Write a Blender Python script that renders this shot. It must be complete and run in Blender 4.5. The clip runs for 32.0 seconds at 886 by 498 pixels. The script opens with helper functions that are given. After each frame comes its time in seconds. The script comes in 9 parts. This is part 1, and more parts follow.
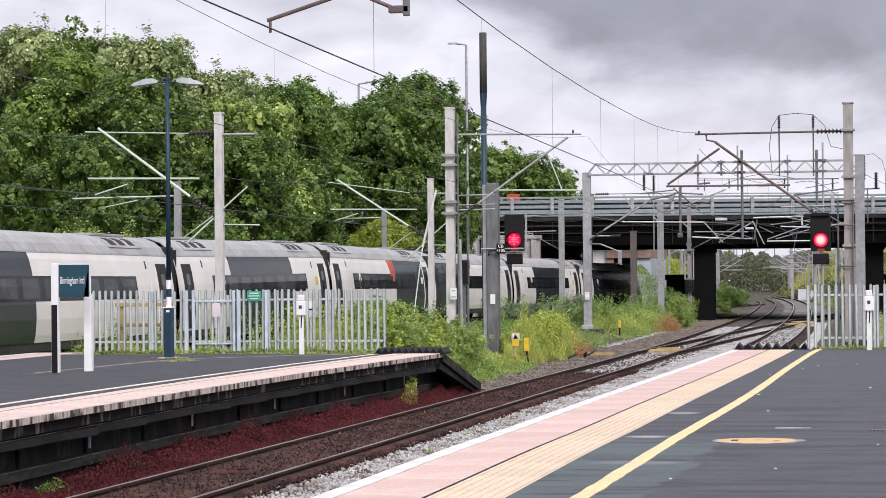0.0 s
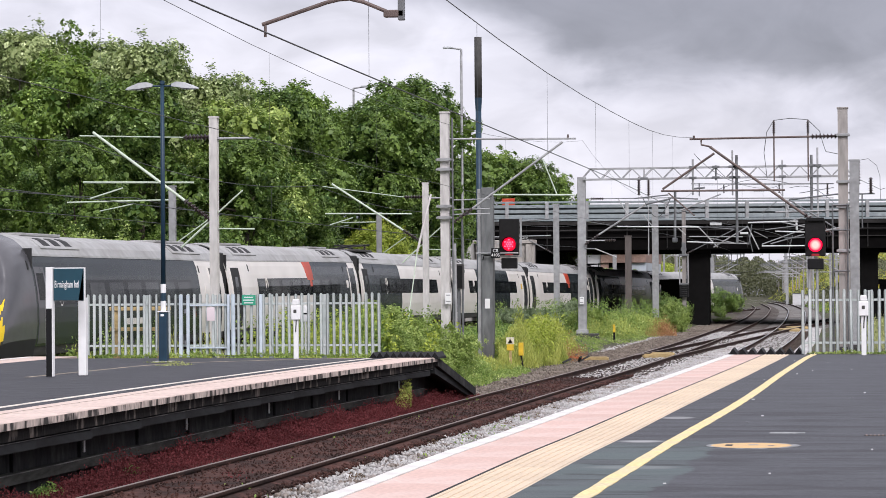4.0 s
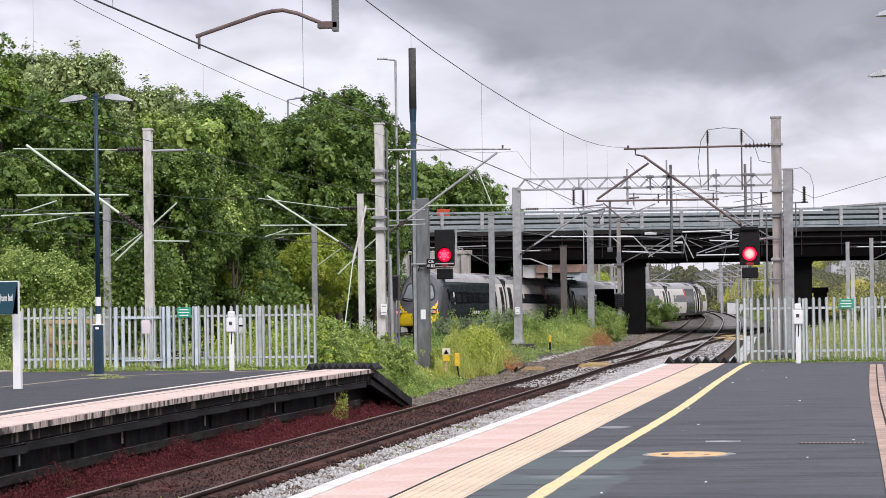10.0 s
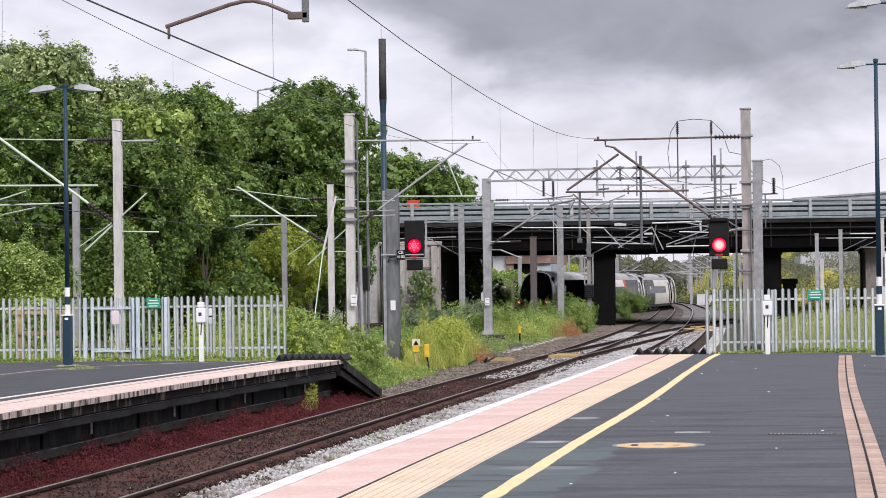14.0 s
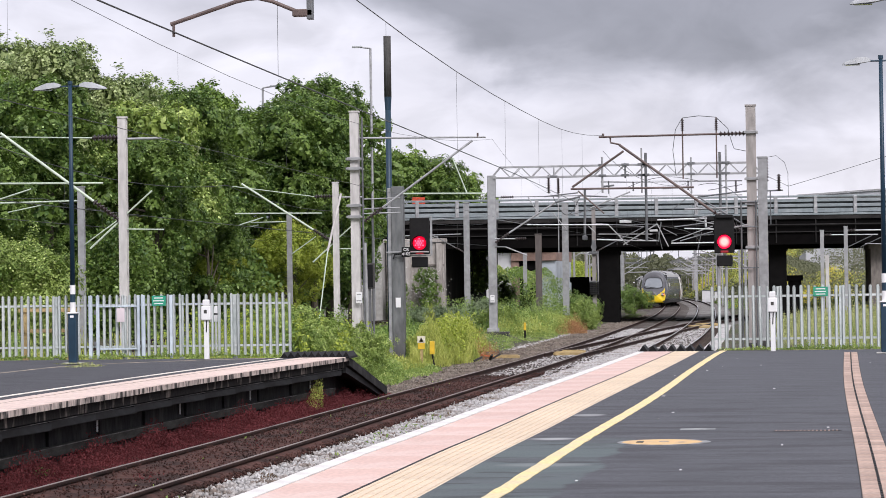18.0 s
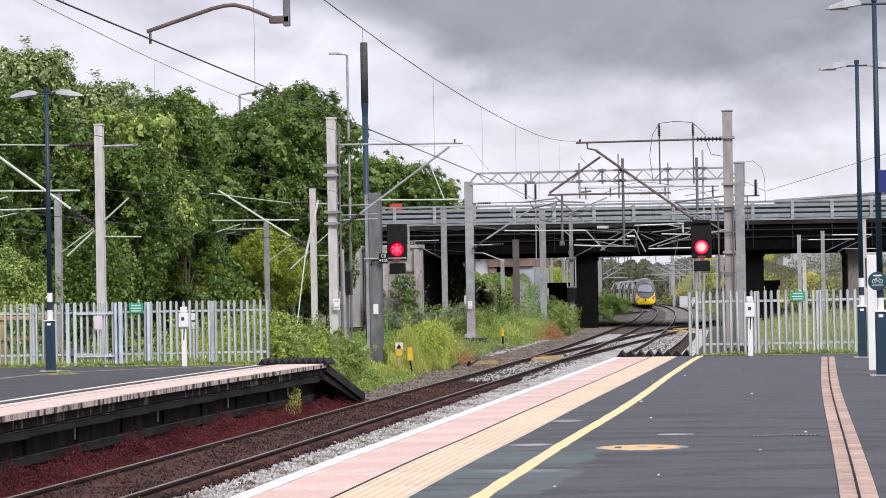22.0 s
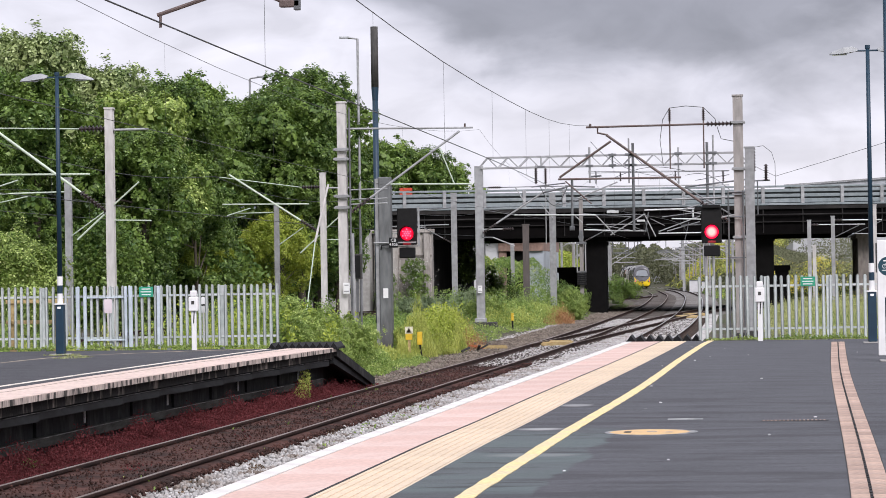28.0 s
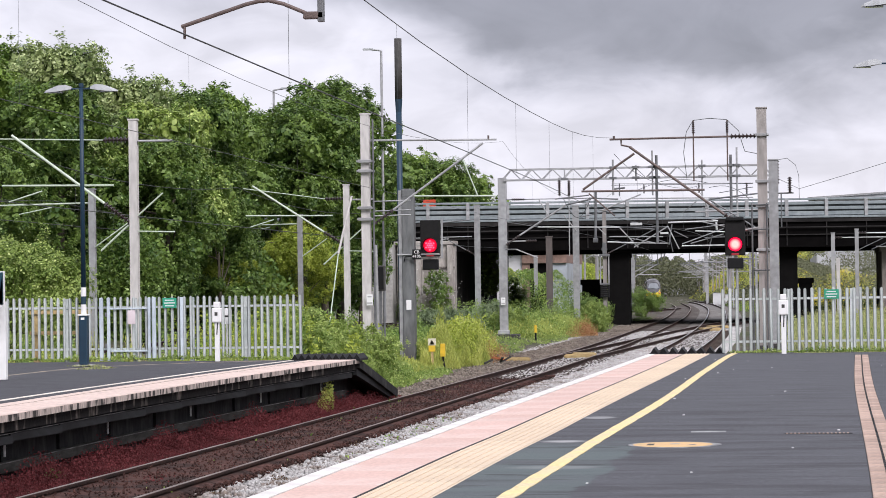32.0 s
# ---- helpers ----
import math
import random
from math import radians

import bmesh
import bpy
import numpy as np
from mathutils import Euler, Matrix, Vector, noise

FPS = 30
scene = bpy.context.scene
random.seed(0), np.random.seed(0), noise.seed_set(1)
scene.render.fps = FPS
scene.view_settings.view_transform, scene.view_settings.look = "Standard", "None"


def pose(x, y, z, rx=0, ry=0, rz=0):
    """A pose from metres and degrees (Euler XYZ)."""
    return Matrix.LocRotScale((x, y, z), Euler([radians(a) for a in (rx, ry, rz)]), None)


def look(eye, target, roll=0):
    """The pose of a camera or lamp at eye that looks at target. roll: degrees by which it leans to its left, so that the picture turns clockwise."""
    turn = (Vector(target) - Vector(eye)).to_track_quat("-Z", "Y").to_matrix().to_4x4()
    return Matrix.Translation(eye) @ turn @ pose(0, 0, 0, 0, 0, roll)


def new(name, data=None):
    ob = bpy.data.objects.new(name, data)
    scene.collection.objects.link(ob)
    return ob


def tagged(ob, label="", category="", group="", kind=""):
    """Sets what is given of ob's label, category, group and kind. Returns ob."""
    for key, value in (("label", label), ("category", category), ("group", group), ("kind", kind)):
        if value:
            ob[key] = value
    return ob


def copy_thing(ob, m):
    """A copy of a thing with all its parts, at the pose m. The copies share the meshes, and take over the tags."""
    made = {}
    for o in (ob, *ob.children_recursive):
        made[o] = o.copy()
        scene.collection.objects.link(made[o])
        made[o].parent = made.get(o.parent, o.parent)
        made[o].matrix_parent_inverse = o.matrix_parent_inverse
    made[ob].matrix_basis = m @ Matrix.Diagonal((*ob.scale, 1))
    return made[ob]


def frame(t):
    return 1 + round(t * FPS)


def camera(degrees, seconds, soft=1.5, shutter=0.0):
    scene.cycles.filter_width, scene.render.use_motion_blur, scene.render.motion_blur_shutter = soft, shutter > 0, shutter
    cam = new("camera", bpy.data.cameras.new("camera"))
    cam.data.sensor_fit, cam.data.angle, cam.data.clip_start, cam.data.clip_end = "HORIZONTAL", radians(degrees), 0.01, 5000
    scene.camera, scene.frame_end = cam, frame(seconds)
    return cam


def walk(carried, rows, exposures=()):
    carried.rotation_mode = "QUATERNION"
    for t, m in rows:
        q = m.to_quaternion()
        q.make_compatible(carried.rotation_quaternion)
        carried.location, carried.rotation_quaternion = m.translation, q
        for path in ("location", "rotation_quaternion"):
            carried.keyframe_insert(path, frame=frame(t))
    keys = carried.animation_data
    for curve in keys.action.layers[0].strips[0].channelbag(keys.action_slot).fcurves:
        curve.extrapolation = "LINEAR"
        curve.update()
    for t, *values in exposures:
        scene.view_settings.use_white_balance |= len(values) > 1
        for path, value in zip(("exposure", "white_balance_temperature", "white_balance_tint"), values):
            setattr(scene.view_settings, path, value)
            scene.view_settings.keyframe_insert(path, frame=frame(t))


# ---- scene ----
cam = camera(19.77, 32.0, soft=0.5)
PATH = [
    (0.0, pose(0, 0, 1.6, 90.795, 0.512, 9.362)),
    (0.5, pose(0, 0, 1.6, 90.856, 0.575, 9.332)),
    (1.0, pose(0, 0, 1.6, 90.840, 0.595, 9.316)),
    (1.5, pose(0, 0, 1.6, 90.773, 0.581, 9.302)),
    (2.0, pose(0, 0, 1.6, 90.724, 0.622, 9.294)),
    (2.5, pose(0, 0, 1.6, 90.756, 0.546, 9.260)),
    (3.0, pose(0, 0, 1.6, 90.818, 0.459, 9.233)),
    (3.5, pose(0, 0, 1.6, 90.892, 0.408, 9.225)),
    (5.5, pose(0, 0, 1.6, 90.893, 0.544, 9.314)),
    (6.0, pose(0, 0, 1.6, 90.870, 0.549, 9.241)),
    (6.5, pose(0, 0, 1.6, 90.847, 0.571, 9.147)),
    (7.0, pose(0, 0, 1.6, 90.833, 0.551, 9.058)),
    (7.5, pose(0, 0, 1.6, 90.836, 0.651, 8.938)),
    (8.0, pose(0, 0, 1.6, 90.865, 0.648, 8.778)),
    (8.5, pose(0, 0, 1.6, 90.925, 0.693, 8.553)),
    (9.0, pose(0, 0, 1.6, 90.998, 0.745, 8.301)),
    (9.5, pose(0, 0, 1.6, 91.074, 0.764, 8.028)),
    (10.0, pose(0, 0, 1.6, 91.124, 0.798, 7.793)),
    (10.5, pose(0, 0, 1.6, 91.120, 0.819, 7.598)),
    (11.0, pose(0, 0, 1.6, 91.068, 0.823, 7.463)),
    (11.5, pose(0, 0, 1.6, 91.002, 0.806, 7.372)),
    (12.0, pose(0, 0, 1.6, 90.948, 0.749, 7.313)),
    (12.5, pose(0, 0, 1.6, 90.924, 0.695, 7.254)),
    (13.0, pose(0, 0, 1.6, 90.910, 0.700, 7.191)),
    (13.5, pose(0, 0, 1.6, 90.893, 0.728, 7.142)),
    (14.0, pose(0, 0, 1.6, 90.910, 0.747, 7.114)),
    (14.5, pose(0, 0, 1.6, 90.934, 0.755, 7.096)),
    (16.5, pose(0, 0, 1.6, 90.952, 0.782, 7.049)),
    (17.0, pose(0, 0, 1.6, 90.915, 0.808, 7.094)),
    (17.5, pose(0, 0, 1.6, 90.876, 0.834, 7.169)),
    (18.0, pose(0, 0, 1.6, 90.848, 0.833, 7.231)),
    (18.5, pose(0, 0, 1.6, 90.852, 0.871, 7.243)),
    (19.0, pose(0, 0, 1.6, 90.859, 0.890, 7.190)),
    (19.5, pose(0, 0, 1.6, 90.875, 0.885, 7.068)),
    (20.0, pose(0, 0, 1.6, 90.890, 0.877, 6.940)),
    (20.5, pose(0, 0, 1.6, 90.887, 0.897, 6.826)),
    (21.0, pose(0, 0, 1.6, 90.901, 0.946, 6.763)),
    (21.5, pose(0, 0, 1.6, 90.943, 0.973, 6.727)),
    (22.0, pose(0, 0, 1.6, 90.980, 1.046, 6.726)),
    (22.5, pose(0, 0, 1.6, 91.007, 1.016, 6.727)),
    (23.0, pose(0, 0, 1.6, 90.961, 1.077, 6.751)),
    (23.5, pose(0, 0, 1.6, 90.870, 1.059, 6.789)),
    (24.0, pose(0, 0, 1.6, 90.751, 1.072, 6.835)),
    (24.5, pose(0, 0, 1.6, 90.679, 1.048, 6.852)),
    (25.0, pose(0, 0, 1.6, 90.649, 1.034, 6.837)),
    (25.5, pose(0, 0, 1.6, 90.670, 0.971, 6.796)),
    (27.5, pose(0, 0, 1.6, 90.652, 0.926, 6.858)),
    (28.0, pose(0, 0, 1.6, 90.630, 0.937, 6.949)),
    (28.5, pose(0, 0, 1.6, 90.638, 0.897, 7.033)),
    (29.0, pose(0, 0, 1.6, 90.672, 0.947, 7.104)),
    (29.5, pose(0, 0, 1.6, 90.712, 0.942, 7.169)),
    (30.0, pose(0, 0, 1.6, 90.737, 0.917, 7.220)),
    (30.5, pose(0, 0, 1.6, 90.763, 0.895, 7.288)),
    (31.0, pose(0, 0, 1.6, 90.793, 0.836, 7.367)),
    (31.5, pose(0, 0, 1.6, 90.836, 0.784, 7.431)),
    (32.0, pose(0, 0, 1.6, 90.905, 0.796, 7.471)),
]

walk(cam, PATH, exposures=[(0.0, 0.04, 6230, 17), (32.0, 0.04, 6230, 17)])

# ---- light: an overcast sky, brightest low down, and a wide weak sun ----
SUN_EL, SUN_AZ = radians(40), radians(152)
world = bpy.data.worlds.new("world")
scene.world = world
world.use_nodes = True
wn, wl = world.node_tree.nodes, world.node_tree.links
wn.clear()


def wnode(kind, **values):
    n = wn.new(kind)
    for k, v in values.items():
        n.inputs[k].default_value = v
    return n


sky = wn.new("ShaderNodeTexSky")
sky.sky_type, sky.sun_disc = "NISHITA", False
sky.sun_elevation, sky.sun_rotation = SUN_EL, SUN_AZ
coord = wn.new("ShaderNodeTexCoord")
stretch = wn.new("ShaderNodeMapping")
stretch.inputs["Scale"].default_value = (13.0, 13.0, 30.0)
stretch.inputs["Location"].default_value = (0.35, 0.0, 0.55)
wl.new(coord.outputs["Generated"], stretch.inputs["Vector"])
puffs = wnode("ShaderNodeTexNoise", Scale=1.0, Detail=8.0, Roughness=0.52, Distortion=0.35)
wl.new(stretch.outputs[0], puffs.inputs["Vector"])
split = wn.new("ShaderNodeSeparateXYZ")
wl.new(coord.outputs["Generated"], split.inputs[0])


def wmath(op, a, b, c=None):
    """One step of arithmetic; each value a number or a socket."""
    n = wn.new("ShaderNodeMath")
    n.operation = op
    for k, v in enumerate((a, b, c)):
        if v is None:
            continue
        if isinstance(v, (int, float)):
            n.inputs[k].default_value = v
        else:
            wl.new(v, n.inputs[k])
    return n.outputs[0]


# a heavy cloud bank hangs over the line ahead; its base lifts to both sides and frays with the noise
off_axis = wmath("ADD", split.outputs["X"], 0.045)
lift_side = wmath("MINIMUM", wmath("MULTIPLY", wmath("MULTIPLY", off_axis, off_axis), wmath("MULTIPLY_ADD", wmath("LESS_THAN", off_axis, 0.0), 1.3, 1.1)), 0.055)
fray = wmath("MULTIPLY_ADD", puffs.outputs[0], 0.085, -0.0345)
base = wmath("ADD", wmath("SUBTRACT", split.outputs["Z"], lift_side), fray)
tone = wn.new("ShaderNodeValToRGB")
wl.new(base, tone.inputs[0])
ramp = tone.color_ramp
ramp.elements[0].position, ramp.elements[0].color = 0.0, (0.345, 0.343, 0.355, 1)
ramp.elements[1].position, ramp.elements[1].color = 1.0, (0.5, 0.5, 0.5, 1)
for p, c in ((0.045, (0.375, 0.372, 0.384)), (0.066, (0.345, 0.343, 0.358)), (0.080, (0.285, 0.285, 0.302)), (0.090, (0.205, 0.207, 0.222)), (0.101, (0.155, 0.157, 0.170)), (0.125, (0.140, 0.142, 0.154)), (0.17, (0.18, 0.182, 0.193)), (0.24, (0.26, 0.262, 0.275)), (0.38, (0.44, 0.44, 0.455)), (0.8, (0.48, 0.48, 0.49))):
    e = ramp.elements.new(p)
    e.color = (*c, 1)
clear_sky = wnode("ShaderNodeBackground", Strength=0.1)
clouds = wnode("ShaderNodeBackground", Strength=2.4)
wl.new(sky.outputs[0], clear_sky.inputs[0])
# smaller billows with firm edges over the broad tones
billow_map = wn.new("ShaderNodeMapping")
billow_map.inputs["Scale"].default_value = (22.0, 22.0, 40.0)
wl.new(coord.outputs["Generated"], billow_map.inputs["Vector"])
billow = wnode("ShaderNodeTexNoise", Scale=1.0, Detail=8.0, Roughness=0.5, Distortion=0.8)
wl.new(billow_map.outputs[0], billow.inputs["Vector"])
firm = wn.new("ShaderNodeMapRange")
firm.inputs["From Min"].default_value, firm.inputs["From Max"].default_value = 0.34, 0.66
firm.inputs["To Min"].default_value, firm.inputs["To Max"].default_value = 0.86, 1.09
wl.new(billow.outputs[0], firm.inputs[0])
shade = wn.new("ShaderNodeVectorMath")
shade.operation = "SCALE"
wl.new(tone.outputs[0], shade.inputs[0])
wl.new(firm.outputs[0], shade.inputs["Scale"])
wl.new(shade.outputs[0], clouds.inputs[0])
cover = wnode("ShaderNodeMixShader", Fac=0.92)
wl.new(clear_sky.outputs[0], cover.inputs[1])
wl.new(clouds.outputs[0], cover.inputs[2])
wout = wn.new("ShaderNodeOutputWorld")
wl.new(cover.outputs[0], wout.inputs[0])

sun_data = bpy.data.lights.new("sun", "SUN")
sun_data.energy, sun_data.angle, sun_data.color = 2.8, radians(25), (1.0, 0.97, 0.93)
sun = new("sun", sun_data)
sun.matrix_world = look((0, 0, 0), (-math.sin(SUN_AZ) * math.cos(SUN_EL), -math.cos(SUN_AZ) * math.cos(SUN_EL), -math.sin(SUN_EL)))


# ---- materials ----
def paint(name, colour, rough=0.6, metal=0.0, scale=6.0, vary=0.25, bump=0.0, second=None, coarse=0.6, mask=(0.45, 0.65), vary_object=0.0, stretch=(1, 1, 1), transmission=0.0, spec=0.5):
    """A surface with fine grain, and coarse stains of a second colour."""
    m = bpy.data.materials.new(name)
    m.use_nodes = True
    n, l = m.node_tree.nodes, m.node_tree.links
    b = n["Principled BSDF"]
    b.inputs["Roughness"].default_value, b.inputs["Metallic"].default_value = rough, metal
    b.inputs["Specular IOR Level"].default_value = spec
    tc = n.new("ShaderNodeTexCoord")
    mp = n.new("ShaderNodeMapping")
    mp.inputs["Scale"].default_value = stretch
    l.new(tc.outputs["Object"], mp.inputs[0])
    fine = n.new("ShaderNodeTexNoise")
    fine.inputs["Scale"].default_value, fine.inputs["Detail"].default_value = scale, 6
    l.new(mp.outputs[0], fine.inputs["Vector"])
    wide = n.new("ShaderNodeTexNoise")
    wide.inputs["Scale"].default_value, wide.inputs["Detail"].default_value = coarse, 5
    l.new(mp.outputs[0], wide.inputs["Vector"])
    stain = n.new("ShaderNodeMapRange")
    stain.inputs["From Min"].default_value, stain.inputs["From Max"].default_value = mask
    l.new(wide.outputs[0], stain.inputs[0])
    two = n.new("ShaderNodeMix")
    two.data_type = "RGBA"
    two.inputs["A"].default_value = (*colour, 1)
    two.inputs["B"].default_value = (*(second or [c * 0.75 for c in colour]), 1)
    l.new(stain.outputs[0], two.inputs["Factor"])
    gain = n.new("ShaderNodeMapRange")
    gain.inputs["From Min"].default_value, gain.inputs["From Max"].default_value = 0.3, 0.7
    gain.inputs["To Min"].default_value, gain.inputs["To Max"].default_value = 1 - vary, 1 + vary
    l.new(fine.outputs[0], gain.inputs[0])
    hsv = n.new("ShaderNodeHueSaturation")
    l.new(two.outputs["Result"], hsv.inputs["Color"])
    last = gain.outputs[0]
    if vary_object:
        info = n.new("ShaderNodeObjectInfo")
        rnd = n.new("ShaderNodeMapRange")
        rnd.inputs["To Min"].default_value, rnd.inputs["To Max"].default_value = 1 - vary_object, 1 + vary_object
        l.new(info.outputs["Random"], rnd.inputs[0])
        mul = n.new("ShaderNodeMath")
        mul.operation = "MULTIPLY"
        l.new(last, mul.inputs[0])
        l.new(rnd.outputs[0], mul.inputs[1])
        last = mul.outputs[0]
    l.new(last, hsv.inputs["Value"])
    l.new(hsv.outputs[0], b.inputs["Base Color"])
    if bump:
        bp = n.new("ShaderNodeBump")
        bp.inputs["Strength"].default_value, bp.inputs["Distance"].default_value = min(1.0, bump * 2), 0.02
        l.new(fine.outputs[0], bp.inputs["Height"])
        l.new(bp.outputs[0], b.inputs["Normal"])
    if transmission:
        b.inputs["Transmission Weight"].default_value = transmission
    return m


def leaf(name, colour, second, rough=0.5, flecks=0.0):
    """Foliage: each leaf or blade takes its own tone."""
    m = bpy.data.materials.new(name)
    m.use_nodes = True
    n, l = m.node_tree.nodes, m.node_tree.links
    b = n["Principled BSDF"]
    b.inputs["Roughness"].default_value = rough
    b.inputs["Specular IOR Level"].default_value = 0.35
    geo = n.new("ShaderNodeNewGeometry")
    mix = n.new("ShaderNodeMix")
    mix.data_type = "RGBA"
    mix.inputs["A"].default_value, mix.inputs["B"].default_value = (*colour, 1), (*second, 1)
    tc = n.new("ShaderNodeTexCoord")
    wide = n.new("ShaderNodeTexNoise")
    wide.inputs["Scale"].default_value = 0.45
    l.new(tc.outputs["Object"], wide.inputs["Vector"])
    add = n.new("ShaderNodeMath")
    add.operation = "MULTIPLY_ADD"
    add.inputs[1].default_value = 0.55
    l.new(geo.outputs["Random Per Island"], add.inputs[0])
    sub = n.new("ShaderNodeMapRange")
    sub.inputs["From Min"].default_value, sub.inputs["From Max"].default_value = 0.35, 0.68
    sub.inputs["To Min"].default_value, sub.inputs["To Max"].default_value = -0.1, 0.5
    tuft = n.new("ShaderNodeTexNoise")
    tuft.inputs["Scale"].default_value = 2.3
    l.new(tc.outputs["Object"], tuft.inputs["Vector"])
    two = n.new("ShaderNodeMath")
    two.operation = "MULTIPLY_ADD"
    two.inputs[1].default_value = 0.6
    l.new(tuft.outputs[0], two.inputs[0])
    off = n.new("ShaderNodeMath")
    off.inputs[1].default_value = -0.3
    l.new(wide.outputs[0], off.inputs[0])
    l.new(off.outputs[0], two.inputs[2])
    l.new(two.outputs[0], sub.inputs[0])
    l.new(sub.outputs[0], add.inputs[2])
    l.new(add.outputs[0], mix.inputs["Factor"])
    # a few leaves go pale: silvery undersides, and highlights put into the colour
    pale = n.new("ShaderNodeMix")
    pale.data_type = "RGBA"
    pale.inputs["B"].default_value = (*[min(0.8, c * 1.35 + 0.12) for c in second], 1)
    few = n.new("ShaderNodeMapRange")
    few.inputs["From Min"].default_value, few.inputs["From Max"].default_value = 1 - flecks, 1 - flecks + 0.01
    l.new(geo.outputs["Random Per Island"], few.inputs[0])
    l.new(few.outputs[0], pale.inputs["Factor"])
    l.new(mix.outputs["Result"], pale.inputs["A"])
    l.new(pale.outputs["Result"], b.inputs["Base Color"])
    tr = n.new("ShaderNodeBsdfTranslucent")
    l.new(pale.outputs["Result"], tr.inputs["Color"])
    ms = n.new("ShaderNodeMixShader")
    ms.inputs[0].default_value = 0.26
    l.new(b.outputs[0], ms.inputs[1])
    l.new(tr.outputs[0], ms.inputs[2])
    l.new(ms.outputs[0], n["Material Output"].inputs[0])
    return m


def glow(name, colour, strength):
    m = bpy.data.materials.new(name)
    m.use_nodes = True
    b = m.node_tree.nodes["Principled BSDF"]
    b.inputs["Base Color"].default_value = (*colour, 1)
    b.inputs["Emission Color"].default_value = (*colour, 1)
    b.inputs["Emission Strength"].default_value = strength
    return m


def worn_asphalt():
    """Platform asphalt: streaks swept across, a greenish damp zone by the safety line, pale scuffs."""
    m = paint("worn platform asphalt", (0.082, 0.085, 0.096), 0.75, scale=55, vary=0.30, bump=0.25, second=(0.060, 0.062, 0.070), coarse=2.6, mask=(0.36, 0.70), stretch=(0.3, 1, 1), spec=0.3)
    n, l = m.node_tree.nodes, m.node_tree.links
    b = n["Principled BSDF"]
    tc = n.new("ShaderNodeTexCoord")
    xyz = n.new("ShaderNodeSeparateXYZ")
    l.new(tc.outputs["Object"], xyz.inputs[0])

    def calc(op, *values):
        q = n.new("ShaderNodeMath")
        q.operation = op
        for k, v in enumerate(values):
            if isinstance(v, (int, float)):
                q.inputs[k].default_value = v
            else:
                l.new(v, q.inputs[k])
        return q.outputs[0]

    def ease(v, lo, hi, to=1.0):
        q = n.new("ShaderNodeMapRange")
        q.interpolation_type = "SMOOTHSTEP"
        q.inputs["From Min"].default_value, q.inputs["From Max"].default_value = lo, hi
        q.inputs["To Max"].default_value = to
        l.new(v, q.inputs[0])
        return q.outputs[0]

    def grain(sx, sy, detail=6):
        mp = n.new("ShaderNodeMapping")
        mp.inputs["Scale"].default_value = (sx, sy, 1)
        l.new(tc.outputs["Object"], mp.inputs[0])
        q = n.new("ShaderNodeTexNoise")
        q.inputs["Scale"].default_value, q.inputs["Detail"].default_value, q.inputs["Roughness"].default_value = 1.0, detail, 0.6
        l.new(mp.outputs[0], q.inputs["Vector"])
        return q.outputs[0]

    def blend(fac, a, colour):
        q = n.new("ShaderNodeMix")
        q.data_type = "RGBA"
        l.new(fac, q.inputs["Factor"])
        l.new(a, q.inputs["A"])
        q.inputs["B"].default_value = (*colour, 1)
        return q.outputs["Result"]

    x, y = xyz.outputs["X"], xyz.outputs["Y"]
    edge = grain(1.6, 1.1)
    band = grain(0.25, 1.3)
    right = calc("SUBTRACT", calc("MULTIPLY_ADD", y, 0.03, -2.16), x)
    inside = ease(calc("MULTIPLY_ADD", edge, 0.5, calc("ADD", right, -0.25)), 0.0, 0.06)
    near = ease(calc("MULTIPLY_ADD", edge, 2.4, calc("SUBTRACT", 25.4, y)), 0.0, 1.1)
    damp = calc("MULTIPLY", calc("MULTIPLY", inside, near), ease(band, 0.30, 0.62, 0.85))
    colour = b.inputs["Base Color"].links[0].from_socket
    dark = calc("MULTIPLY", ease(grain(0.5, 1.7), 0.47, 0.62, 0.85), ease(calc("MULTIPLY_ADD", edge, 3.0, calc("SUBTRACT", 33.5, y)), -12.0, 6.0))
    colour = blend(dark, colour, (0.044, 0.044, 0.050))
    colour = blend(ease(grain(1.2, 4.5), 0.60, 0.70, 0.35), colour, (0.15, 0.155, 0.16))
    colour = blend(damp, colour, (0.100, 0.128, 0.128))
    colour = blend(calc("MULTIPLY", calc("MULTIPLY", inside, near), ease(grain(0.8, 3.2), 0.56, 0.64, 0.8)), colour, (0.040, 0.043, 0.047))
    for cx, cy, rx, ry, amount in ((-2.22, 26.4, 0.30, 0.28, 0.75), (-2.18, 31.15, 0.24, 0.34, 0.5), (-2.0, 22.6, 0.5, 0.3, 0.22)):
        u, v = calc("MULTIPLY", calc("SUBTRACT", x, cx), 1 / rx), calc("MULTIPLY", calc("SUBTRACT", y, cy), 1 / ry)
        r2 = calc("ADD", calc("MULTIPLY", u, u), calc("MULTIPLY", v, v))
        fade = ease(calc("MULTIPLY_ADD", edge, 1.2, calc("SUBTRACT", 0.4, r2)), 0.0, 0.9, amount)
        colour = blend(fade, colour, (0.42, 0.43, 0.43))
    l.new(colour, b.inputs["Base Color"])
    return m


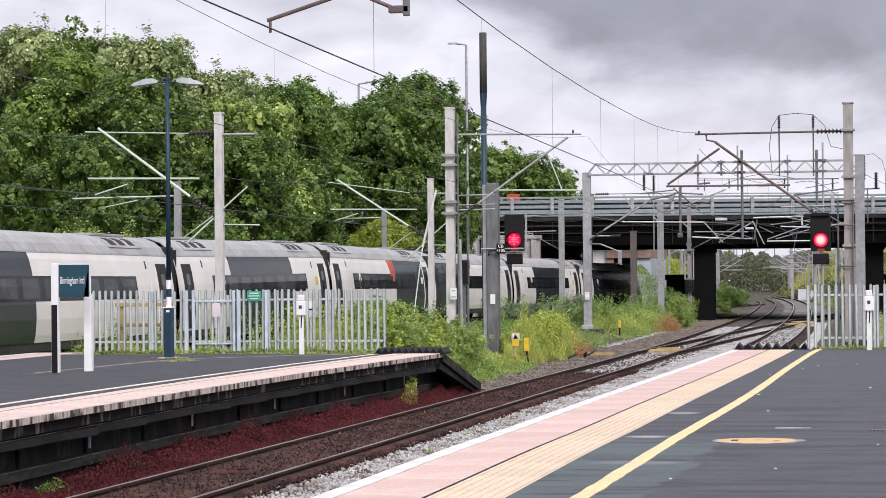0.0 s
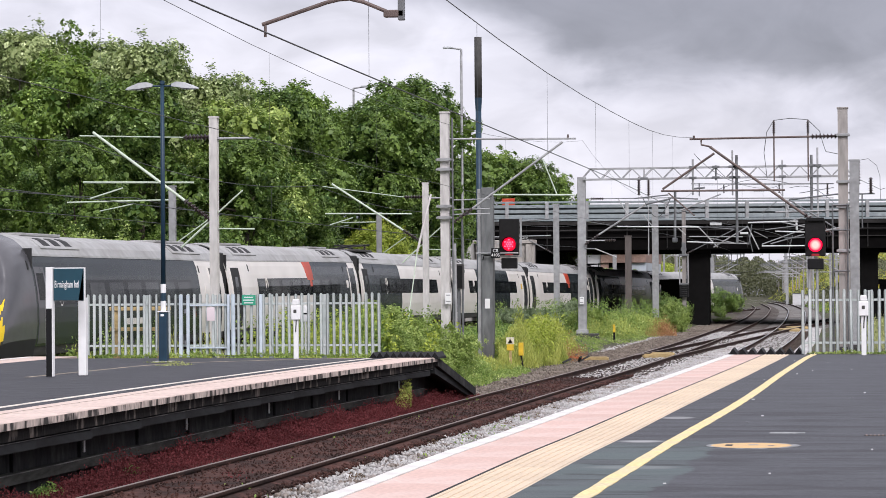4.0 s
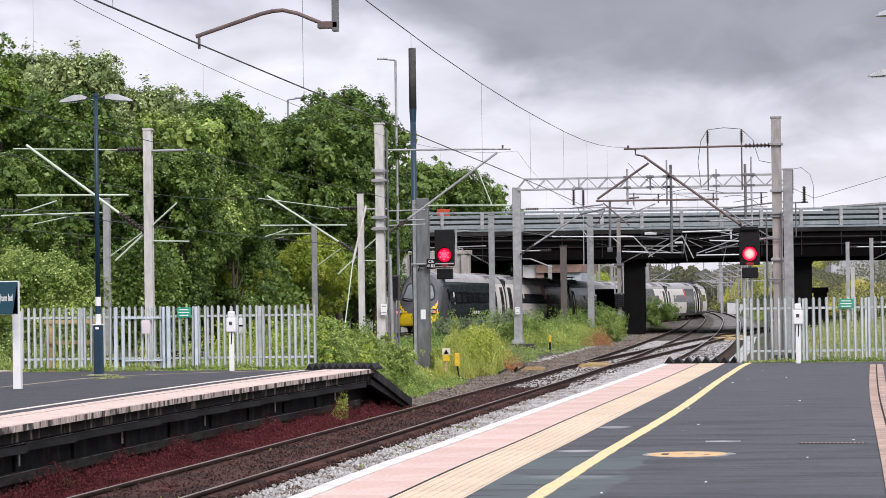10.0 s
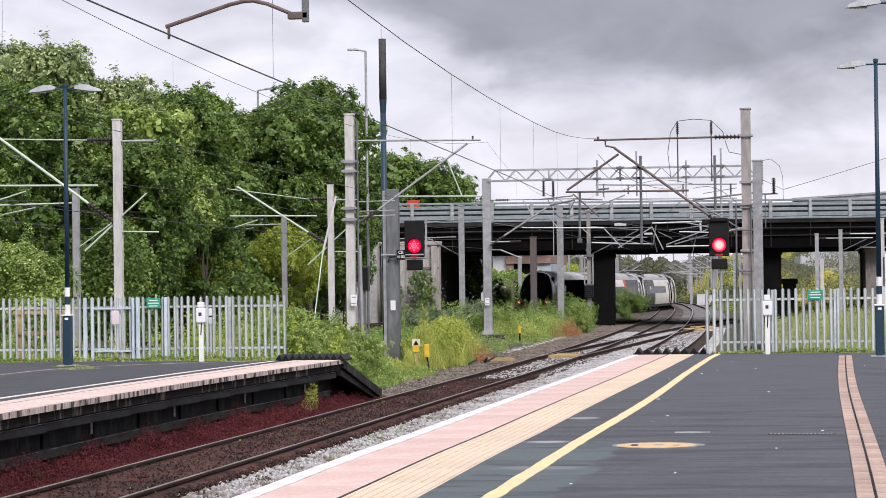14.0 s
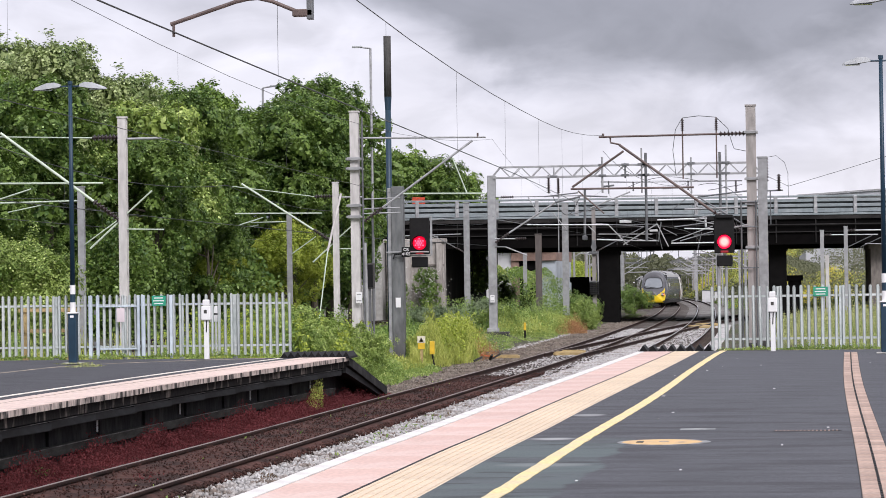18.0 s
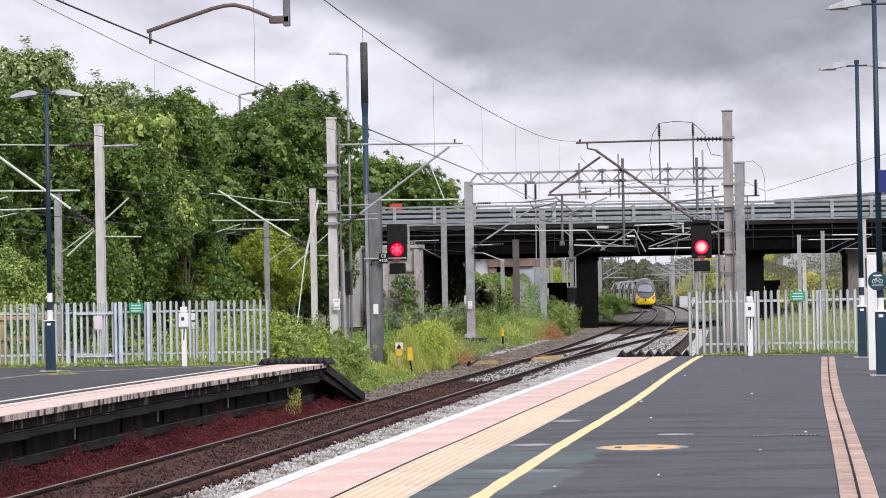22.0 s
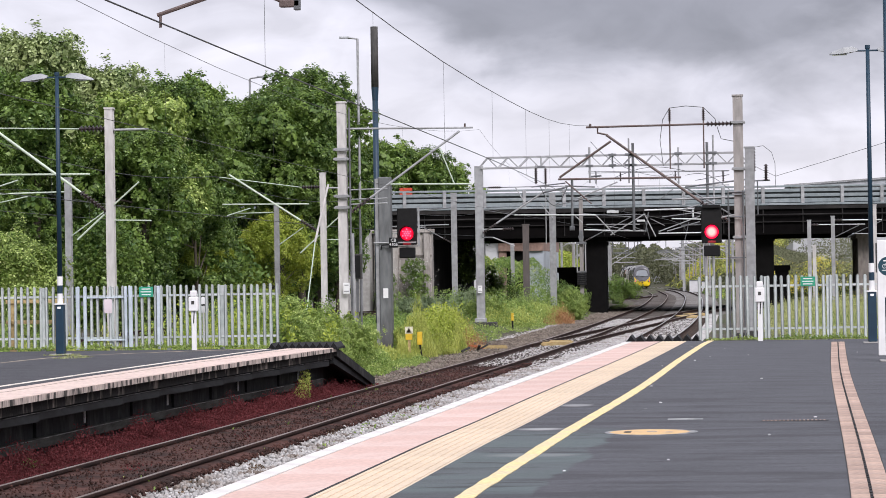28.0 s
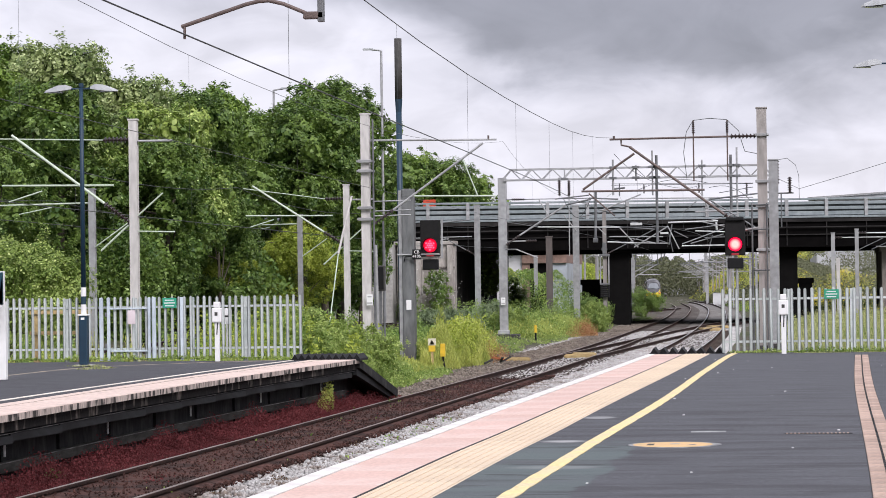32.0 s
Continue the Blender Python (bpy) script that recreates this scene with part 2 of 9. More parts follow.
ASPHALT = paint("asphalt", (0.066, 0.067, 0.075), 0.8, scale=60, vary=0.35, bump=0.3, second=(0.042, 0.043, 0.049), coarse=3.2, mask=(0.40, 0.66), stretch=(0.3, 1, 1), spec=0.3)
ASPHALT_WORN = worn_asphalt()
ASPHALT_PALE = paint("scuffed pale asphalt", (0.30, 0.31, 0.31), 0.6, scale=30, vary=0.35, second=(0.10, 0.105, 0.11), coarse=3.0, mask=(0.4, 0.6))
PINK = paint("pink paving", (0.58, 0.405, 0.35), 0.85, scale=24, vary=0.10, bump=0.1, second=(0.64, 0.50, 0.45), coarse=1.3, vary_object=0.06, stretch=(1, 0.5, 1))
PINK_OLD = paint("weathered pink coping", (0.62, 0.49, 0.43), 0.85, scale=14, vary=0.14, bump=0.1, second=(0.36, 0.285, 0.25), coarse=1.5, vary_object=0.05, stretch=(1, 0.35, 1), mask=(0.54, 0.74))
BUFF = paint("buff tactile paving", (0.66, 0.53, 0.385), 0.85, scale=24, vary=0.08, second=(0.60, 0.49, 0.37), coarse=0.9, vary_object=0.05, stretch=(1, 0.5, 1))
BRICK_PINK = paint("pale red channel brick", (0.43, 0.30, 0.235), 0.85, scale=20, vary=0.25, second=(0.33, 0.25, 0.21), vary_object=0.2)
WHITE_LINE = paint("worn white line paint", (0.72, 0.71, 0.68), 0.7, scale=18, vary=0.12, second=(0.6, 0.58, 0.55), coarse=2)
YELLOW_LINE = paint("worn yellow line paint", (0.76, 0.60, 0.29), 0.75, scale=26, vary=0.18, second=(0.66, 0.55, 0.34), coarse=2.2)
LINE_CREAM = paint("worn off-white line paint", (0.74, 0.69, 0.60), 0.8, scale=18, vary=0.2, second=(0.55, 0.50, 0.44), coarse=1.5)
PALE_LINE = paint("faded cream line paint", (0.66, 0.62, 0.47), 0.8, scale=18, vary=0.2, second=(0.48, 0.45, 0.36), coarse=1.5)
# near-black base with slightly paler upright blotches
WALL_DARK = paint("near-black platform wall", (0.018, 0.018, 0.0185), 0.85, scale=9, vary=0.45, bump=0.25, second=(0.050, 0.048, 0.046), coarse=2.2, mask=(0.5, 0.68), stretch=(1, 1, 0.5), spec=0.25)
BEAM_GREY = paint("dark weathered beam", (0.020, 0.021, 0.022), 0.8, scale=8, vary=0.45, second=(0.012, 0.012, 0.0125), coarse=0.9, stretch=(1, 0.4, 1), spec=0.25)
RAIL_SIDE = paint("rusty rail", (0.040, 0.021, 0.016), 0.85, scale=12, vary=0.3, second=(0.024, 0.014, 0.012), coarse=1.0, spec=0.2)
RAIL_TOP = paint("dull worn rail head", (0.30, 0.25, 0.22), 0.45, metal=0.8, scale=10, vary=0.2, second=(0.15, 0.10, 0.08), coarse=0.5)
RAIL_BRIGHT = paint("bright rail head", (0.62, 0.62, 0.62), 0.28, metal=0.95, scale=10, vary=0.08)
SLEEPER = paint("stained sleeper", (0.055, 0.042, 0.034), 0.9, scale=10, vary=0.35, bump=0.2, second=(0.035, 0.028, 0.025), vary_object=0.2, spec=0.15)
SOIL = paint("brown trackbed", (0.080, 0.040, 0.033), 0.95, scale=9, vary=0.5, bump=0.4, second=(0.036, 0.022, 0.019), coarse=1.6, mask=(0.42, 0.6), spec=0.12)
BALLAST = paint("grey ballast", (0.44, 0.43, 0.42), 0.9, scale=16, vary=0.4, bump=0.5, second=(0.27, 0.25, 0.23), coarse=0.7, mask=(0.5, 0.7), spec=0.2)
BED_MID = paint("grimy mid-grey ballast", (0.20, 0.19, 0.18), 0.95, scale=14, vary=0.5, bump=0.5, second=(0.11, 0.10, 0.09), coarse=0.6, spec=0.15)
STONE = paint("ballast stone", (0.42, 0.41, 0.40), 0.9, scale=9, vary=0.4, second=(0.19, 0.155, 0.13), coarse=1.6, mask=(0.47, 0.64))
STONE_CLEAN = paint("clean white ballast stone", (0.47, 0.46, 0.45), 0.9, scale=9, vary=0.35, second=(0.36, 0.33, 0.30), coarse=1.6, mask=(0.54, 0.68))
EARTH = paint("weedy earth", (0.085, 0.078, 0.058), 0.95, scale=3, vary=0.5, bump=0.3, second=(0.06, 0.075, 0.03), coarse=0.15, spec=0.15)
CONCRETE = paint("concrete", (0.42, 0.41, 0.39), 0.85, scale=6, vary=0.15, bump=0.08, second=(0.33, 0.32, 0.30), coarse=0.5)
CONCRETE_POST = paint("pale concrete post", (0.54, 0.52, 0.50), 0.85, scale=8, vary=0.15, second=(0.38, 0.36, 0.34), coarse=0.6, stretch=(1, 1, 0.3))
GALV = paint("galvanised steel", (0.36, 0.365, 0.37), 0.55, metal=0.3, scale=5, vary=0.16, second=(0.28, 0.28, 0.28), coarse=0.8, vary_object=0.1)
GALV_FENCE = paint("galvanised fence steel", (0.53, 0.565, 0.55), 0.65, metal=0.1, scale=5, vary=0.14, second=(0.40, 0.45, 0.43), coarse=1.3, vary_object=0.16)
GALV_BLUE = paint("newer bluish gate steel", (0.56, 0.63, 0.68), 0.6, metal=0.1, scale=5, vary=0.12, second=(0.47, 0.54, 0.59), coarse=1.0)
POST_BROWN = paint("brown weathered steel", (0.105, 0.088, 0.082), 0.75, scale=6, vary=0.2, second=(0.07, 0.058, 0.053), coarse=0.7, stretch=(1, 1, 0.25))
POST_DARK = paint("dull grey steel column", (0.145, 0.152, 0.152), 0.6, metal=0.2, scale=6, vary=0.35, second=(0.085, 0.083, 0.08), coarse=0.9, stretch=(1, 1, 0.25))
TUBE_GREEN = paint("pale green cantilever tube", (0.52, 0.60, 0.48), 0.5, scale=8, vary=0.1, second=(0.42, 0.5, 0.4))
RUST_TUBE = paint("brown weathered tube", (0.13, 0.095, 0.085), 0.6, metal=0.2, scale=8, vary=0.25)
INSULATOR = paint("dark brown porcelain", (0.038, 0.026, 0.025), 0.3, scale=4, vary=0.1)
WIRE = paint("grimy wire", (0.075, 0.08, 0.08), 0.6, metal=0.3, scale=4, vary=0.1)
NAVY = paint("navy blue post paint", (0.006, 0.030, 0.056), 0.5, scale=5, vary=0.12, second=(0.008, 0.036, 0.064))
LAMP_HEAD = paint("pale grey lamp head", (0.45, 0.47, 0.48), 0.5, scale=5, vary=0.08)
WHITE = paint("white paint", (0.78, 0.78, 0.77), 0.5, scale=5, vary=0.05, second=(0.7, 0.7, 0.69))
BLACK = paint("black paint", (0.007, 0.007, 0.0075), 0.6, scale=6, vary=0.2, spec=0.25)
SIGNAL_BLACK = paint("matt black signal casing", (0.012, 0.0115, 0.0115), 0.7, scale=6, vary=0.2, spec=0.2)
SIGN_TEAL = paint("dark teal sign", (0.012, 0.058, 0.085), 0.4, scale=4, vary=0.06)
SIGN_GREEN = paint("green sign", (0.03, 0.33, 0.20), 0.5, scale=4, vary=0.06)
SIGN_BLUE = paint("royal blue sign", (0.010, 0.025, 0.16), 0.45, scale=4, vary=0.06)
SIGN_PINK = paint("sun-bleached notice", (0.74, 0.64, 0.66), 0.6, scale=6, vary=0.06)
YELLOW = paint("yellow paint", (0.72, 0.47, 0.03), 0.5, scale=6, vary=0.12)
TIMBER = paint("weathered yellow timber", (0.42, 0.31, 0.14), 0.8, scale=12, vary=0.25, stretch=(1, 6, 1))
ORANGE = paint("orange plastic", (0.55, 0.14, 0.05), 0.6, scale=6, vary=0.2)
BRIDGE_GREY = paint("grey bridge paint", (0.20, 0.235, 0.245), 0.55, scale=3, vary=0.15, second=(0.26, 0.29, 0.3), coarse=0.4)
# dirty black steel, with the overhang's shade darkened into its colour
BRIDGE_DARK = paint("black girder steel with shade in colour", (0.0028, 0.0025, 0.0025), 0.95, scale=2, vary=0.3, second=(0.004, 0.0035, 0.0033), spec=0.08)
# near-black throughout, with faint grain
PIER = paint("near-black pier", (0.005, 0.0047, 0.0045), 0.9, scale=3, vary=0.3, spec=0.12)
BRICK_WALL = paint("brown brick wall", (0.27, 0.18, 0.145), 0.9, scale=4, vary=0.2)
GLASS_DULL = paint("pale blue-grey door panel", (0.42, 0.46, 0.50), 0.45, scale=1, vary=0.08)
BUILDING = paint("white cladding", (0.6, 0.6, 0.61), 0.6, scale=1, vary=0.08)
ROOF_GREY = paint("grey shed roof", (0.42, 0.44, 0.47), 0.6, scale=1, vary=0.08)
BARK = paint("bark", (0.09, 0.075, 0.055), 0.9, scale=6, vary=0.35, bump=0.4, stretch=(1, 1, 0.3))
LEAF_MID = leaf("mid green leaves", (0.062, 0.135, 0.021), (0.27, 0.385, 0.07), flecks=0.04)
LEAF_DARK = leaf("dark green leaves", (0.040, 0.095, 0.017), (0.21, 0.31, 0.062), flecks=0.03)
LEAF_PALE = leaf("silvery green leaves", (0.105, 0.17, 0.045), (0.42, 0.49, 0.21), flecks=0.10)
LEAF_YELLOW = leaf("yellow green leaves", (0.20, 0.28, 0.03), (0.50, 0.56, 0.09))
GRASS = leaf("rank grass", (0.20, 0.26, 0.04), (0.60, 0.62, 0.16))
WEED = leaf("green weeds", (0.065, 0.145, 0.024), (0.36, 0.48, 0.12))
WEED_GREY = leaf("grey green weeds", (0.14, 0.20, 0.10), (0.30, 0.37, 0.20))
WEED_RUST = leaf("rusty seed heads", (0.30, 0.12, 0.045), (0.46, 0.26, 0.12))
WEED_RED = leaf("dark red creeping plants", (0.078, 0.016, 0.018), (0.20, 0.046, 0.050), 0.9)
FLOWER = leaf("yellow flowers", (0.62, 0.50, 0.03), (0.75, 0.62, 0.08))
def lens_glow(name, radius, inner, outer, strength):
    """A lit lens, brightest in the middle."""
    m = bpy.data.materials.new(name)
    m.use_nodes = True
    n, l = m.node_tree.nodes, m.node_tree.links
    b = n["Principled BSDF"]
    b.inputs["Base Color"].default_value = (0.2, 0.004, 0.008, 1)
    tc = n.new("ShaderNodeTexCoord")
    mp = n.new("ShaderNodeMapping")
    mp.inputs["Scale"].default_value = (1 / radius, 0.0, 1 / radius)
    l.new(tc.outputs["Object"], mp.inputs[0])
    gr = n.new("ShaderNodeTexGradient")
    gr.gradient_type = "SPHERICAL"
    l.new(mp.outputs[0], gr.inputs[0])
    ramp = n.new("ShaderNodeValToRGB")
    ramp.color_ramp.elements[0].color, ramp.color_ramp.elements[1].color = (*outer, 1), (*inner, 1)
    ramp.color_ramp.elements[0].position, ramp.color_ramp.elements[1].position = 0.18, 0.62
    l.new(gr.outputs[0], ramp.inputs[0])
    l.new(ramp.outputs[0], b.inputs["Emission Color"])
    b.inputs["Emission Strength"].default_value = strength
    return m


RED_LIGHT = lens_glow("bright red signal light", 0.24, (1.0, 0.055, 0.045), (0.16, 0.0006, 0.006), 14.0)
# faint emission for the signal's red reflection, no lamp of its own
RED_DIM = glow("dim red reflection", (0.25, 0.008, 0.015), 0.3)
TAIL_RED = glow("lit red tail lamp", (1.0, 0.16, 0.10), 1.6)
T_WHITE = paint("off-white train paint", (0.78, 0.74, 0.69), 0.3, scale=2, vary=0.05, second=(0.70, 0.66, 0.61), coarse=0.5)
T_DARK = paint("dark teal-black train paint", (0.024, 0.031, 0.034), 0.26, scale=2, vary=0.2, second=(0.032, 0.040, 0.042), spec=0.25)
T_ROOF = paint("grey train roof", (0.36, 0.36, 0.355), 0.55, scale=3, vary=0.15, second=(0.28, 0.275, 0.265), coarse=0.7)
T_GLASS = paint("dark train glass", (0.008, 0.010, 0.011), 0.12, scale=2, vary=0.1, spec=0.08)
# base colour lifted to paint in the sky reflected by the glass
T_SCREEN = paint("glass with sky reflection in its colour", (0.22, 0.24, 0.26), 0.06, scale=2, vary=0.06, spec=0.8)
T_BLACK = paint("black rubber and frames", (0.014, 0.014, 0.015), 0.7, scale=4, vary=0.2)
T_RED = paint("orange red slash", (0.62, 0.08, 0.035), 0.4, scale=2, vary=0.05)
T_YELLOW = paint("yellow train front", (0.88, 0.62, 0.012), 0.4, scale=2, vary=0.05)
T_FRAME = paint("grimy underframe", (0.05, 0.048, 0.045), 0.8, scale=5, vary=0.3)
BED_GREY = paint("dirty brown-grey ballast", (0.070, 0.058, 0.050), 0.95, scale=14, vary=0.5, bump=0.5, second=(0.13, 0.118, 0.108), coarse=0.6, spec=0.15)
COPING_SIDE = paint("pale coping edge with dark drips", (0.50, 0.42, 0.37), 0.9, scale=16, vary=0.35, second=(0.035, 0.030, 0.027), coarse=5.0, stretch=(1, 1.0, 0.35), mask=(0.46, 0.58))
CORBEL = paint("sooty brown brick course", (0.17, 0.145, 0.125), 0.9, scale=26, vary=0.5, bump=0.2, second=(0.012, 0.011, 0.0105), coarse=4.0, stretch=(1, 0.9, 0.3), mask=(0.34, 0.45), spec=0.15)
FOOT_TIMBER = paint("lichened grey timber", (0.052, 0.053, 0.048), 0.9, scale=14, vary=0.4, second=(0.020, 0.020, 0.019), coarse=1.1, stretch=(1, 0.2, 1), spec=0.15)
T_NOSE = paint("grey nose paint", (0.085, 0.085, 0.092), 0.2, scale=2, vary=0.08, second=(0.10, 0.10, 0.108), spec=0.5)
LEAF_BUSH = leaf("green bush leaves", (0.085, 0.165, 0.03), (0.32, 0.43, 0.11))
RED_SOFT = lens_glow("soft red signal light", 0.24, (1.0, 0.012, 0.045), (0.35, 0.001, 0.014), 2.4)
PALE_TUBE = paint("bright galvanised tube", (0.62, 0.63, 0.63), 0.45, metal=0.2, scale=6, vary=0.12, second=(0.5, 0.51, 0.51))
GALV_DARK = paint("dull galvanised tube", (0.17, 0.175, 0.18), 0.5, metal=0.4, scale=5, vary=0.2, second=(0.11, 0.115, 0.12), coarse=0.8)
PARAPET_DARK = paint("parapet backing with shade in colour", (0.06, 0.068, 0.07), 0.7, scale=3, vary=0.2)
T_PANE = paint("train window pane", (0.018, 0.021, 0.022), 0.12, scale=2, vary=0.4, coarse=0.5, second=(0.036, 0.041, 0.041), spec=0.15)
DIRT = paint("sandy dirt", (0.30, 0.25, 0.19), 0.95, scale=12, vary=0.3, second=(0.16, 0.14, 0.11), coarse=2.0)
BED_STONE = paint("dirty gravel stone", (0.21, 0.18, 0.15), 0.95, scale=9, vary=0.5, second=(0.10, 0.075, 0.06), coarse=1.2, spec=0.2)
OVAL_PAINT = paint("faded orange paint", (0.64, 0.42, 0.19), 0.8, scale=30, vary=0.2, second=(0.52, 0.37, 0.21), coarse=3.0)
GALV_MAST = paint("weathered grey mast steel", (0.30, 0.278, 0.262), 0.7, metal=0.15, scale=7, vary=0.2, second=(0.21, 0.19, 0.175), coarse=0.7, stretch=(1, 1, 0.25), vary_object=0.1)
# greyed base colours paint the haze of distance into the foliage
LEAF_FAR = leaf("distant leaves with haze in colour", (0.088, 0.098, 0.048), (0.17, 0.178, 0.098))
SHED_WALL = paint("pale shed cladding", (0.50, 0.51, 0.53), 0.6, scale=1, vary=0.06)
RED_MID = glow("pinkish red signal light", (1.0, 0.045, 0.075), 5.0)
CONCRETE_DIM = paint("stained brownish concrete", (0.24, 0.215, 0.19), 0.9, scale=5, vary=0.25, second=(0.13, 0.115, 0.10), coarse=0.6, stretch=(1, 1, 0.4))
CONCRETE_PALE = paint("pale stained concrete", (0.42, 0.39, 0.36), 0.85, scale=6, vary=0.2, bump=0.08, second=(0.26, 0.235, 0.21), coarse=0.7, stretch=(1, 1, 0.4))
# dark base colour carries the shade of the abutment's side face
PIER_WALL = paint("ribbed wall with shade in its colour", (0.02, 0.019, 0.018), 0.9, scale=3, vary=0.4, second=(0.035, 0.032, 0.03), coarse=0.8, stretch=(1, 1, 0.2), spec=0.15)
WEED_BROWN = leaf("dried brown weeds", (0.07, 0.042, 0.026), (0.20, 0.14, 0.085), 0.9)
WHITE_PETAL = leaf("white petals", (0.6, 0.6, 0.55), (0.75, 0.75, 0.7))
# patchy pale grey for highlights painted on the beam edges
LIP_GREY = paint("pale beam edge highlight", (0.16, 0.15, 0.145), 0.8, scale=6, vary=0.5, second=(0.03, 0.03, 0.03), coarse=1.4, mask=(0.4, 0.6))
LEAF_BRAMBLE = leaf("fresh bramble leaves", (0.125, 0.21, 0.036), (0.44, 0.54, 0.145), flecks=0.05)
WEED_FRESH = leaf("fresh green weeds", (0.12, 0.21, 0.035), (0.47, 0.58, 0.16), flecks=0.03)
GRASS_PALE = leaf("pale seeding grass", (0.22, 0.27, 0.08), (0.58, 0.58, 0.26))
LEAF_LIGHT = leaf("light green leaves", (0.090, 0.175, 0.030), (0.42, 0.52, 0.13), flecks=0.06)
FASCIA = paint("weathered dark deck edge", (0.035, 0.033, 0.032), 0.9, scale=4, vary=0.4, second=(0.015, 0.014, 0.014), coarse=0.5, stretch=(0.4, 1, 1), spec=0.15)


# ---- building helpers ----
def mesh_ob(name, bm, material, parent=None, label="", smooth=False):
    me = bpy.data.meshes.new(name)
    if smooth:
        for f in bm.faces:
            f.smooth = True
    bm.to_mesh(me)
    bm.free()
    for m in material if isinstance(material, (list, tuple)) else [material]:
        me.materials.append(m)
    ob = new(name, me)
    ob.parent = parent
    if label:
        ob["label"] = label
    return ob


def part(name, bm, material, parent, label="", smooth=False):
    return mesh_ob(name, bm, material, parent, label, smooth)


def share(name, me, parent, at, label=""):
    """One more piece on a mesh that already exists."""
    ob = new(name, me)
    ob.parent = parent
    ob.matrix_basis = at
    if label:
        ob["label"] = label
    return ob


def thing(name, label, category, group="", kind="", at=None):
    ob = new(name)
    ob.empty_display_size = 0.2
    if at is not None:
        ob.matrix_basis = at
    return tagged(ob, label, category, group, kind)


def box(bm, x0, x1, y0, y1, z0, z1, bevel=0.0):
    made = bmesh.ops.create_cube(bm, size=1.0, matrix=Matrix.LocRotScale(((x0 + x1) / 2, (y0 + y1) / 2, (z0 + z1) / 2), None, (x1 - x0, y1 - y0, z1 - z0)))
    if bevel:
        edges = {e for v in made["verts"] for e in v.link_edges}
        bmesh.ops.bevel(bm, geom=list(edges), offset=bevel, segments=2, affect="EDGES", profile=0.5)
    return bm


def nb(*args, **kw):
    return box(bmesh.new(), *args, **kw)


def rod(bm, a, b, r, r2=None, seg=8):
    """A round bar from a to b."""
    a, b = Vector(a), Vector(b)
    d = b - a
    m = Matrix.Translation((a + b) / 2) @ d.to_track_quat("Z", "Y").to_matrix().to_4x4()
    bmesh.ops.create_cone(bm, cap_ends=True, segments=seg, radius1=r, radius2=r if r2 is None else r2, depth=d.length, matrix=m)
    return bm


def nr(*args, **kw):
    return rod(bmesh.new(), *args, **kw)


def bar(bm, a, b, w, h):
    """A square bar from a to b, w wide and h high."""
    a, b = Vector(a), Vector(b)
    d = b - a
    m = Matrix.Translation((a + b) / 2) @ d.to_track_quat("Y", "Z").to_matrix().to_4x4() @ Matrix.Diagonal((w, d.length, h, 1))
    bmesh.ops.create_cube(bm, size=1.0, matrix=m)
    return bm


def chain(bm, pts, r, seg=6):
    """One bent round bar through all the points."""
    pts = [Vector(q) for q in pts]
    rings = []
    for i, q in enumerate(pts):
        d = (pts[min(i + 1, len(pts) - 1)] - pts[max(i - 1, 0)]).normalized()
        side = d.cross(Vector((0, 0, 1))) if abs(d.z) < 0.95 else d.cross(Vector((0, 1, 0)))
        side.normalize()
        up = side.cross(d)
        rings.append([bm.verts.new(q + r * (math.cos(6.2832 * k / seg) * side + math.sin(6.2832 * k / seg) * up)) for k in range(seg)])
    for a, b in zip(rings, rings[1:]):
        for k in range(seg):
            bm.faces.new((a[k], a[(k + 1) % seg], b[(k + 1) % seg], b[k]))
    bm.faces.new(rings[0][::-1]), bm.faces.new(rings[-1])
    bmesh.ops.recalc_face_normals(bm, faces=bm.faces)
    return bm


def disc(bm, at, r, depth, axis="y", seg=16):
    turn = {"y": pose(0, 0, 0, 90), "x": pose(0, 0, 0, 0, 90), "z": pose(0, 0, 0)}[axis]
    bmesh.ops.create_cone(bm, cap_ends=True, segments=seg, radius1=r, radius2=r, depth=depth, matrix=Matrix.Translation(at) @ turn)
    return bm


class Way:
    """A level line over the ground: x, and z if wanted, as a smooth function of y."""

    def __init__(self, *knots):
        self.y = [k[0] for k in knots]
        self.x = [k[1] for k in knots]

    def __call__(self, y):
        n = len(self.y)
        i = max(0, min(n - 2, next((k for k in range(n - 1) if y < self.y[k + 1]), n - 2)))
        x, t = self.x, self.y
        slope = lambda k: (x[min(k + 1, n - 1)] - x[max(k - 1, 0)]) / (t[min(k + 1, n - 1)] - t[max(k - 1, 0)])
        h = t[i + 1] - t[i]
        u = (y - t[i]) / h
        if u < 0 or u > 1:
            k = 0 if u < 0 else n - 1
            return x[k] + slope(k) * (y - t[k])
        return (2 * u**3 - 3 * u**2 + 1) * x[i] + (u**3 - 2 * u**2 + u) * h * slope(i) + (3 * u**2 - 2 * u**3) * x[i + 1] + (u**3 - u**2) * h * slope(i + 1)

    def turn(self, y):
        """How far the line points to the left of +y, in degrees."""
        return math.degrees(math.atan((self(y - 0.5) - self(y + 0.5))))


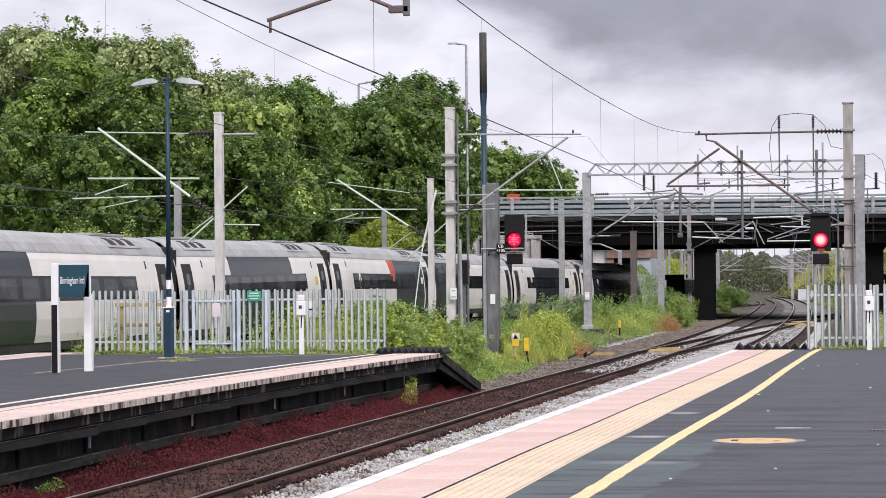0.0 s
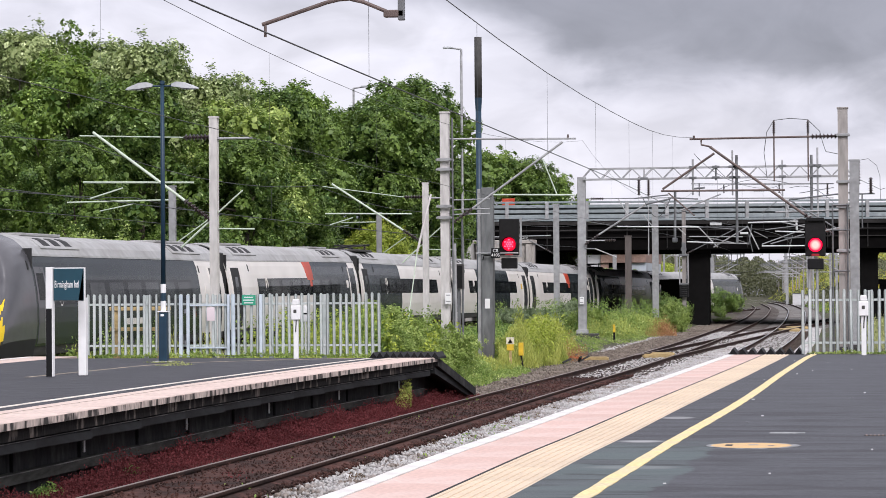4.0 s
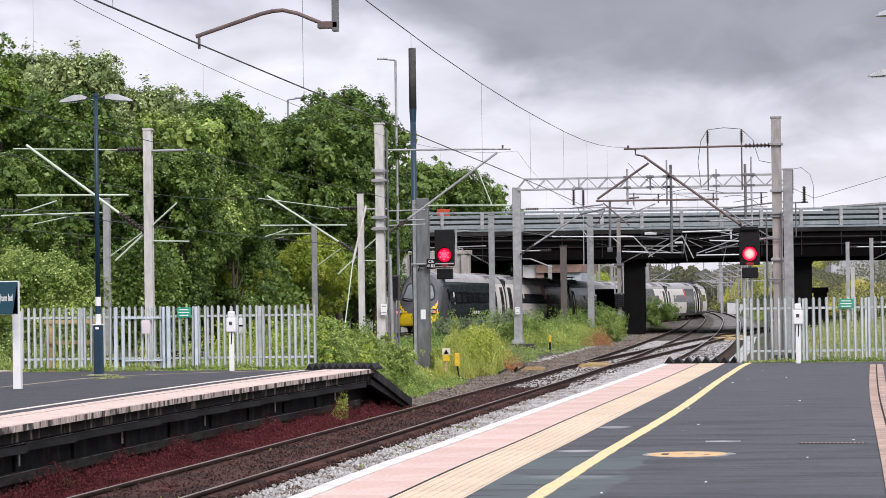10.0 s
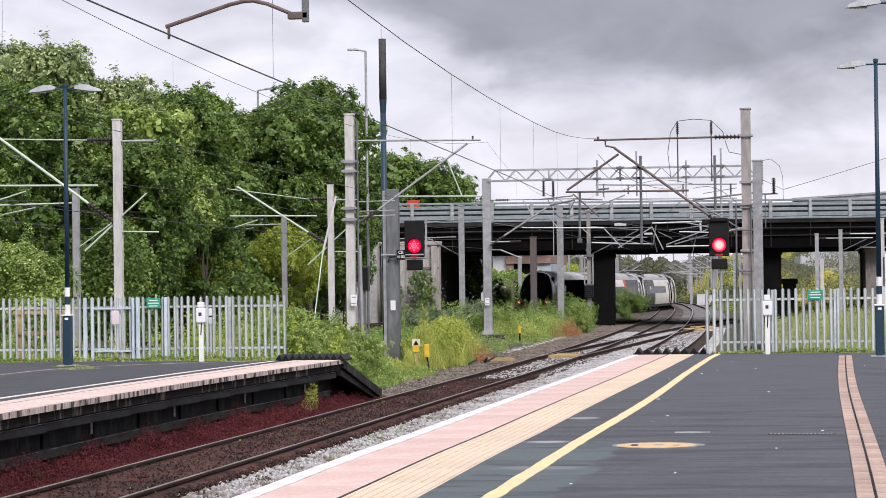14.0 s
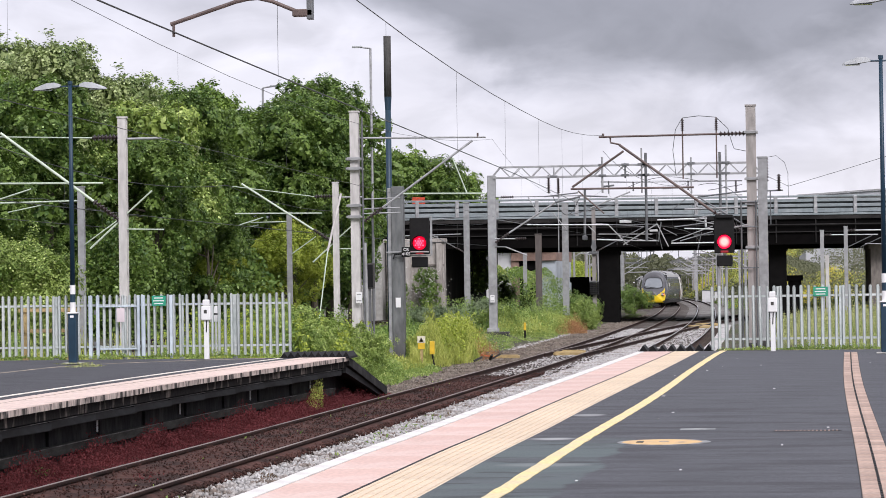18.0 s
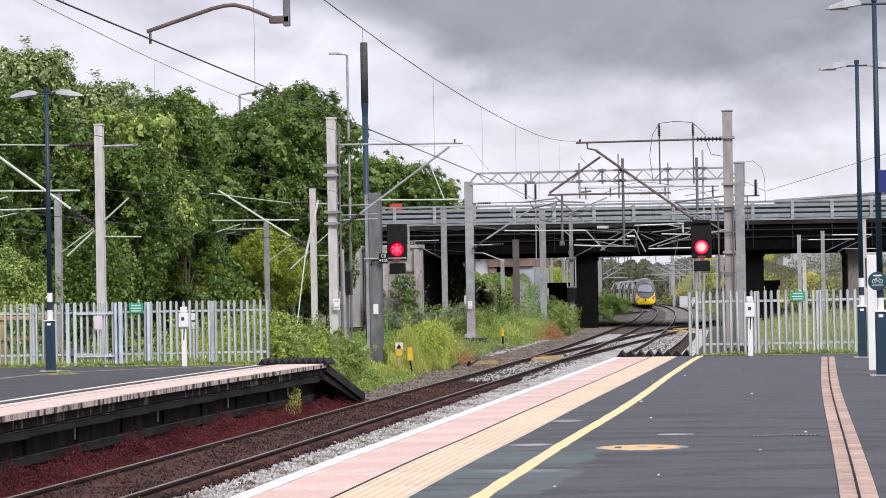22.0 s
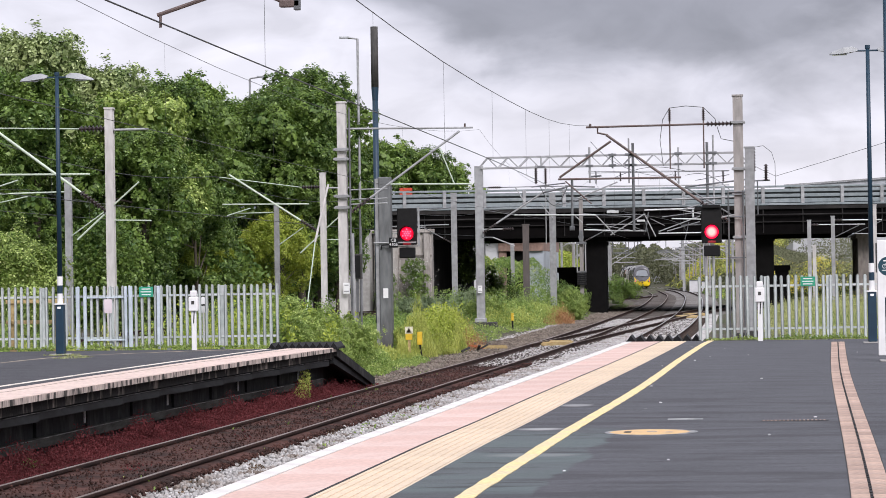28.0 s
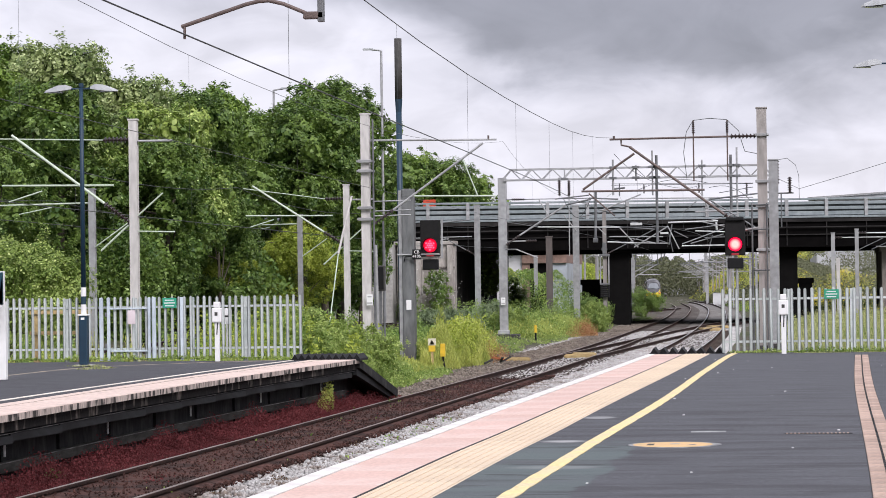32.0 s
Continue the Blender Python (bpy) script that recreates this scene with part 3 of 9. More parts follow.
def sweep(way, ys, section, shift=0.0, zs=None):
    """A closed section of (across, up) points carried along a way."""
    bm = bmesh.new()
    rings = []
    for k, y in enumerate(ys):
        a = math.radians(way.turn(y))
        z = 0.0 if zs is None else zs[k]
        rings.append([bm.verts.new((way(y) + math.cos(a) * (u + shift), y + math.sin(a) * (u + shift), v + z)) for u, v in section])
    n = len(section)
    for r, q in zip(rings, rings[1:]):
        for i in range(n):
            bm.faces.new((r[i], r[(i + 1) % n], q[(i + 1) % n], q[i]))
    bm.faces.new(rings[0][::-1])
    bm.faces.new(rings[-1])
    bmesh.ops.recalc_face_normals(bm, faces=bm.faces)
    return bm


def steps(a, b, d):
    n = max(1, round((b - a) / d))
    return [a + (b - a) * i / n for i in range(n + 1)]


def cards(name, centres, normals, sizes, material, parent=None, long=1.6, droop=0.0, seed=0):
    """Many small leaves, each a folded four-sided blade."""
    rng = np.random.default_rng(seed)
    n = len(centres)
    normals = normals / np.maximum(1e-6, np.linalg.norm(normals, axis=1))[:, None]
    r = rng.normal(size=(n, 3))
    if droop:
        r[:, 2] -= droop * 3
    u = r - (r * normals).sum(1)[:, None] * normals
    u /= np.maximum(1e-6, np.linalg.norm(u, axis=1))[:, None]
    w = np.cross(normals, u)
    s = np.asarray(sizes)[:, None]
    a, c = centres - u * s * long / 2, centres + u * s * long / 2
    lift = normals * s * 0.18
    b, d = centres + w * s / 2 + lift, centres - w * s / 2 + lift
    co = np.stack((a, b, c, d), 1).reshape(-1, 3)
    me = bpy.data.meshes.new(name)
    me.vertices.add(4 * n)
    me.vertices.foreach_set("co", co.ravel())
    me.loops.add(4 * n)
    me.loops.foreach_set("vertex_index", np.arange(4 * n, dtype=np.int32))
    me.polygons.add(n)
    me.polygons.foreach_set("loop_start", np.arange(0, 4 * n, 4, dtype=np.int32))
    me.update(calc_edges=True)
    me.materials.append(material)
    ob = new(name, me)
    ob.parent = parent
    return ob


def lettering(name, text, size, material, parent, at, depth=0.004):
    cu = bpy.data.curves.new(name, "FONT")
    cu.body, cu.size, cu.extrude, cu.align_x, cu.align_y = text, size, depth, "CENTER", "CENTER"
    tmp = bpy.data.objects.new(name, cu)
    scene.collection.objects.link(tmp)
    me = bpy.data.meshes.new_from_object(tmp.evaluated_get(bpy.context.evaluated_depsgraph_get()))
    bpy.data.objects.remove(tmp)
    me.materials.clear()
    me.materials.append(material)
    ob = new(name, me)
    ob.parent, ob.matrix_basis = parent, at
    return ob


# ---- the plan: lines along the railway, x by y ----
RAIL_Z = -0.9
EDGE = Way((8, -4.3), (20, -4.10), (24.4, -4.02), (28, -3.91), (33, -3.79), (38, -3.65), (46, -3.41), (60, -3.03))
LEFT_EDGE = Way((8, -10.2), (29, -10.25), (40, -10.25), (48, -10.1), (58.5, -9.65), (63, -9.45))
TRACK_A = Way((10, -9.0), (30, -8.57), (45, -8.22), (60, -7.93), (75, -7.62), (90, -7.40), (110, -7.28), (137, -7.34), (189, -7.82), (235, -8.7), (267, -9.7), (300, -11.3), (332, -13.0), (360, -14.95), (391, -17.2), (426, -20.3), (470, -23.0), (520, -25.2))
TRACK_B = Way((10, -5.37), (30, -5.33), (45, -4.95), (60, -4.5), (85, -4.0), (115, -3.78), (140, -3.85), (166, -4.1), (213, -4.95), (250, -5.9), (299, -7.9), (332, -9.55), (360, -11.5), (391, -13.75), (426, -16.85), (470, -19.5), (520, -21.7))
TRACK_T = Way((-260, -22.3), (60, -22.3), (110, -22.2), (130, -21.85), (145, -21.2), (158, -20.5), (170.5, -19.6), (183, -18.35), (196, -17.0), (216, -14.8), (237, -12.5), (251, -11.25), (267, -10.35), (281, -10.6), (300, -11.35), (332, -13.0), (360, -14.95), (391, -17.2), (426, -20.3), (470, -23.0), (520, -25.2))
LINK = Way((92, -7.38), (114, -6.35), (150, -4.6), (170, -3.4), (200, -1.2))


def far_lift(y):
    """The line climbs a little beyond the bridge."""
    u = max(0.0, min(1.0, (y - 195) / 65.0))
    return 0.24 * u * u * (3 - 2 * u)


def T_LIFT(y):
    rise = max(0.0, min(1.0, (y - 70) / 35.0, (200 - y) / 35.0))
    return 0.25 + 0.28 * max(0.0, min(1.0, (200 - y) / 90.0)) + 0.19 * rise * rise * (3 - 2 * rise)


# ---- ground ----
def ground_height(x, y):
    """Trackbed low, banks higher to the sides and by the bridge."""
    bank = max(0.0, min(1.0, (-10.0 - x) / 3.0)) * max(0.0, min(1.0, (y - 62) / 6))
    z = -1.12 + 0.45 * bank
    right = max(0.0, min(1.0, (x + 0.2) / 2.0)) * max(0.0, min(1.0, (y - 58) / 4))
    z += right * 0.55
    if x > 10 and y > 170:
        z += min(2.5, (x - 10) * 0.12)
    if x < -26:
        z += min(1.5, (-26 - x) * 0.1)
    return z


def build_ground():
    bm = bmesh.new()
    xs = [-900, -300, -120, -70, -50, -40, -34, -30, -26, -22, -19, -17, -15, -14, -13, -12, -11, -10, -8, -5, -3, -1, 0, 1, 2, 4, 7, 10, 15, 20, 30, 45, 70, 150, 400, 900]
    ys = [-300, -60, -10, 10, 30, 45, 55, 58, 60, 62, 64, 66, 68, 72, 78, 85, 95, 105, 120, 135, 150, 165, 180, 200, 230, 270, 320, 400, 520, 800, 1600, 3500]
    grid = [[bm.verts.new((x, y, ground_height(x, y))) for x in xs] for y in ys]
    for a, b in zip(grid, grid[1:]):
        for i in range(len(xs) - 1):
            bm.faces.new((a[i], a[i + 1], b[i + 1], b[i]))
    tagged(mesh_ob("ground", bm, EARTH), "dark weedy earth beside the railway", "ground", kind="structure")


def build_trackbeds():
    tagged(mesh_ob("gravel_path", sweep(TRACK_A, steps(60, 150, 3), [(-3.7, -1.14), (-3.6, -1.085), (-1.7, -1.085), (-1.6, -1.14)]), BED_GREY), "dirty gravel walkway beside the rails", "gravel", kind="structure")
    tagged(mesh_ob("gravel_strip", sweep(TRACK_A, steps(12, 160, 3), [(1.2, -1.14), (1.25, -1.088), (2.7, -1.088), (2.8, -1.14)]), BALLAST), "pale stone ballast between the tracks", "gravel", kind="structure")
    for way, a, b, lab, m in ((TRACK_A, 12, 72, "brown overgrown trackbed with red creeping plants", SOIL), (TRACK_A, 72, 420, "dirty grey ballast under the far rails", BED_GREY), (TRACK_B, 12, 165, "pale grey stone ballast under rails", BALLAST), (TRACK_B, 165, 420, "grimy ballast under rails beyond the bridge", BED_MID), (TRACK_T, -120, 258, "dirty grey ballast under rails", BED_GREY), (LINK, 94, 163, "pale grey stone ballast at the crossover", BALLAST), (LINK, 163, 196, "grimy ballast at the crossover beneath the bridge", BED_MID)):
        lift = {id(TRACK_A): 0.0, id(TRACK_B): -0.006, id(TRACK_T): -0.012, id(LINK): -0.018}[id(way)]
        sec = [(-2.1, -1.16 - (0.3 if way is TRACK_T else 0.0)), (-1.45, -1.065 + lift), (1.45, -1.065 + lift), (2.1, -1.16 - (0.3 if way is TRACK_T else 0.0))]
        if way is TRACK_A and a < 20:
            sec = [(-1.7, -1.16), (-1.2, -1.0), (-0.83, -0.965), (0.83, -0.965), (0.95, -1.0), (1.12, -1.16)]
        tagged(mesh_ob("trackbed", sweep(way, steps(a, b, 3), sec, 0.0, [(T_LIFT if way is TRACK_T else far_lift)(y) for y in steps(a, b, 3)]), m), lab, "ballast", kind="structure")


RAIL_SECTION = [(-0.07, -0.155), (0.07, -0.155), (0.07, -0.14), (0.012, -0.12), (0.012, -0.045), (0.036, -0.035), (0.036, -0.006), (0.028, 0.0), (-0.028, 0.0), (-0.036, -0.006), (-0.036, -0.035), (-0.012, -0.045), (-0.012, -0.12), (-0.07, -0.14)]


def build_track(name, label, way, a, b, top, d=1.5, lift=None):
    t = thing(name, label, "railway track", "tracks", "structure")
    ys = steps(a, b, d)
    zs = [RAIL_Z + (lift(y) if lift else 0.0) for y in ys]
    for side in (-0.7525, 0.7525):
        bm = sweep(way, ys, RAIL_SECTION, side, zs)
        part("rail", bm, RAIL_SIDE, t, "rusty-sided steel rail")
        part("rail_head", sweep(way, ys, [(-0.028, 0.0), (0.028, 0.0), (0.028, 0.004), (-0.028, 0.004)], side, zs), top, t, "worn running surface of the rail")
    return t


def build_sleepers(track, way, a, b, pitch=0.65, lift=None):
    bm = nb(-1.25, 1.25, -0.125, 0.125, -0.12, 0.0, bevel=0.015)
    first = part("sleeper", bm, SLEEPER, track)
    ys = steps(a, b, pitch)
    first.matrix_basis = pose(way(ys[0]), ys[0], RAIL_Z - 0.156, rz=way.turn(ys[0]))
    for y in ys[1:]:
        share("sleeper", first.data, track, pose(way(y), y, RAIL_Z - 0.15 + random.uniform(-0.008, 0.008) + (lift(y) if lift else 0), rz=way.turn(y) + random.uniform(-0.5, 0.5)))
    clip = part("rail_clip", nb(-0.11, 0.11, -0.06, 0.06, 0, 0.05, bevel=0.01), RAIL_SIDE, track)
    clip.matrix_basis = pose(way(ys[0]) - 0.75, ys[0], RAIL_Z - 0.15)
    return first


def slabs(name, parent, way, a, b, pitch, u0, u1, z, thick, material, gap=0.006, label=""):
    """A row of slabs along a way, each an object of its own."""
    bm = nb(u0 + gap / 2, u1 - gap / 2, -pitch / 2 + gap / 2, pitch / 2 - gap / 2, -thick, 0, bevel=0.006)
    first = None
    for y in steps(a, b - pitch, pitch):
        c = y + pitch / 2
        at = pose(way(c), c, z + random.uniform(-0.002, 0.002), rz=way.turn(c))
        if first is None:
            first = part(name, bm, material, parent, label)
            first.matrix_basis = at
        else:
            share(name, first.data, parent, at)


def build_platform():
    p = thing("platform", "dark asphalt station platform with a pink paved edge", "platform", kind="structure")
    ys = steps(-40, 60.0, 1.0)
    for nm, u0, u1, z, mat, lab in (("edge_strip", 0.0, 0.17, 0.003, WHITE_LINE, "white painted platform edge"), ("coping_strip", 0.17, 0.85, 0.0, PINK, "pink coping behind the viewer"), ("tactile_strip", 0.865, 1.465, 0.0, BUFF, "buff tactile paving behind the viewer")):
        part(nm, sweep(EDGE, steps(-40, 2.5, 5.0), [(u0, -0.08), (u0, z), (u1, z), (u1, -0.08)]), mat, p, lab)
    part("surface", sweep(EDGE, ys, [(0.03, -0.5), (0.03, -0.05), (9.5, -0.05), (9.5, -0.5)]), ASPHALT, p, "bed of dark asphalt")
    part("asphalt", sweep(EDGE, ys, [(1.468, -0.05), (1.468, 0.0), (9.5, 0.0), (9.5, -0.05)]), ASPHALT_WORN, p, "dark grey worn asphalt with a greenish damp zone")
    part("wall", sweep(EDGE, ys, [(0.12, -1.2), (0.12, -0.09), (0.45, -0.09), (0.45, -1.2)]), WALL_DARK, p, "near-black brick platform wall")
    slabs("edge_slab", p, EDGE, 2.6, 60, 0.9, 0.0, 0.17, 0.003, 0.08, WHITE_LINE, 0.004, "white painted platform edge")
    slabs("coping_slab", p, EDGE, 2.6, 60, 1.66, 0.17, 0.85, 0.0, 0.08, PINK, 0.03, "pink concrete coping slab")
    # tactile strip with lengthwise ribs
    bm = bmesh.new()
    box(bm, 0.865, 1.465, -0.4, 0.4, -0.06, 0.0)
    for k in range(7):
        u = 0.906 + k * 0.0862
        box(bm, u - 0.018, u + 0.018, -0.4, 0.4, 0.0, 0.006)
    first = None
    for y in steps(2.6, 59.2, 0.8):
        at = pose(EDGE(y + 0.4), y + 0.4, 0.0, rz=EDGE.turn(y + 0.4))
        if first is None:
            first = part("tactile_slab", bm, BUFF, p, "buff ribbed tactile paving slab")
            first.matrix_basis = at
        else:
            share("tactile_slab", first.data, p, at)
    part("dark_joint", sweep(EDGE, steps(5, 60, 1.0), [(0.846, 0.0), (0.846, 0.003), (0.872, 0.003), (0.872, 0.0)]), BLACK, p, "dark joint between pink and buff paving")
    line = Way((8, -2.36), (20.6, -2.04), (24, -1.955), (28.5, -1.82), (31.4, -1.72), (37, -1.56), (46.7, -1.37), (57, -1.12), (60, -1.0))
    rng = random.Random(4)
    bm, before = bmesh.new(), None
    for y in steps(6, 60, 0.22):
        drift = 0.012 * noise.noise((y * 0.55, 3.0, 0.0))
        u0, u1 = (s * (0.070 + 0.012 * noise.noise((y * 1.7, s, 1.0)) + rng.uniform(-0.004, 0.004)) + drift for s in (-1, 1))
        ring = [bm.verts.new((line(y) + u, y, z)) for u, z in ((u0, 0.0), (u0, 0.0062), (u1, 0.0062), (u1, 0.0))]
        if before:
            for i in range(4):
                bm.faces.new((before[i], before[(i + 1) % 4], ring[(i + 1) % 4], ring[i]))
        before = ring
    bmesh.ops.recalc_face_normals(bm, faces=bm.faces)
    part("yellow_line", bm, YELLOW_LINE, p, "worn yellow safety line")
    rng = random.Random(5)
    for k in range(34):
        x, y = rng.uniform(-1.6, 3.2), rng.uniform(19, 56)
        w = rng.uniform(0.008, 0.02)
        part("litter_speck", nb(x - w, x + w, y - w * 2, y + w * 2, 0.0, 0.006), WHITE if k % 3 else ASPHALT_PALE, p)
    part("drain_grate", nb(0.06, 0.78, 27.45, 27.63, 0.0, 0.003), BLACK, p, "narrow slotted drain grate")
    for k in range(16):
        part("grate_bar", nb(0.08 + k * 0.043, 0.098 + k * 0.043, 27.48, 27.58, 0.003, 0.006), BRICK_PINK, p)
    part("white_dash", nb(-0.95, -0.57, 27.86, 28.1, 0.0, 0.004), ASPHALT_PALE, p, "short worn white dash")
    oval = disc(bmesh.new(), (0, 0, 0), 1.0, 0.006, "z", 40)
    o = part("oval_mark", oval, OVAL_PAINT, p, "oval yellow painted floor mark")
    o.matrix_basis = pose(-1.06, 25.7, 0.003) @ Matrix.Diagonal((0.40, 0.42, 1, 1))
    o = part("oval_rim", disc(bmesh.new(), (0, 0, 0), 1.0, 0.006, "z", 40), ASPHALT_PALE, p, "worn grey rim of the oval mark")
    o.matrix_basis = pose(-1.04, 25.7, 0.001) @ Matrix.Diagonal((0.47, 0.47, 1, 1))
    for x, y, w, d in ((-0.22, -0.02, 0.035, 0.11), (0.02, 0.06, 0.05, 0.035), (0.2, -0.08, 0.03, 0.03)):
        o = part("oval_symbol", nb(x - w, x + w, y - d, y + d, 0.0, 0.003), ASPHALT_PALE if x > 0 else T_FRAME, p, "worn symbol on the oval mark")
        o.matrix_basis = pose(-1.06, 25.7, 0.006)
    # drain channel of bricks
    chan = Way((8, 0.48), (19.4, 0.84), (40, 1.33), (57.5, 1.86), (60, 1.95))
    part("channel_bed", sweep(chan, steps(8, 57.6, 1), [(-0.152, 0.0), (-0.152, 0.002), (0.152, 0.002), (0.152, 0.0)]), BLACK, p, "dark slot of the drain channel")
    for u0, u1 in ((-0.15, -0.004), (0.004, 0.15)):
        slabs("channel_brick", p, chan, 17, 57.6, 0.44, u0, u1, 0.008, 0.03, BRICK_PINK, 0.01)
    slot = None
    for y in steps(17, 57.4, 0.22):
        at = pose(chan(y), y, 0.009, rz=chan.turn(y))
        if slot is None:
            slot = part("channel_slot", nb(-0.012, 0.012, -0.07, 0.07, -0.004, 0.0), BLACK, p, "short dark drain slot")
            slot.matrix_basis = at
        else:
            share("channel_slot", slot.data, p, at)
    part("end_wall", nb(-2.9, 6.5, 60.0, 60.25, -1.1, -0.03), WALL_DARK, p, "dark end wall of the platform")
    return p


def trespass_mat(at, n=8, w=1.9):
    """Rows of dark timber wedges laid at a platform's end to keep walkers off."""
    t = thing("trespass_guard", "black ridged anti-trespass panels at the platform end", "guard", "trespass guards")
    for k in range(n):
        bm = bmesh.new()
        x0, x1 = k * w / n, (k + 1) * w / n - 0.01
        vs = [bm.verts.new((x, y, z)) for y in (-0.55, 0.55) for x, z in ((x0, 0.0), (x1, 0.0), ((x0 + x1) / 2, min(0.16, 0.66 * w / n)))]
        bm.faces.new(vs[:3][::-1]), bm.faces.new(vs[3:])
        for i in range(3):
            j = (i + 1) % 3
            bm.faces.new((vs[i], vs[j], vs[3 + j], vs[3 + i]))
        part("ridge", bm, BLACK, t)
    part("base_board", nb(-0.02, w, -0.6, 0.6, -0.05, 0.0), BLACK, t)
    t.matrix_basis = at
    return t


def build_left_platform():
    p = thing("left_platform", "old island platform with dark wall and worn pink coping", "platform", kind="structure")
    END = 58.5
    ys = steps(-40, END, 1.0)
    part("asphalt", sweep(LEFT_EDGE, ys, [(-10.0, -0.5), (-10.0, -0.01), (-1.1, -0.01), (-1.1, -0.5)]), ASPHALT, p, "dark worn asphalt surface")
    part("coping_strip", sweep(LEFT_EDGE, steps(-40, 5.9, 5.0), [(-1.1, -0.1), (-1.1, 0.0), (0.0, 0.0), (0.0, -0.1)]), PINK_OLD, p, "old coping behind the viewer")
    slabs("coping_slab", p, LEFT_EDGE, 6, END, 0.9, -1.1, 0.0, 0.0, 0.10, PINK_OLD, 0.006, "weathered pink coping slab with chipped edge")
    line = Way(*[(y, LEFT_EDGE(y) - 1.52) for y in (6, 20, 30, 40, 50, 58)])
    part("cream_line", sweep(line, steps(6, END, 1), [(-0.06, -0.01), (-0.06, -0.004), (0.06, -0.004), (0.06, -0.01)]), LINE_CREAM, p, "faded cream safety line")
    seam = Way(*[(y, LEFT_EDGE(y) - 0.80 + 0.03 * math.sin(y * 0.9)) for y in range(4, 62, 2)])
    part("worn_seam", sweep(seam, steps(6, END, 0.5), [(-0.014, -0.002), (-0.012, 0.003), (0.012, 0.003), (0.014, -0.002)]), DIRT, p, "dirty lengthwise seam in the coping")
    dirt = Way((40, -15.6), (50, -15.3), (54.5, -14.9), (57.0, -13.2), (58.2, -11.6))
    part("dirt_line", sweep(dirt, steps(46, 58.2, 0.4), [(-0.05, -0.01), (-0.03, -0.004), (0.05, -0.004), (0.07, -0.01)]), DIRT, p, "sandy dirt gathered along a joint")
    part("corbel", sweep(LEFT_EDGE, ys, [(-0.075, -0.25), (-0.075, -0.10), (-0.9, -0.10), (-0.9, -0.25)]), CORBEL, p, "brown stained brick course under the coping")
    part("edge_beam", sweep(LEFT_EDGE, ys, [(-0.30, -0.40), (-0.17, -0.37), (-0.17, -0.28), (-0.23, -0.25), (-0.9, -0.25), (-0.9, -0.40)]), BEAM_GREY, p, "grey weathered timber edge beam")
    part("wall", sweep(LEFT_EDGE, ys, [(-0.5, -1.25), (-0.5, -0.4), (-0.9, -0.4), (-0.9, -1.25)]), WALL_DARK, p, "near-black platform wall")
    part("foot_beam", sweep(LEFT_EDGE, ys, [(-0.36, -0.86), (-0.33, -0.72), (-0.5, -0.72), (-0.5, -0.86)]), FOOT_TIMBER, p, "grey lichened timber rail along the wall foot")
    # overlapping boards along the edge beam, each dipping at its far end
    board = nb(-0.02, 0.02, -1.28, 1.28, -0.075, 0.045, bevel=0.008)
    first = None
    for k, y in enumerate(steps(8, END - 1.6, 2.45)):
        at = pose(LEFT_EDGE(y) - 0.135, y, -0.335 + random.uniform(-0.008, 0.008), rx=-0.45 + random.uniform(-0.25, 0.25), rz=LEFT_EDGE.turn(y))
        if first is None:
            first = part("edge_board", board, BEAM_GREY, p, "dark overlapping edge board")
            first.matrix_basis = at
        else:
            share("edge_board", first.data, p, at)
    # thin pale strips paint the highlights along both beams' upper edges
    for z, u in ((-0.275, -0.105), (-0.715, -0.325)):
        part("beam_lip", sweep(LEFT_EDGE, ys, [(u - 0.02, z - 0.010), (u + 0.004, z - 0.010), (u + 0.004, z), (u - 0.02, z)]), LIP_GREY, p, "thin pale strip painted as the beam's highlight")
    part("coping_face", sweep(LEFT_EDGE, ys, [(-0.02, -0.098), (0.004, -0.098), (0.004, -0.010), (-0.02, -0.010)]), COPING_SIDE, p, "dark streaks down the coping's edge")
    post = None
    for y in steps(14, END - 1, 2.9):
        at = pose(LEFT_EDGE(y) - 0.47, y, 0)
        if post is None:
            post = part("wall_post", nb(-0.08, 0.02, -0.05, 0.05, -1.2, -0.4, bevel=0.01), WALL_DARK, p)
            post.matrix_basis = at
        else:
            share("wall_post", post.data, p, at)
    mark = None
    for y in steps(23.5, END - 2, 5.8):
        at = pose(LEFT_EDGE(y) - 0.47, y, -0.52)
        if mark is None:
            mark = part("white_mark", nb(-0.02, 0.0, -0.03, 0.03, -0.14, 0.06), WHITE, p, "small white distance mark")
            mark.matrix_basis = at
        else:
            share("white_mark", mark.data, p, at)
    # ramp down at the end
    bm = bmesh.new()
    e0, e1 = LEFT_EDGE(END), LEFT_EDGE(63)
    ring = []
    for y, x, z in ((END, e0, 0.0), (END + 3.9, e1 + 0.1, -0.86)):
        ring.append([bm.verts.new((x + u, y, z + v)) for u, v in ((0, 0), (0, -0.2), (-1.6, -0.2), (-1.6, 0))])
    for i in range(4):
        bm.faces.new((ring[0][i], ring[0][(i + 1) % 4], ring[1][(i + 1) % 4], ring[1][i]))
    bm.faces.new(ring[0][::-1]), bm.faces.new(ring[1])
    bmesh.ops.recalc_face_normals(bm, faces=bm.faces)
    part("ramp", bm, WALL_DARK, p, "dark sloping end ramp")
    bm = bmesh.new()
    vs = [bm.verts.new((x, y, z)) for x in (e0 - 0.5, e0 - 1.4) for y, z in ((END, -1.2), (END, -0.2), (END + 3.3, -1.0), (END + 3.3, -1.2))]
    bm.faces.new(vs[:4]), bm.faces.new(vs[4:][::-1])
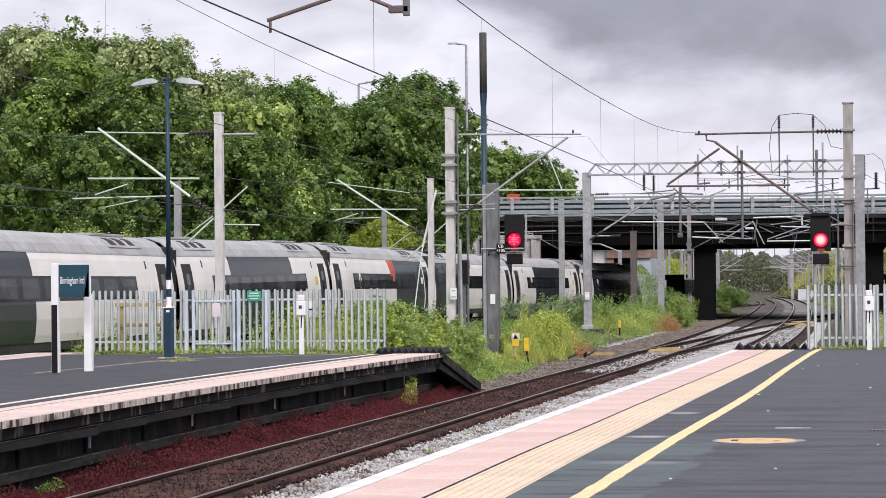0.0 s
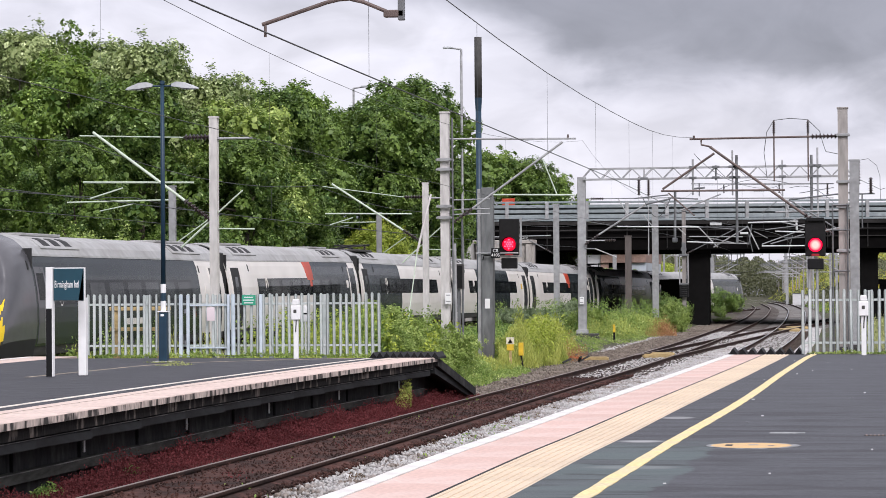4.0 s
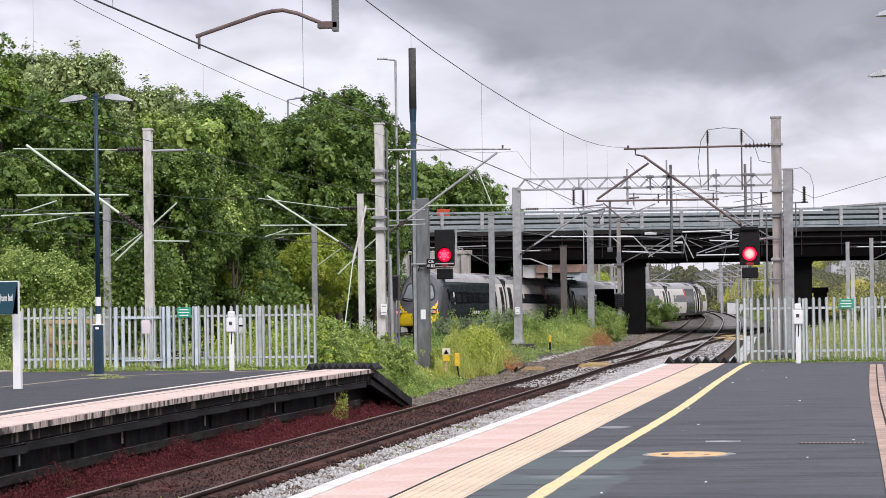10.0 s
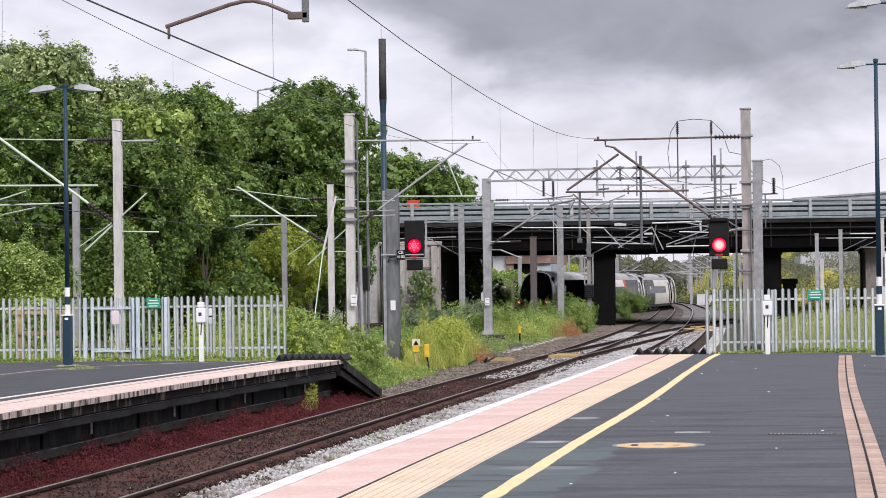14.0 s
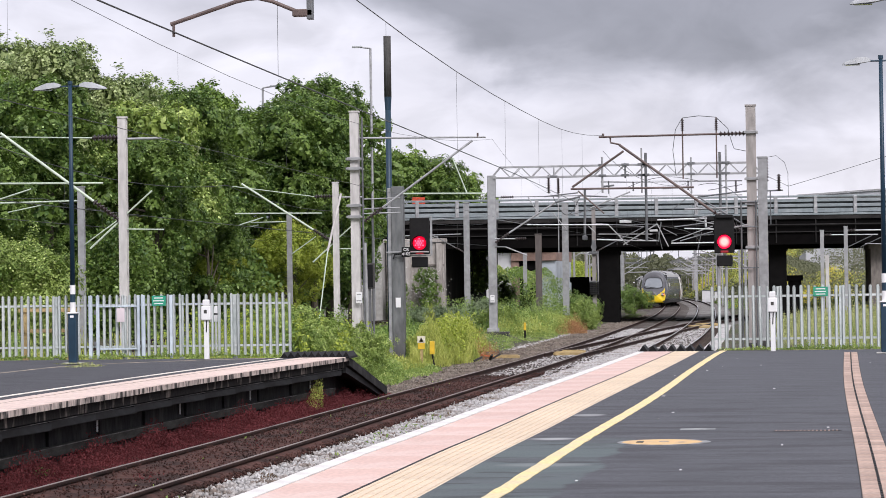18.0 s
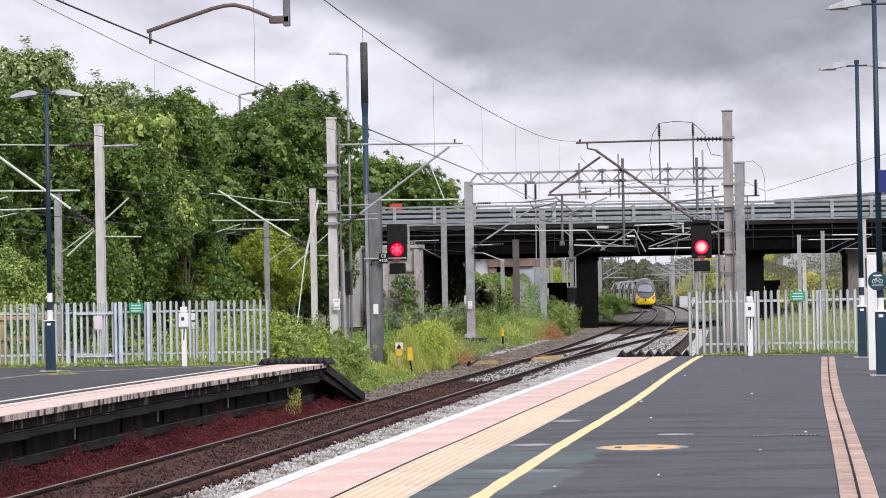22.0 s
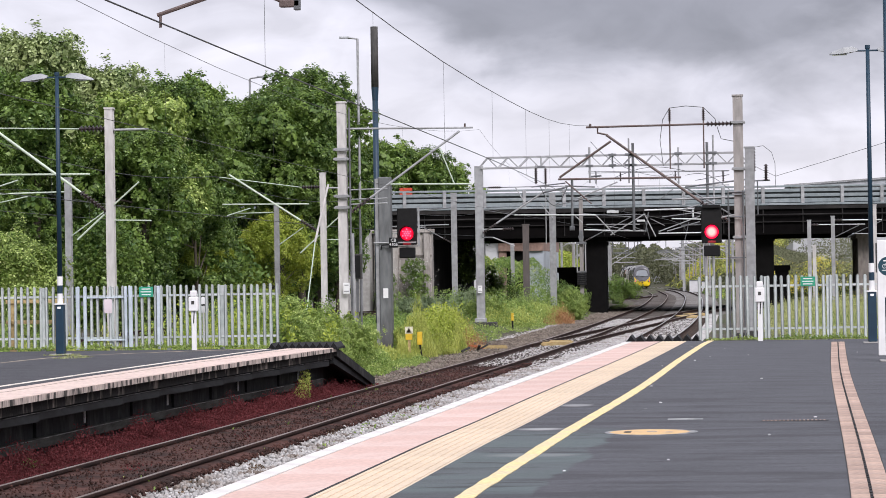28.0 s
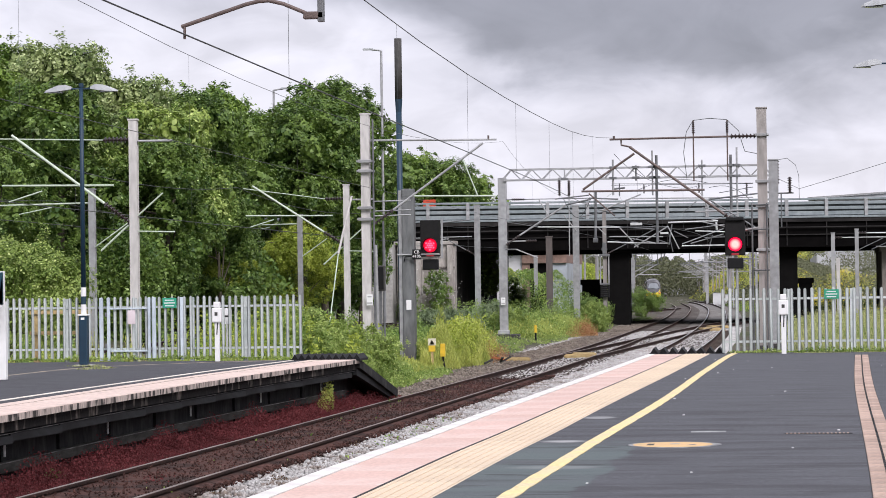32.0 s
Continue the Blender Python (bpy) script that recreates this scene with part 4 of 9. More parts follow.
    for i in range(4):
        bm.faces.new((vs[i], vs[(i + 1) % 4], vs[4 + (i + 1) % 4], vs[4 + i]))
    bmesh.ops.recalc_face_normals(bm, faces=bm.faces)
    part("ramp_wall", bm, WALL_DARK, p, "near-black wall under the ramp")
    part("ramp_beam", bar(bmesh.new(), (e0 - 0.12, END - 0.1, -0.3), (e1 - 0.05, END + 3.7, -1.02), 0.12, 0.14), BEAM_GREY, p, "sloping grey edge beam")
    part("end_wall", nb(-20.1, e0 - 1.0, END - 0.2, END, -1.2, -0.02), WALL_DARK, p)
    part("back_line", sweep(Way((6, -20.0), (62, -20.0)), steps(6, 60, 3), [(-0.12, 0.0), (-0.12, 0.004), (0.12, 0.004), (0.12, 0.0)], zs=None), WHITE_LINE, p, "white line along the far edge")
    part("back_strip", nb(-20.25, -19.0, 6, 60.5, -0.5, -0.004), PINK_OLD, p, "worn coping along the far edge")
    trespass_mat(pose(-11.2, 58.7, 0.02), 10, 1.62)
    return p


def build_fence(x0, x1, y, label, posts, z0=0.02, top=1.53, skip=(), y1=None):
    f = thing("palisade_fence", label, "fence", "palisade fences")
    bm = bmesh.new()
    w = 0.038
    h = top - 0.05
    prof = ((-w, 0.012), (-w * 0.45, -0.012), (w * 0.45, -0.012), (w, 0.012))
    base = [bm.verts.new((u, v, 0)) for u, v in prof]
    up = [bm.verts.new((u, v, h - 0.03)) for u, v in prof]
    tip = [bm.verts.new((u * 0.72, v, h + (0.0 if abs(u) > w * 0.8 else 0.014))) for u, v in prof]
    for a, b in ((base, up), (up, tip)):
        for i in range(3):
            bm.faces.new((a[i], a[i + 1], b[i + 1], b[i]))
    bmesh.ops.solidify(bm, geom=bm.faces[:], thickness=0.005)
    me = None
    for x in steps(x0, x1, 0.158):
        if any(a < x < b for a, b in skip):
            continue
        yy = y + ((y1 - y) * (x - x0) / (x1 - x0) if y1 is not None else 0)
        at = pose(x, yy, z0 + random.uniform(-0.012, 0.012), ry=random.uniform(-0.5, 0.5))
        if me is None:
            o = part("pale", bm, GALV_FENCE, f)
            me, o.matrix_basis = o.data, at
        else:
            share("pale", me, f, at)
    for z in (0.25, top - 0.28):
        for a, b in zip([x0] + list(posts), list(posts) + [x1]):
            part("rail", bar(bmesh.new(), (a, y + 0.035, z0 + z), (b, (y1 or y) + 0.035 if b == x1 else y + 0.035, z0 + z), 0.045, 0.05), GALV_FENCE, f)
    for x in posts:
        part("post", nb(x - 0.05, x + 0.05, y + 0.03, y + 0.12, z0 - 0.3, z0 + top - 0.06, bevel=0.006), GALV_FENCE, f)
    return f


def build_gate():
    """The locked gate in the island platform's fence: heavier posts and a closed leaf's frame."""
    g = thing("palisade_gate", "closed galvanised palisade gate between bluish steel posts", "gate")
    for x, wide in ((-16.10, 0.042), (-15.92, 0.036), (-14.92, 0.03), (-14.80, 0.042), (-14.12, 0.035)):
        part("post", nb(x - wide, x + wide, 59.50, 59.57, -0.01, 1.50, bevel=0.008), GALV_BLUE, g, "heavier bluish gate post")
    for z in (0.20, 1.22):
        part("rail", nb(-15.88, -14.95, 59.53, 59.57, z, z + 0.04, bevel=0.006), GALV_BLUE, g)
    for z in (0.35, 1.1):
        part("hinge", nr((-15.98, 59.50, z - 0.05), (-15.98, 59.50, z + 0.05), 0.025), GALV_DARK, g)
    return g


# the bridge and its piers stand a little further off and are larger by as much
FAR_BACK = Matrix.Translation((0, 0, 1.6)) @ Matrix.Scale(1.075, 4) @ Matrix.Translation((0, 0, -1.6))


def build_bridge():
    b = thing("road_bridge", "grey steel-railed road bridge over the railway", "bridge", kind="structure")
    b.matrix_basis = FAR_BACK @ pose(-15.9, 160.0, 0, rz=8.3)
    L, R = -34.0, 60.0
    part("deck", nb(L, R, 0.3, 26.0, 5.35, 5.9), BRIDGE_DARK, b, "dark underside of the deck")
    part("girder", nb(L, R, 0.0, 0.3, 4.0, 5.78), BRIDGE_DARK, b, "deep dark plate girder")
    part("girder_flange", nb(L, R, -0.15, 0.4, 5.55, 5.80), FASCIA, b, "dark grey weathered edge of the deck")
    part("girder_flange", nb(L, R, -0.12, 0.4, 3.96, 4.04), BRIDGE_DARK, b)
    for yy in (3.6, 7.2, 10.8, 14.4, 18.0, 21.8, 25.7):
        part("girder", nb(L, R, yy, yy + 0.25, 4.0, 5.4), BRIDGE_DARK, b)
    part("kerb_beam", nb(L, R, -0.2, 0.15, 5.80, 5.93, bevel=0.02), BRIDGE_GREY, b, "grey edge beam")
    post = None
    for x in steps(L + 0.3, R - 0.3, 2.55):
        if post is None:
            post = part("parapet_post", nb(-0.11, 0.11, -0.12, 0.08, 5.84, 7.0, bevel=0.015), GALV, b, "pale grey parapet post")
            post.matrix_basis = pose(x, 0, 0)
        else:
            share("parapet_post", post.data, b, pose(x, 0, 0))
    for z0, z1 in ((5.97, 6.22), (6.32, 6.52), (6.64, 6.84), (6.93, 7.06)):
        part("parapet_rail", nb(L, R, -0.04, 0.08, z0, z1, bevel=0.02), BRIDGE_GREY, b, "grey horizontal parapet rail")
    stiff = None
    for x in steps(L + 0.3, R - 0.3, 2.55):
        if stiff is None:
            stiff = part("girder_stiffener", nb(-0.03, 0.03, -0.1, 0.0, 4.06, 5.55), FASCIA, b, "upright stiffener on the girder")
            stiff.matrix_basis = pose(x, 0, 0)
        else:
            share("girder_stiffener", stiff.data, b, pose(x, 0, 0))
    part("service_pipe", nr((L, -0.2, 5.2), (R, -0.2, 5.2), 0.05), FASCIA, b, "dark pipe along the girder")
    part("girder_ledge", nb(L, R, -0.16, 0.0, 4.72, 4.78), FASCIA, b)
    # dark sheet added so the gaps between the rails look shaded
    part("parapet_infill", nb(L, R, 0.12, 0.14, 5.93, 6.75), PARAPET_DARK, b, "dark backing sheet for the shaded gaps between the rails")
    # far parapet
    part("far_parapet", nb(L, R, 25.8, 25.95, 5.9, 7.0), BRIDGE_GREY, b)
    return b


def pier_box(label, material, *dims):
    p = thing("bridge_pier", label, "bridge pier", "bridge piers", "structure", at=FAR_BACK)
    part("shaft", nb(*dims, bevel=0.05), material, p)
    x0, x1, y0, y1, _, z1 = dims
    part("cap", nb(x0 - 0.1, x1 + 0.1, y0 - 0.1, y1 + 0.1, z1 - 0.35, z1), material, p)
    return p


def build_bridge_supports():
    p = thing("bridge_pier", "near-black bridge pier between the tracks", "bridge pier", "bridge piers", "structure", at=FAR_BACK)
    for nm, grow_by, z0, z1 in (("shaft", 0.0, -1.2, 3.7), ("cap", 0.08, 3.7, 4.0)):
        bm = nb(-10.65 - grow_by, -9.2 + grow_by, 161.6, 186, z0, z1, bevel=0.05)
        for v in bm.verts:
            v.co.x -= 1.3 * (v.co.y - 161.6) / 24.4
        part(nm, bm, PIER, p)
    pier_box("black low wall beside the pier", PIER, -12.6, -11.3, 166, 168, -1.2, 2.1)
    pier_box("near-black bridge pier behind the fence", PIER, 0.25, 1.35, 163.5, 187, -1.2, 4.0)
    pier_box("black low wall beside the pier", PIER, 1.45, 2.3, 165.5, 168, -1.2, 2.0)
    pier_box("weathered concrete pier of the far span", CONCRETE_DIM, 6.7, 7.7, 165, 174, -1.2, 4.0)
    w = thing("abutment", "stained pale concrete bridge abutment", "abutment", kind="structure")
    part("wall", nb(-30, -25.5, 168.6, 171, -1.2, 4.6), CONCRETE, w)
    # side face coloured dark for the shade beneath the deck
    part("side_wall", nb(-48, -21.7, 171.0, 198, -1.2, 4.2), PIER_WALL, w, "abutment side wall painted dark for shade")
    part("wing_wall", nb(-25.4, -21.45, 169.9, 170.9, -0.8, 4.6, bevel=0.06), CONCRETE_PALE, w, "pale stained wing wall")
    part("wing_cap", nb(-25.6, -21.35, 169.7, 170.95, 4.6, 4.85, bevel=0.04), CONCRETE_PALE, w)
    for x in (-25.0, -23.9, -22.8, -21.75):
        part("buttress", nb(x - 0.2, x + 0.2, 169.55, 169.9, -0.8, 4.55, bevel=0.03), CONCRETE_PALE, w)
    for z in (1.4, 3.0):
        part("string_course", nb(-25.4, -21.45, 169.8, 169.9, z, z + 0.12), CONCRETE_DIM, w)
    w = thing("far_abutment", "dark bridge abutment in shade", "abutment", kind="structure")
    part("wall", nb(24, 60, 178, 192, -1.2, 4.2), CONCRETE, w)


build_ground()
build_trackbeds()
A_TRACK = build_track("railway_track_a", "single railway track with rusty rails over brown bed", TRACK_A, 12, 430, RAIL_TOP, 1.5, far_lift)
B_TRACK = build_track("railway_track_b", "railway track curving away beyond the platform", TRACK_B, 12, 430, RAIL_BRIGHT, 2.0, far_lift)
build_track("railway_track_c", "far railway track behind the island platform", TRACK_T, -120, 262, RAIL_BRIGHT, 4.0, T_LIFT)
build_track("railway_crossover", "crossover rails between the two tracks", LINK, 93, 198, RAIL_TOP)
build_sleepers(A_TRACK, TRACK_A, 72, 128)
build_sleepers(B_TRACK, TRACK_B, 72, 150)
build_platform()
trespass_mat(pose(-3.0, 60.85, 0.0), 8, 1.75)
build_left_platform()
build_fence(-18.6, -11.25, 59.6, "galvanised steel palisade fence at the island platform's end", (-17.0, -15.3, -13.9, -12.6))
build_gate()
build_fence(-1.25, 2.75, 60.1, "galvanised steel palisade fence at the platform end", (0.3, 1.75))
build_fence(2.75, 9.0, 60.1, "galvanised steel palisade fence continuing past the gate", (4.4, 6.0, 7.6))
build_bridge()
build_bridge_supports()


# ---- lamps and signs on the platforms ----
def lamp_post(at, height, twin_turn=0.0, near=False):
    t = thing("platform_lamp", "navy blue twin-headed platform lamp post with white bands", "lamp post", "platform lamps", at=at)
    part("foot", nb(-0.2, 0.2, -0.2, 0.2, 0, 0.03, bevel=0.01), CONCRETE, t, "small concrete footing")
    part("base_box", nb(-0.095, 0.095, -0.095, 0.095, 0.03, 1.12, bevel=0.02), NAVY, t, "thick navy base of the post")
    part("base_cap", nb(-0.115, 0.115, -0.115, 0.115, 1.12, 1.15, bevel=0.008), WHITE, t, "white ledge on the base")
    part("label_plate", nb(-0.04, 0.04, -0.103, -0.096, 1.03, 1.08), WHITE, t)
    for k, (z0, z1, m) in enumerate(((1.15, 1.37, WHITE), (1.37, 1.55, NAVY), (1.55, 1.75, WHITE))):
        part("band", nr((0, 0, z0), (0, 0, z1), 0.062, seg=16), m, t, "white band" if m is WHITE else "")
    part("pole", nr((0, 0, 1.75), (0, 0, height), 0.055, 0.042, seg=16), NAVY, t, smooth=True)
    part("pole_cap", nr((0, 0, height), (0, 0, height + 0.08), 0.055, seg=12), NAVY, t)
    part("cross_arm", nr((-0.3, 0, height - 0.04), (0.3, 0, height - 0.04), 0.02), NAVY, t)
    for s in (-1, 1):
        bm = bmesh.new()
        rings = []
        for u, w, z0, z1 in ((0.22, 0.05, -0.05, 0.01), (0.34, 0.10, -0.07, 0.05), (0.52, 0.13, -0.10, 0.035), (0.78, 0.10, -0.115, -0.06), (0.84, 0.04, -0.115, -0.10)):
            rings.append([bm.verts.new((s * u, v, height + z)) for v, z in ((-w, z0), (w, z0), (w * 0.8, z1), (-w * 0.8, z1))])
        for a, b in zip(rings, rings[1:]):
            for i in range(4):
                bm.faces.new((a[i], a[(i + 1) % 4], b[(i + 1) % 4], b[i]))
        bm.faces.new(rings[0]), bm.faces.new(rings[-1])
        bmesh.ops.recalc_face_normals(bm, faces=bm.faces)
        head = part("lamp_head", bm, LAMP_HEAD, t, "pale grey wing-shaped lamp head")
        part("diffuser", nb(min(s * 0.45, s * 0.76), max(s * 0.45, s * 0.76), -0.08, 0.08, height - 0.125, height - 0.11), T_SCREEN, head)
    return t


def name_sign():
    t = thing("station_sign", "dark teal station name board on two white posts", "sign")
    part("post", nb(-15.06, -14.925, 46.0, 46.14, 0.0, 2.06, bevel=0.008), WHITE, t, "white and black sign post")
    part("post_cover", nb(-15.05, -14.94, 45.985, 46.0, 0.0, 1.28), BLACK, t, "black lower face of the post")
    part("post", nb(-14.63, -14.48, 46.65, 46.79, 0.0, 1.48, bevel=0.008), WHITE, t, "white sign post")
    board = part("board", nb(-14.92, -14.34, 46.05, 46.1, 1.43, 2.03, bevel=0.006), SIGN_TEAL, t, "dark teal name board")
    part("board_edge", nb(-14.92, -14.32, 46.105, 46.14, 1.42, 2.05), WHITE, t)
    bm = bmesh.new()
    vs = [bm.verts.new(v) for v in ((-14.34, 46.045, 1.44), (-14.34, 46.045, 2.0), (-14.43, 46.045, 1.44))]
    bm.faces.new(vs)
    bmesh.ops.solidify(bm, geom=bm.faces[:], thickness=0.004)
    part("white_corner", bm, WHITE, board)
    lettering("lettering", "Birmingham Intl", 0.115, WHITE, board, pose(-14.66, 46.045, 1.73, rx=90) @ Matrix.Diagonal((0.66, 1.7, 1, 1)))
    return t


def help_box(at, turn=0.0):
    t = thing("signal_phone", "white telephone box on a white post", "phone box", "white phone boxes", at=at)
    part("post", nb(-0.055, 0.055, -0.04, 0.04, 0, 0.95, bevel=0.006), WHITE, t)
    part("case", nb(-0.11, 0.11, -0.09, 0.09, 0.90, 1.24, bevel=0.025), WHITE, t, "white plastic case")
    part("hood", nb(-0.075, 0.075, -0.08, 0.08, 1.24, 1.38, bevel=0.025), WHITE, t)
    part("badge", nb(-0.04, 0.03, -0.096, -0.09, 1.06, 1.14), T_FRAME, t)
    part("cable", nr((0, -0.045, 0.62), (0.015, -0.045, 0.9), 0.012), BLACK, t)
    return t


def plate(name, label, at, w, h, material, border=None, bars=0, bar_mat=None):
    t = thing(name, label, "sign", at=at)
    if border:
        part("border", nb(-w / 2 - 0.02, w / 2 + 0.02, 0.0, 0.012, -h / 2 - 0.02, h / 2 + 0.02, bevel=0.003), border, t)
    part("face", nb(-w / 2, w / 2, -0.012, -0.001, -h / 2, h / 2, bevel=0.003), material, t)
    for k in range(bars):
        z = h * (0.28 - 0.56 * k / max(1, bars - 1)) if bars > 1 else 0
        ww = w * (0.32 + 0.07 * (k % 2))
        part("text_bar", nb(-ww, ww, -0.016, -0.0125, z - h * 0.05, z + h * 0.05), bar_mat or WHITE, t)
    return t


# ---- overhead line ----
def h_mast(name, label, x, y, z0, z1, w=0.36, d=0.36, material=None, flange=0.045, lean=0.0):
    """A steel column of H section, with base and cap."""
    m = material or GALV
    t = thing(name, label, "mast", "overhead line masts", at=pose(x, y, z0, ry=lean))
    h = z1 - z0
    bm = bmesh.new()
    f = flange / 2
    outline = [(-w / 2, -d / 2), (w / 2, -d / 2), (w / 2, -d / 2 + flange), (f, -d / 2 + flange), (f, d / 2 - flange), (w / 2, d / 2 - flange), (w / 2, d / 2), (-w / 2, d / 2), (-w / 2, d / 2 - flange), (-f, d / 2 - flange), (-f, -d / 2 + flange), (-w / 2, -d / 2 + flange)]
    low, up = ([bm.verts.new((u, v, z)) for u, v in outline] for z in (0.0, h))
    bm.faces.new(low[::-1]), bm.faces.new(up)
    for k in range(12):
        bm.faces.new((low[k], low[(k + 1) % 12], up[(k + 1) % 12], up[k]))
    part("column", bm, m, t)
    part("base_plate", nb(-w * 0.8, w * 0.8, -d * 0.8, d * 0.8, -0.1, 0.12, bevel=0.02), T_FRAME, t, "dark bolted base")
    part("cap", nb(-w * 0.58, w * 0.58, -d * 0.58, d * 0.58, h, h + 0.05), m, t)
    return t


def clamp(mast, z, w=0.42):
    """A bolted bracket round a mast, in the mast's space."""
    part("bracket", nb(-w / 2, w / 2, -0.26, -0.19, z - 0.05, z + 0.05, bevel=0.01), GALV, mast)
    for s in (-1, 1):
        part("bracket_bolt", nb(s * w / 2 - 0.03, s * w / 2 + 0.03, -0.30, 0.26, z - 0.03, z + 0.03), GALV, mast)


def insulator(bm, a, b, r=0.085, n=7):
    """A ribbed porcelain rod turned as one piece."""
    a, b = Vector(a), Vector(b)
    axis = (b - a).normalized()
    side = axis.cross(Vector((0, 0, 1)) if abs(axis.z) < 0.9 else Vector((0, 1, 0))).normalized()
    up = axis.cross(side)
    stops = [(0.0, 0.4)]
    for k in range(n):
        stops += [((k + 0.22) / n, 0.4), ((k + 0.30) / n, 1.0), ((k + 0.62) / n, 0.62), ((k + 0.78) / n, 0.4)]
    stops.append((1.0, 0.4))
    rings = [[bm.verts.new(a.lerp(b, u) + r * q * (math.cos(0.6283 * i) * side + math.sin(0.6283 * i) * up)) for i in range(10)] for u, q in stops]
    for p, q in zip(rings, rings[1:]):
        for i in range(10):
            bm.faces.new((p[i], p[(i + 1) % 10], q[(i + 1) % 10], q[i]))
    bm.faces.new(rings[0][::-1]), bm.faces.new(rings[-1])
    bmesh.ops.recalc_face_normals(bm, faces=bm.faces)
    return bm


def cantilever(name, label, root_top, root_low, tip, reg, material, parent_group="cantilevers", r=0.035):
    """Top tie, raking tube with insulator, and registration arm."""
    t = thing(name, label, "cantilever", parent_group)
    rt, rl, tp, rg = Vector(root_top), Vector(root_low), Vector(tip), Vector(reg)
    d = (tp - rl)
    i0, i1 = rl + d * 0.05, rl + d * 0.22
    part("tube_end", nr(rl, i0, r), material, t)
    part("raking_tube", nr(i1, tp, r), material, t)
    part("raking_insulator", insulator(bmesh.new(), i0, i1), INSULATOR, t, "ribbed brown insulator")
    e = tp - rt
    part("top_tie", nr(rt + e * 0.12, tp + e.normalized() * 0.25, r * 0.75), material, t)
    part("top_insulator", insulator(bmesh.new(), rt, rt + e * 0.12, 0.07, 5), INSULATOR, t)
    mid = rl + d * 0.45
    part("registration_tube", nr(Vector((mid.x, mid.y, rg.z + 0.12)), rg + Vector((0, 0, 0.12)), r * 0.7), material, t)
    part("drop_bracket", nr(mid, (mid.x, mid.y, rg.z + 0.1), r * 0.6), material, t)
    part("steady_arm", nr(rg + Vector((0.9 if rg.x < rl.x else -0.9, 0, 0.1)), rg, r * 0.5), material, t)
    return t


def span_wire(bm, pts, r, sag=0.00035):
    """A wire that sags a little between its supports."""
    run = []
    for a, b in zip(pts, pts[1:]):
        a, b = Vector(a), Vector(b)
        n = max(4, int((b - a).length / 3))
        drop = sag * (b - a).length ** 2
        run += [a.lerp(b, i / n) - Vector((0, 0, 4 * drop * (i / n) * (1 - i / n))) for i in range(n + (b == Vector(pts[-1])))]
    return chain(bm, run, r, 5)


def wire_pair(label, way_x, ys, z_c, z_m, sag, r=0.011, drop=8.0):
    """Contact wire, sagging catenary over it, and droppers."""
    t = thing("overhead_line", label, "overhead wire", "overhead lines")
    pc, pm = [], []
    for a, b in zip(ys, ys[1:]):
        n = 14
        for i in range(n + (b == ys[-1])):
            u = i / n
            y = a + (b - a) * u
            pc.append((way_x(y), y, z_c))
            pm.append((way_x(y), y, z_m - 4 * sag * u * (1 - u)))
        k = max(2, round((b - a) / drop))
        for i in range(1, k):
            u = i / k
            y = a + (b - a) * u
            part("dropper", nr((way_x(y), y, z_c), (way_x(y), y, z_m - 4 * sag * u * (1 - u)), r * 0.32, seg=4), WIRE, t)
    part("contact_wire", chain(bmesh.new(), pc, r, 6), WIRE, t)
    part("catenary_wire", chain(bmesh.new(), pm, r * 0.9, 6), WIRE, t)
    return t


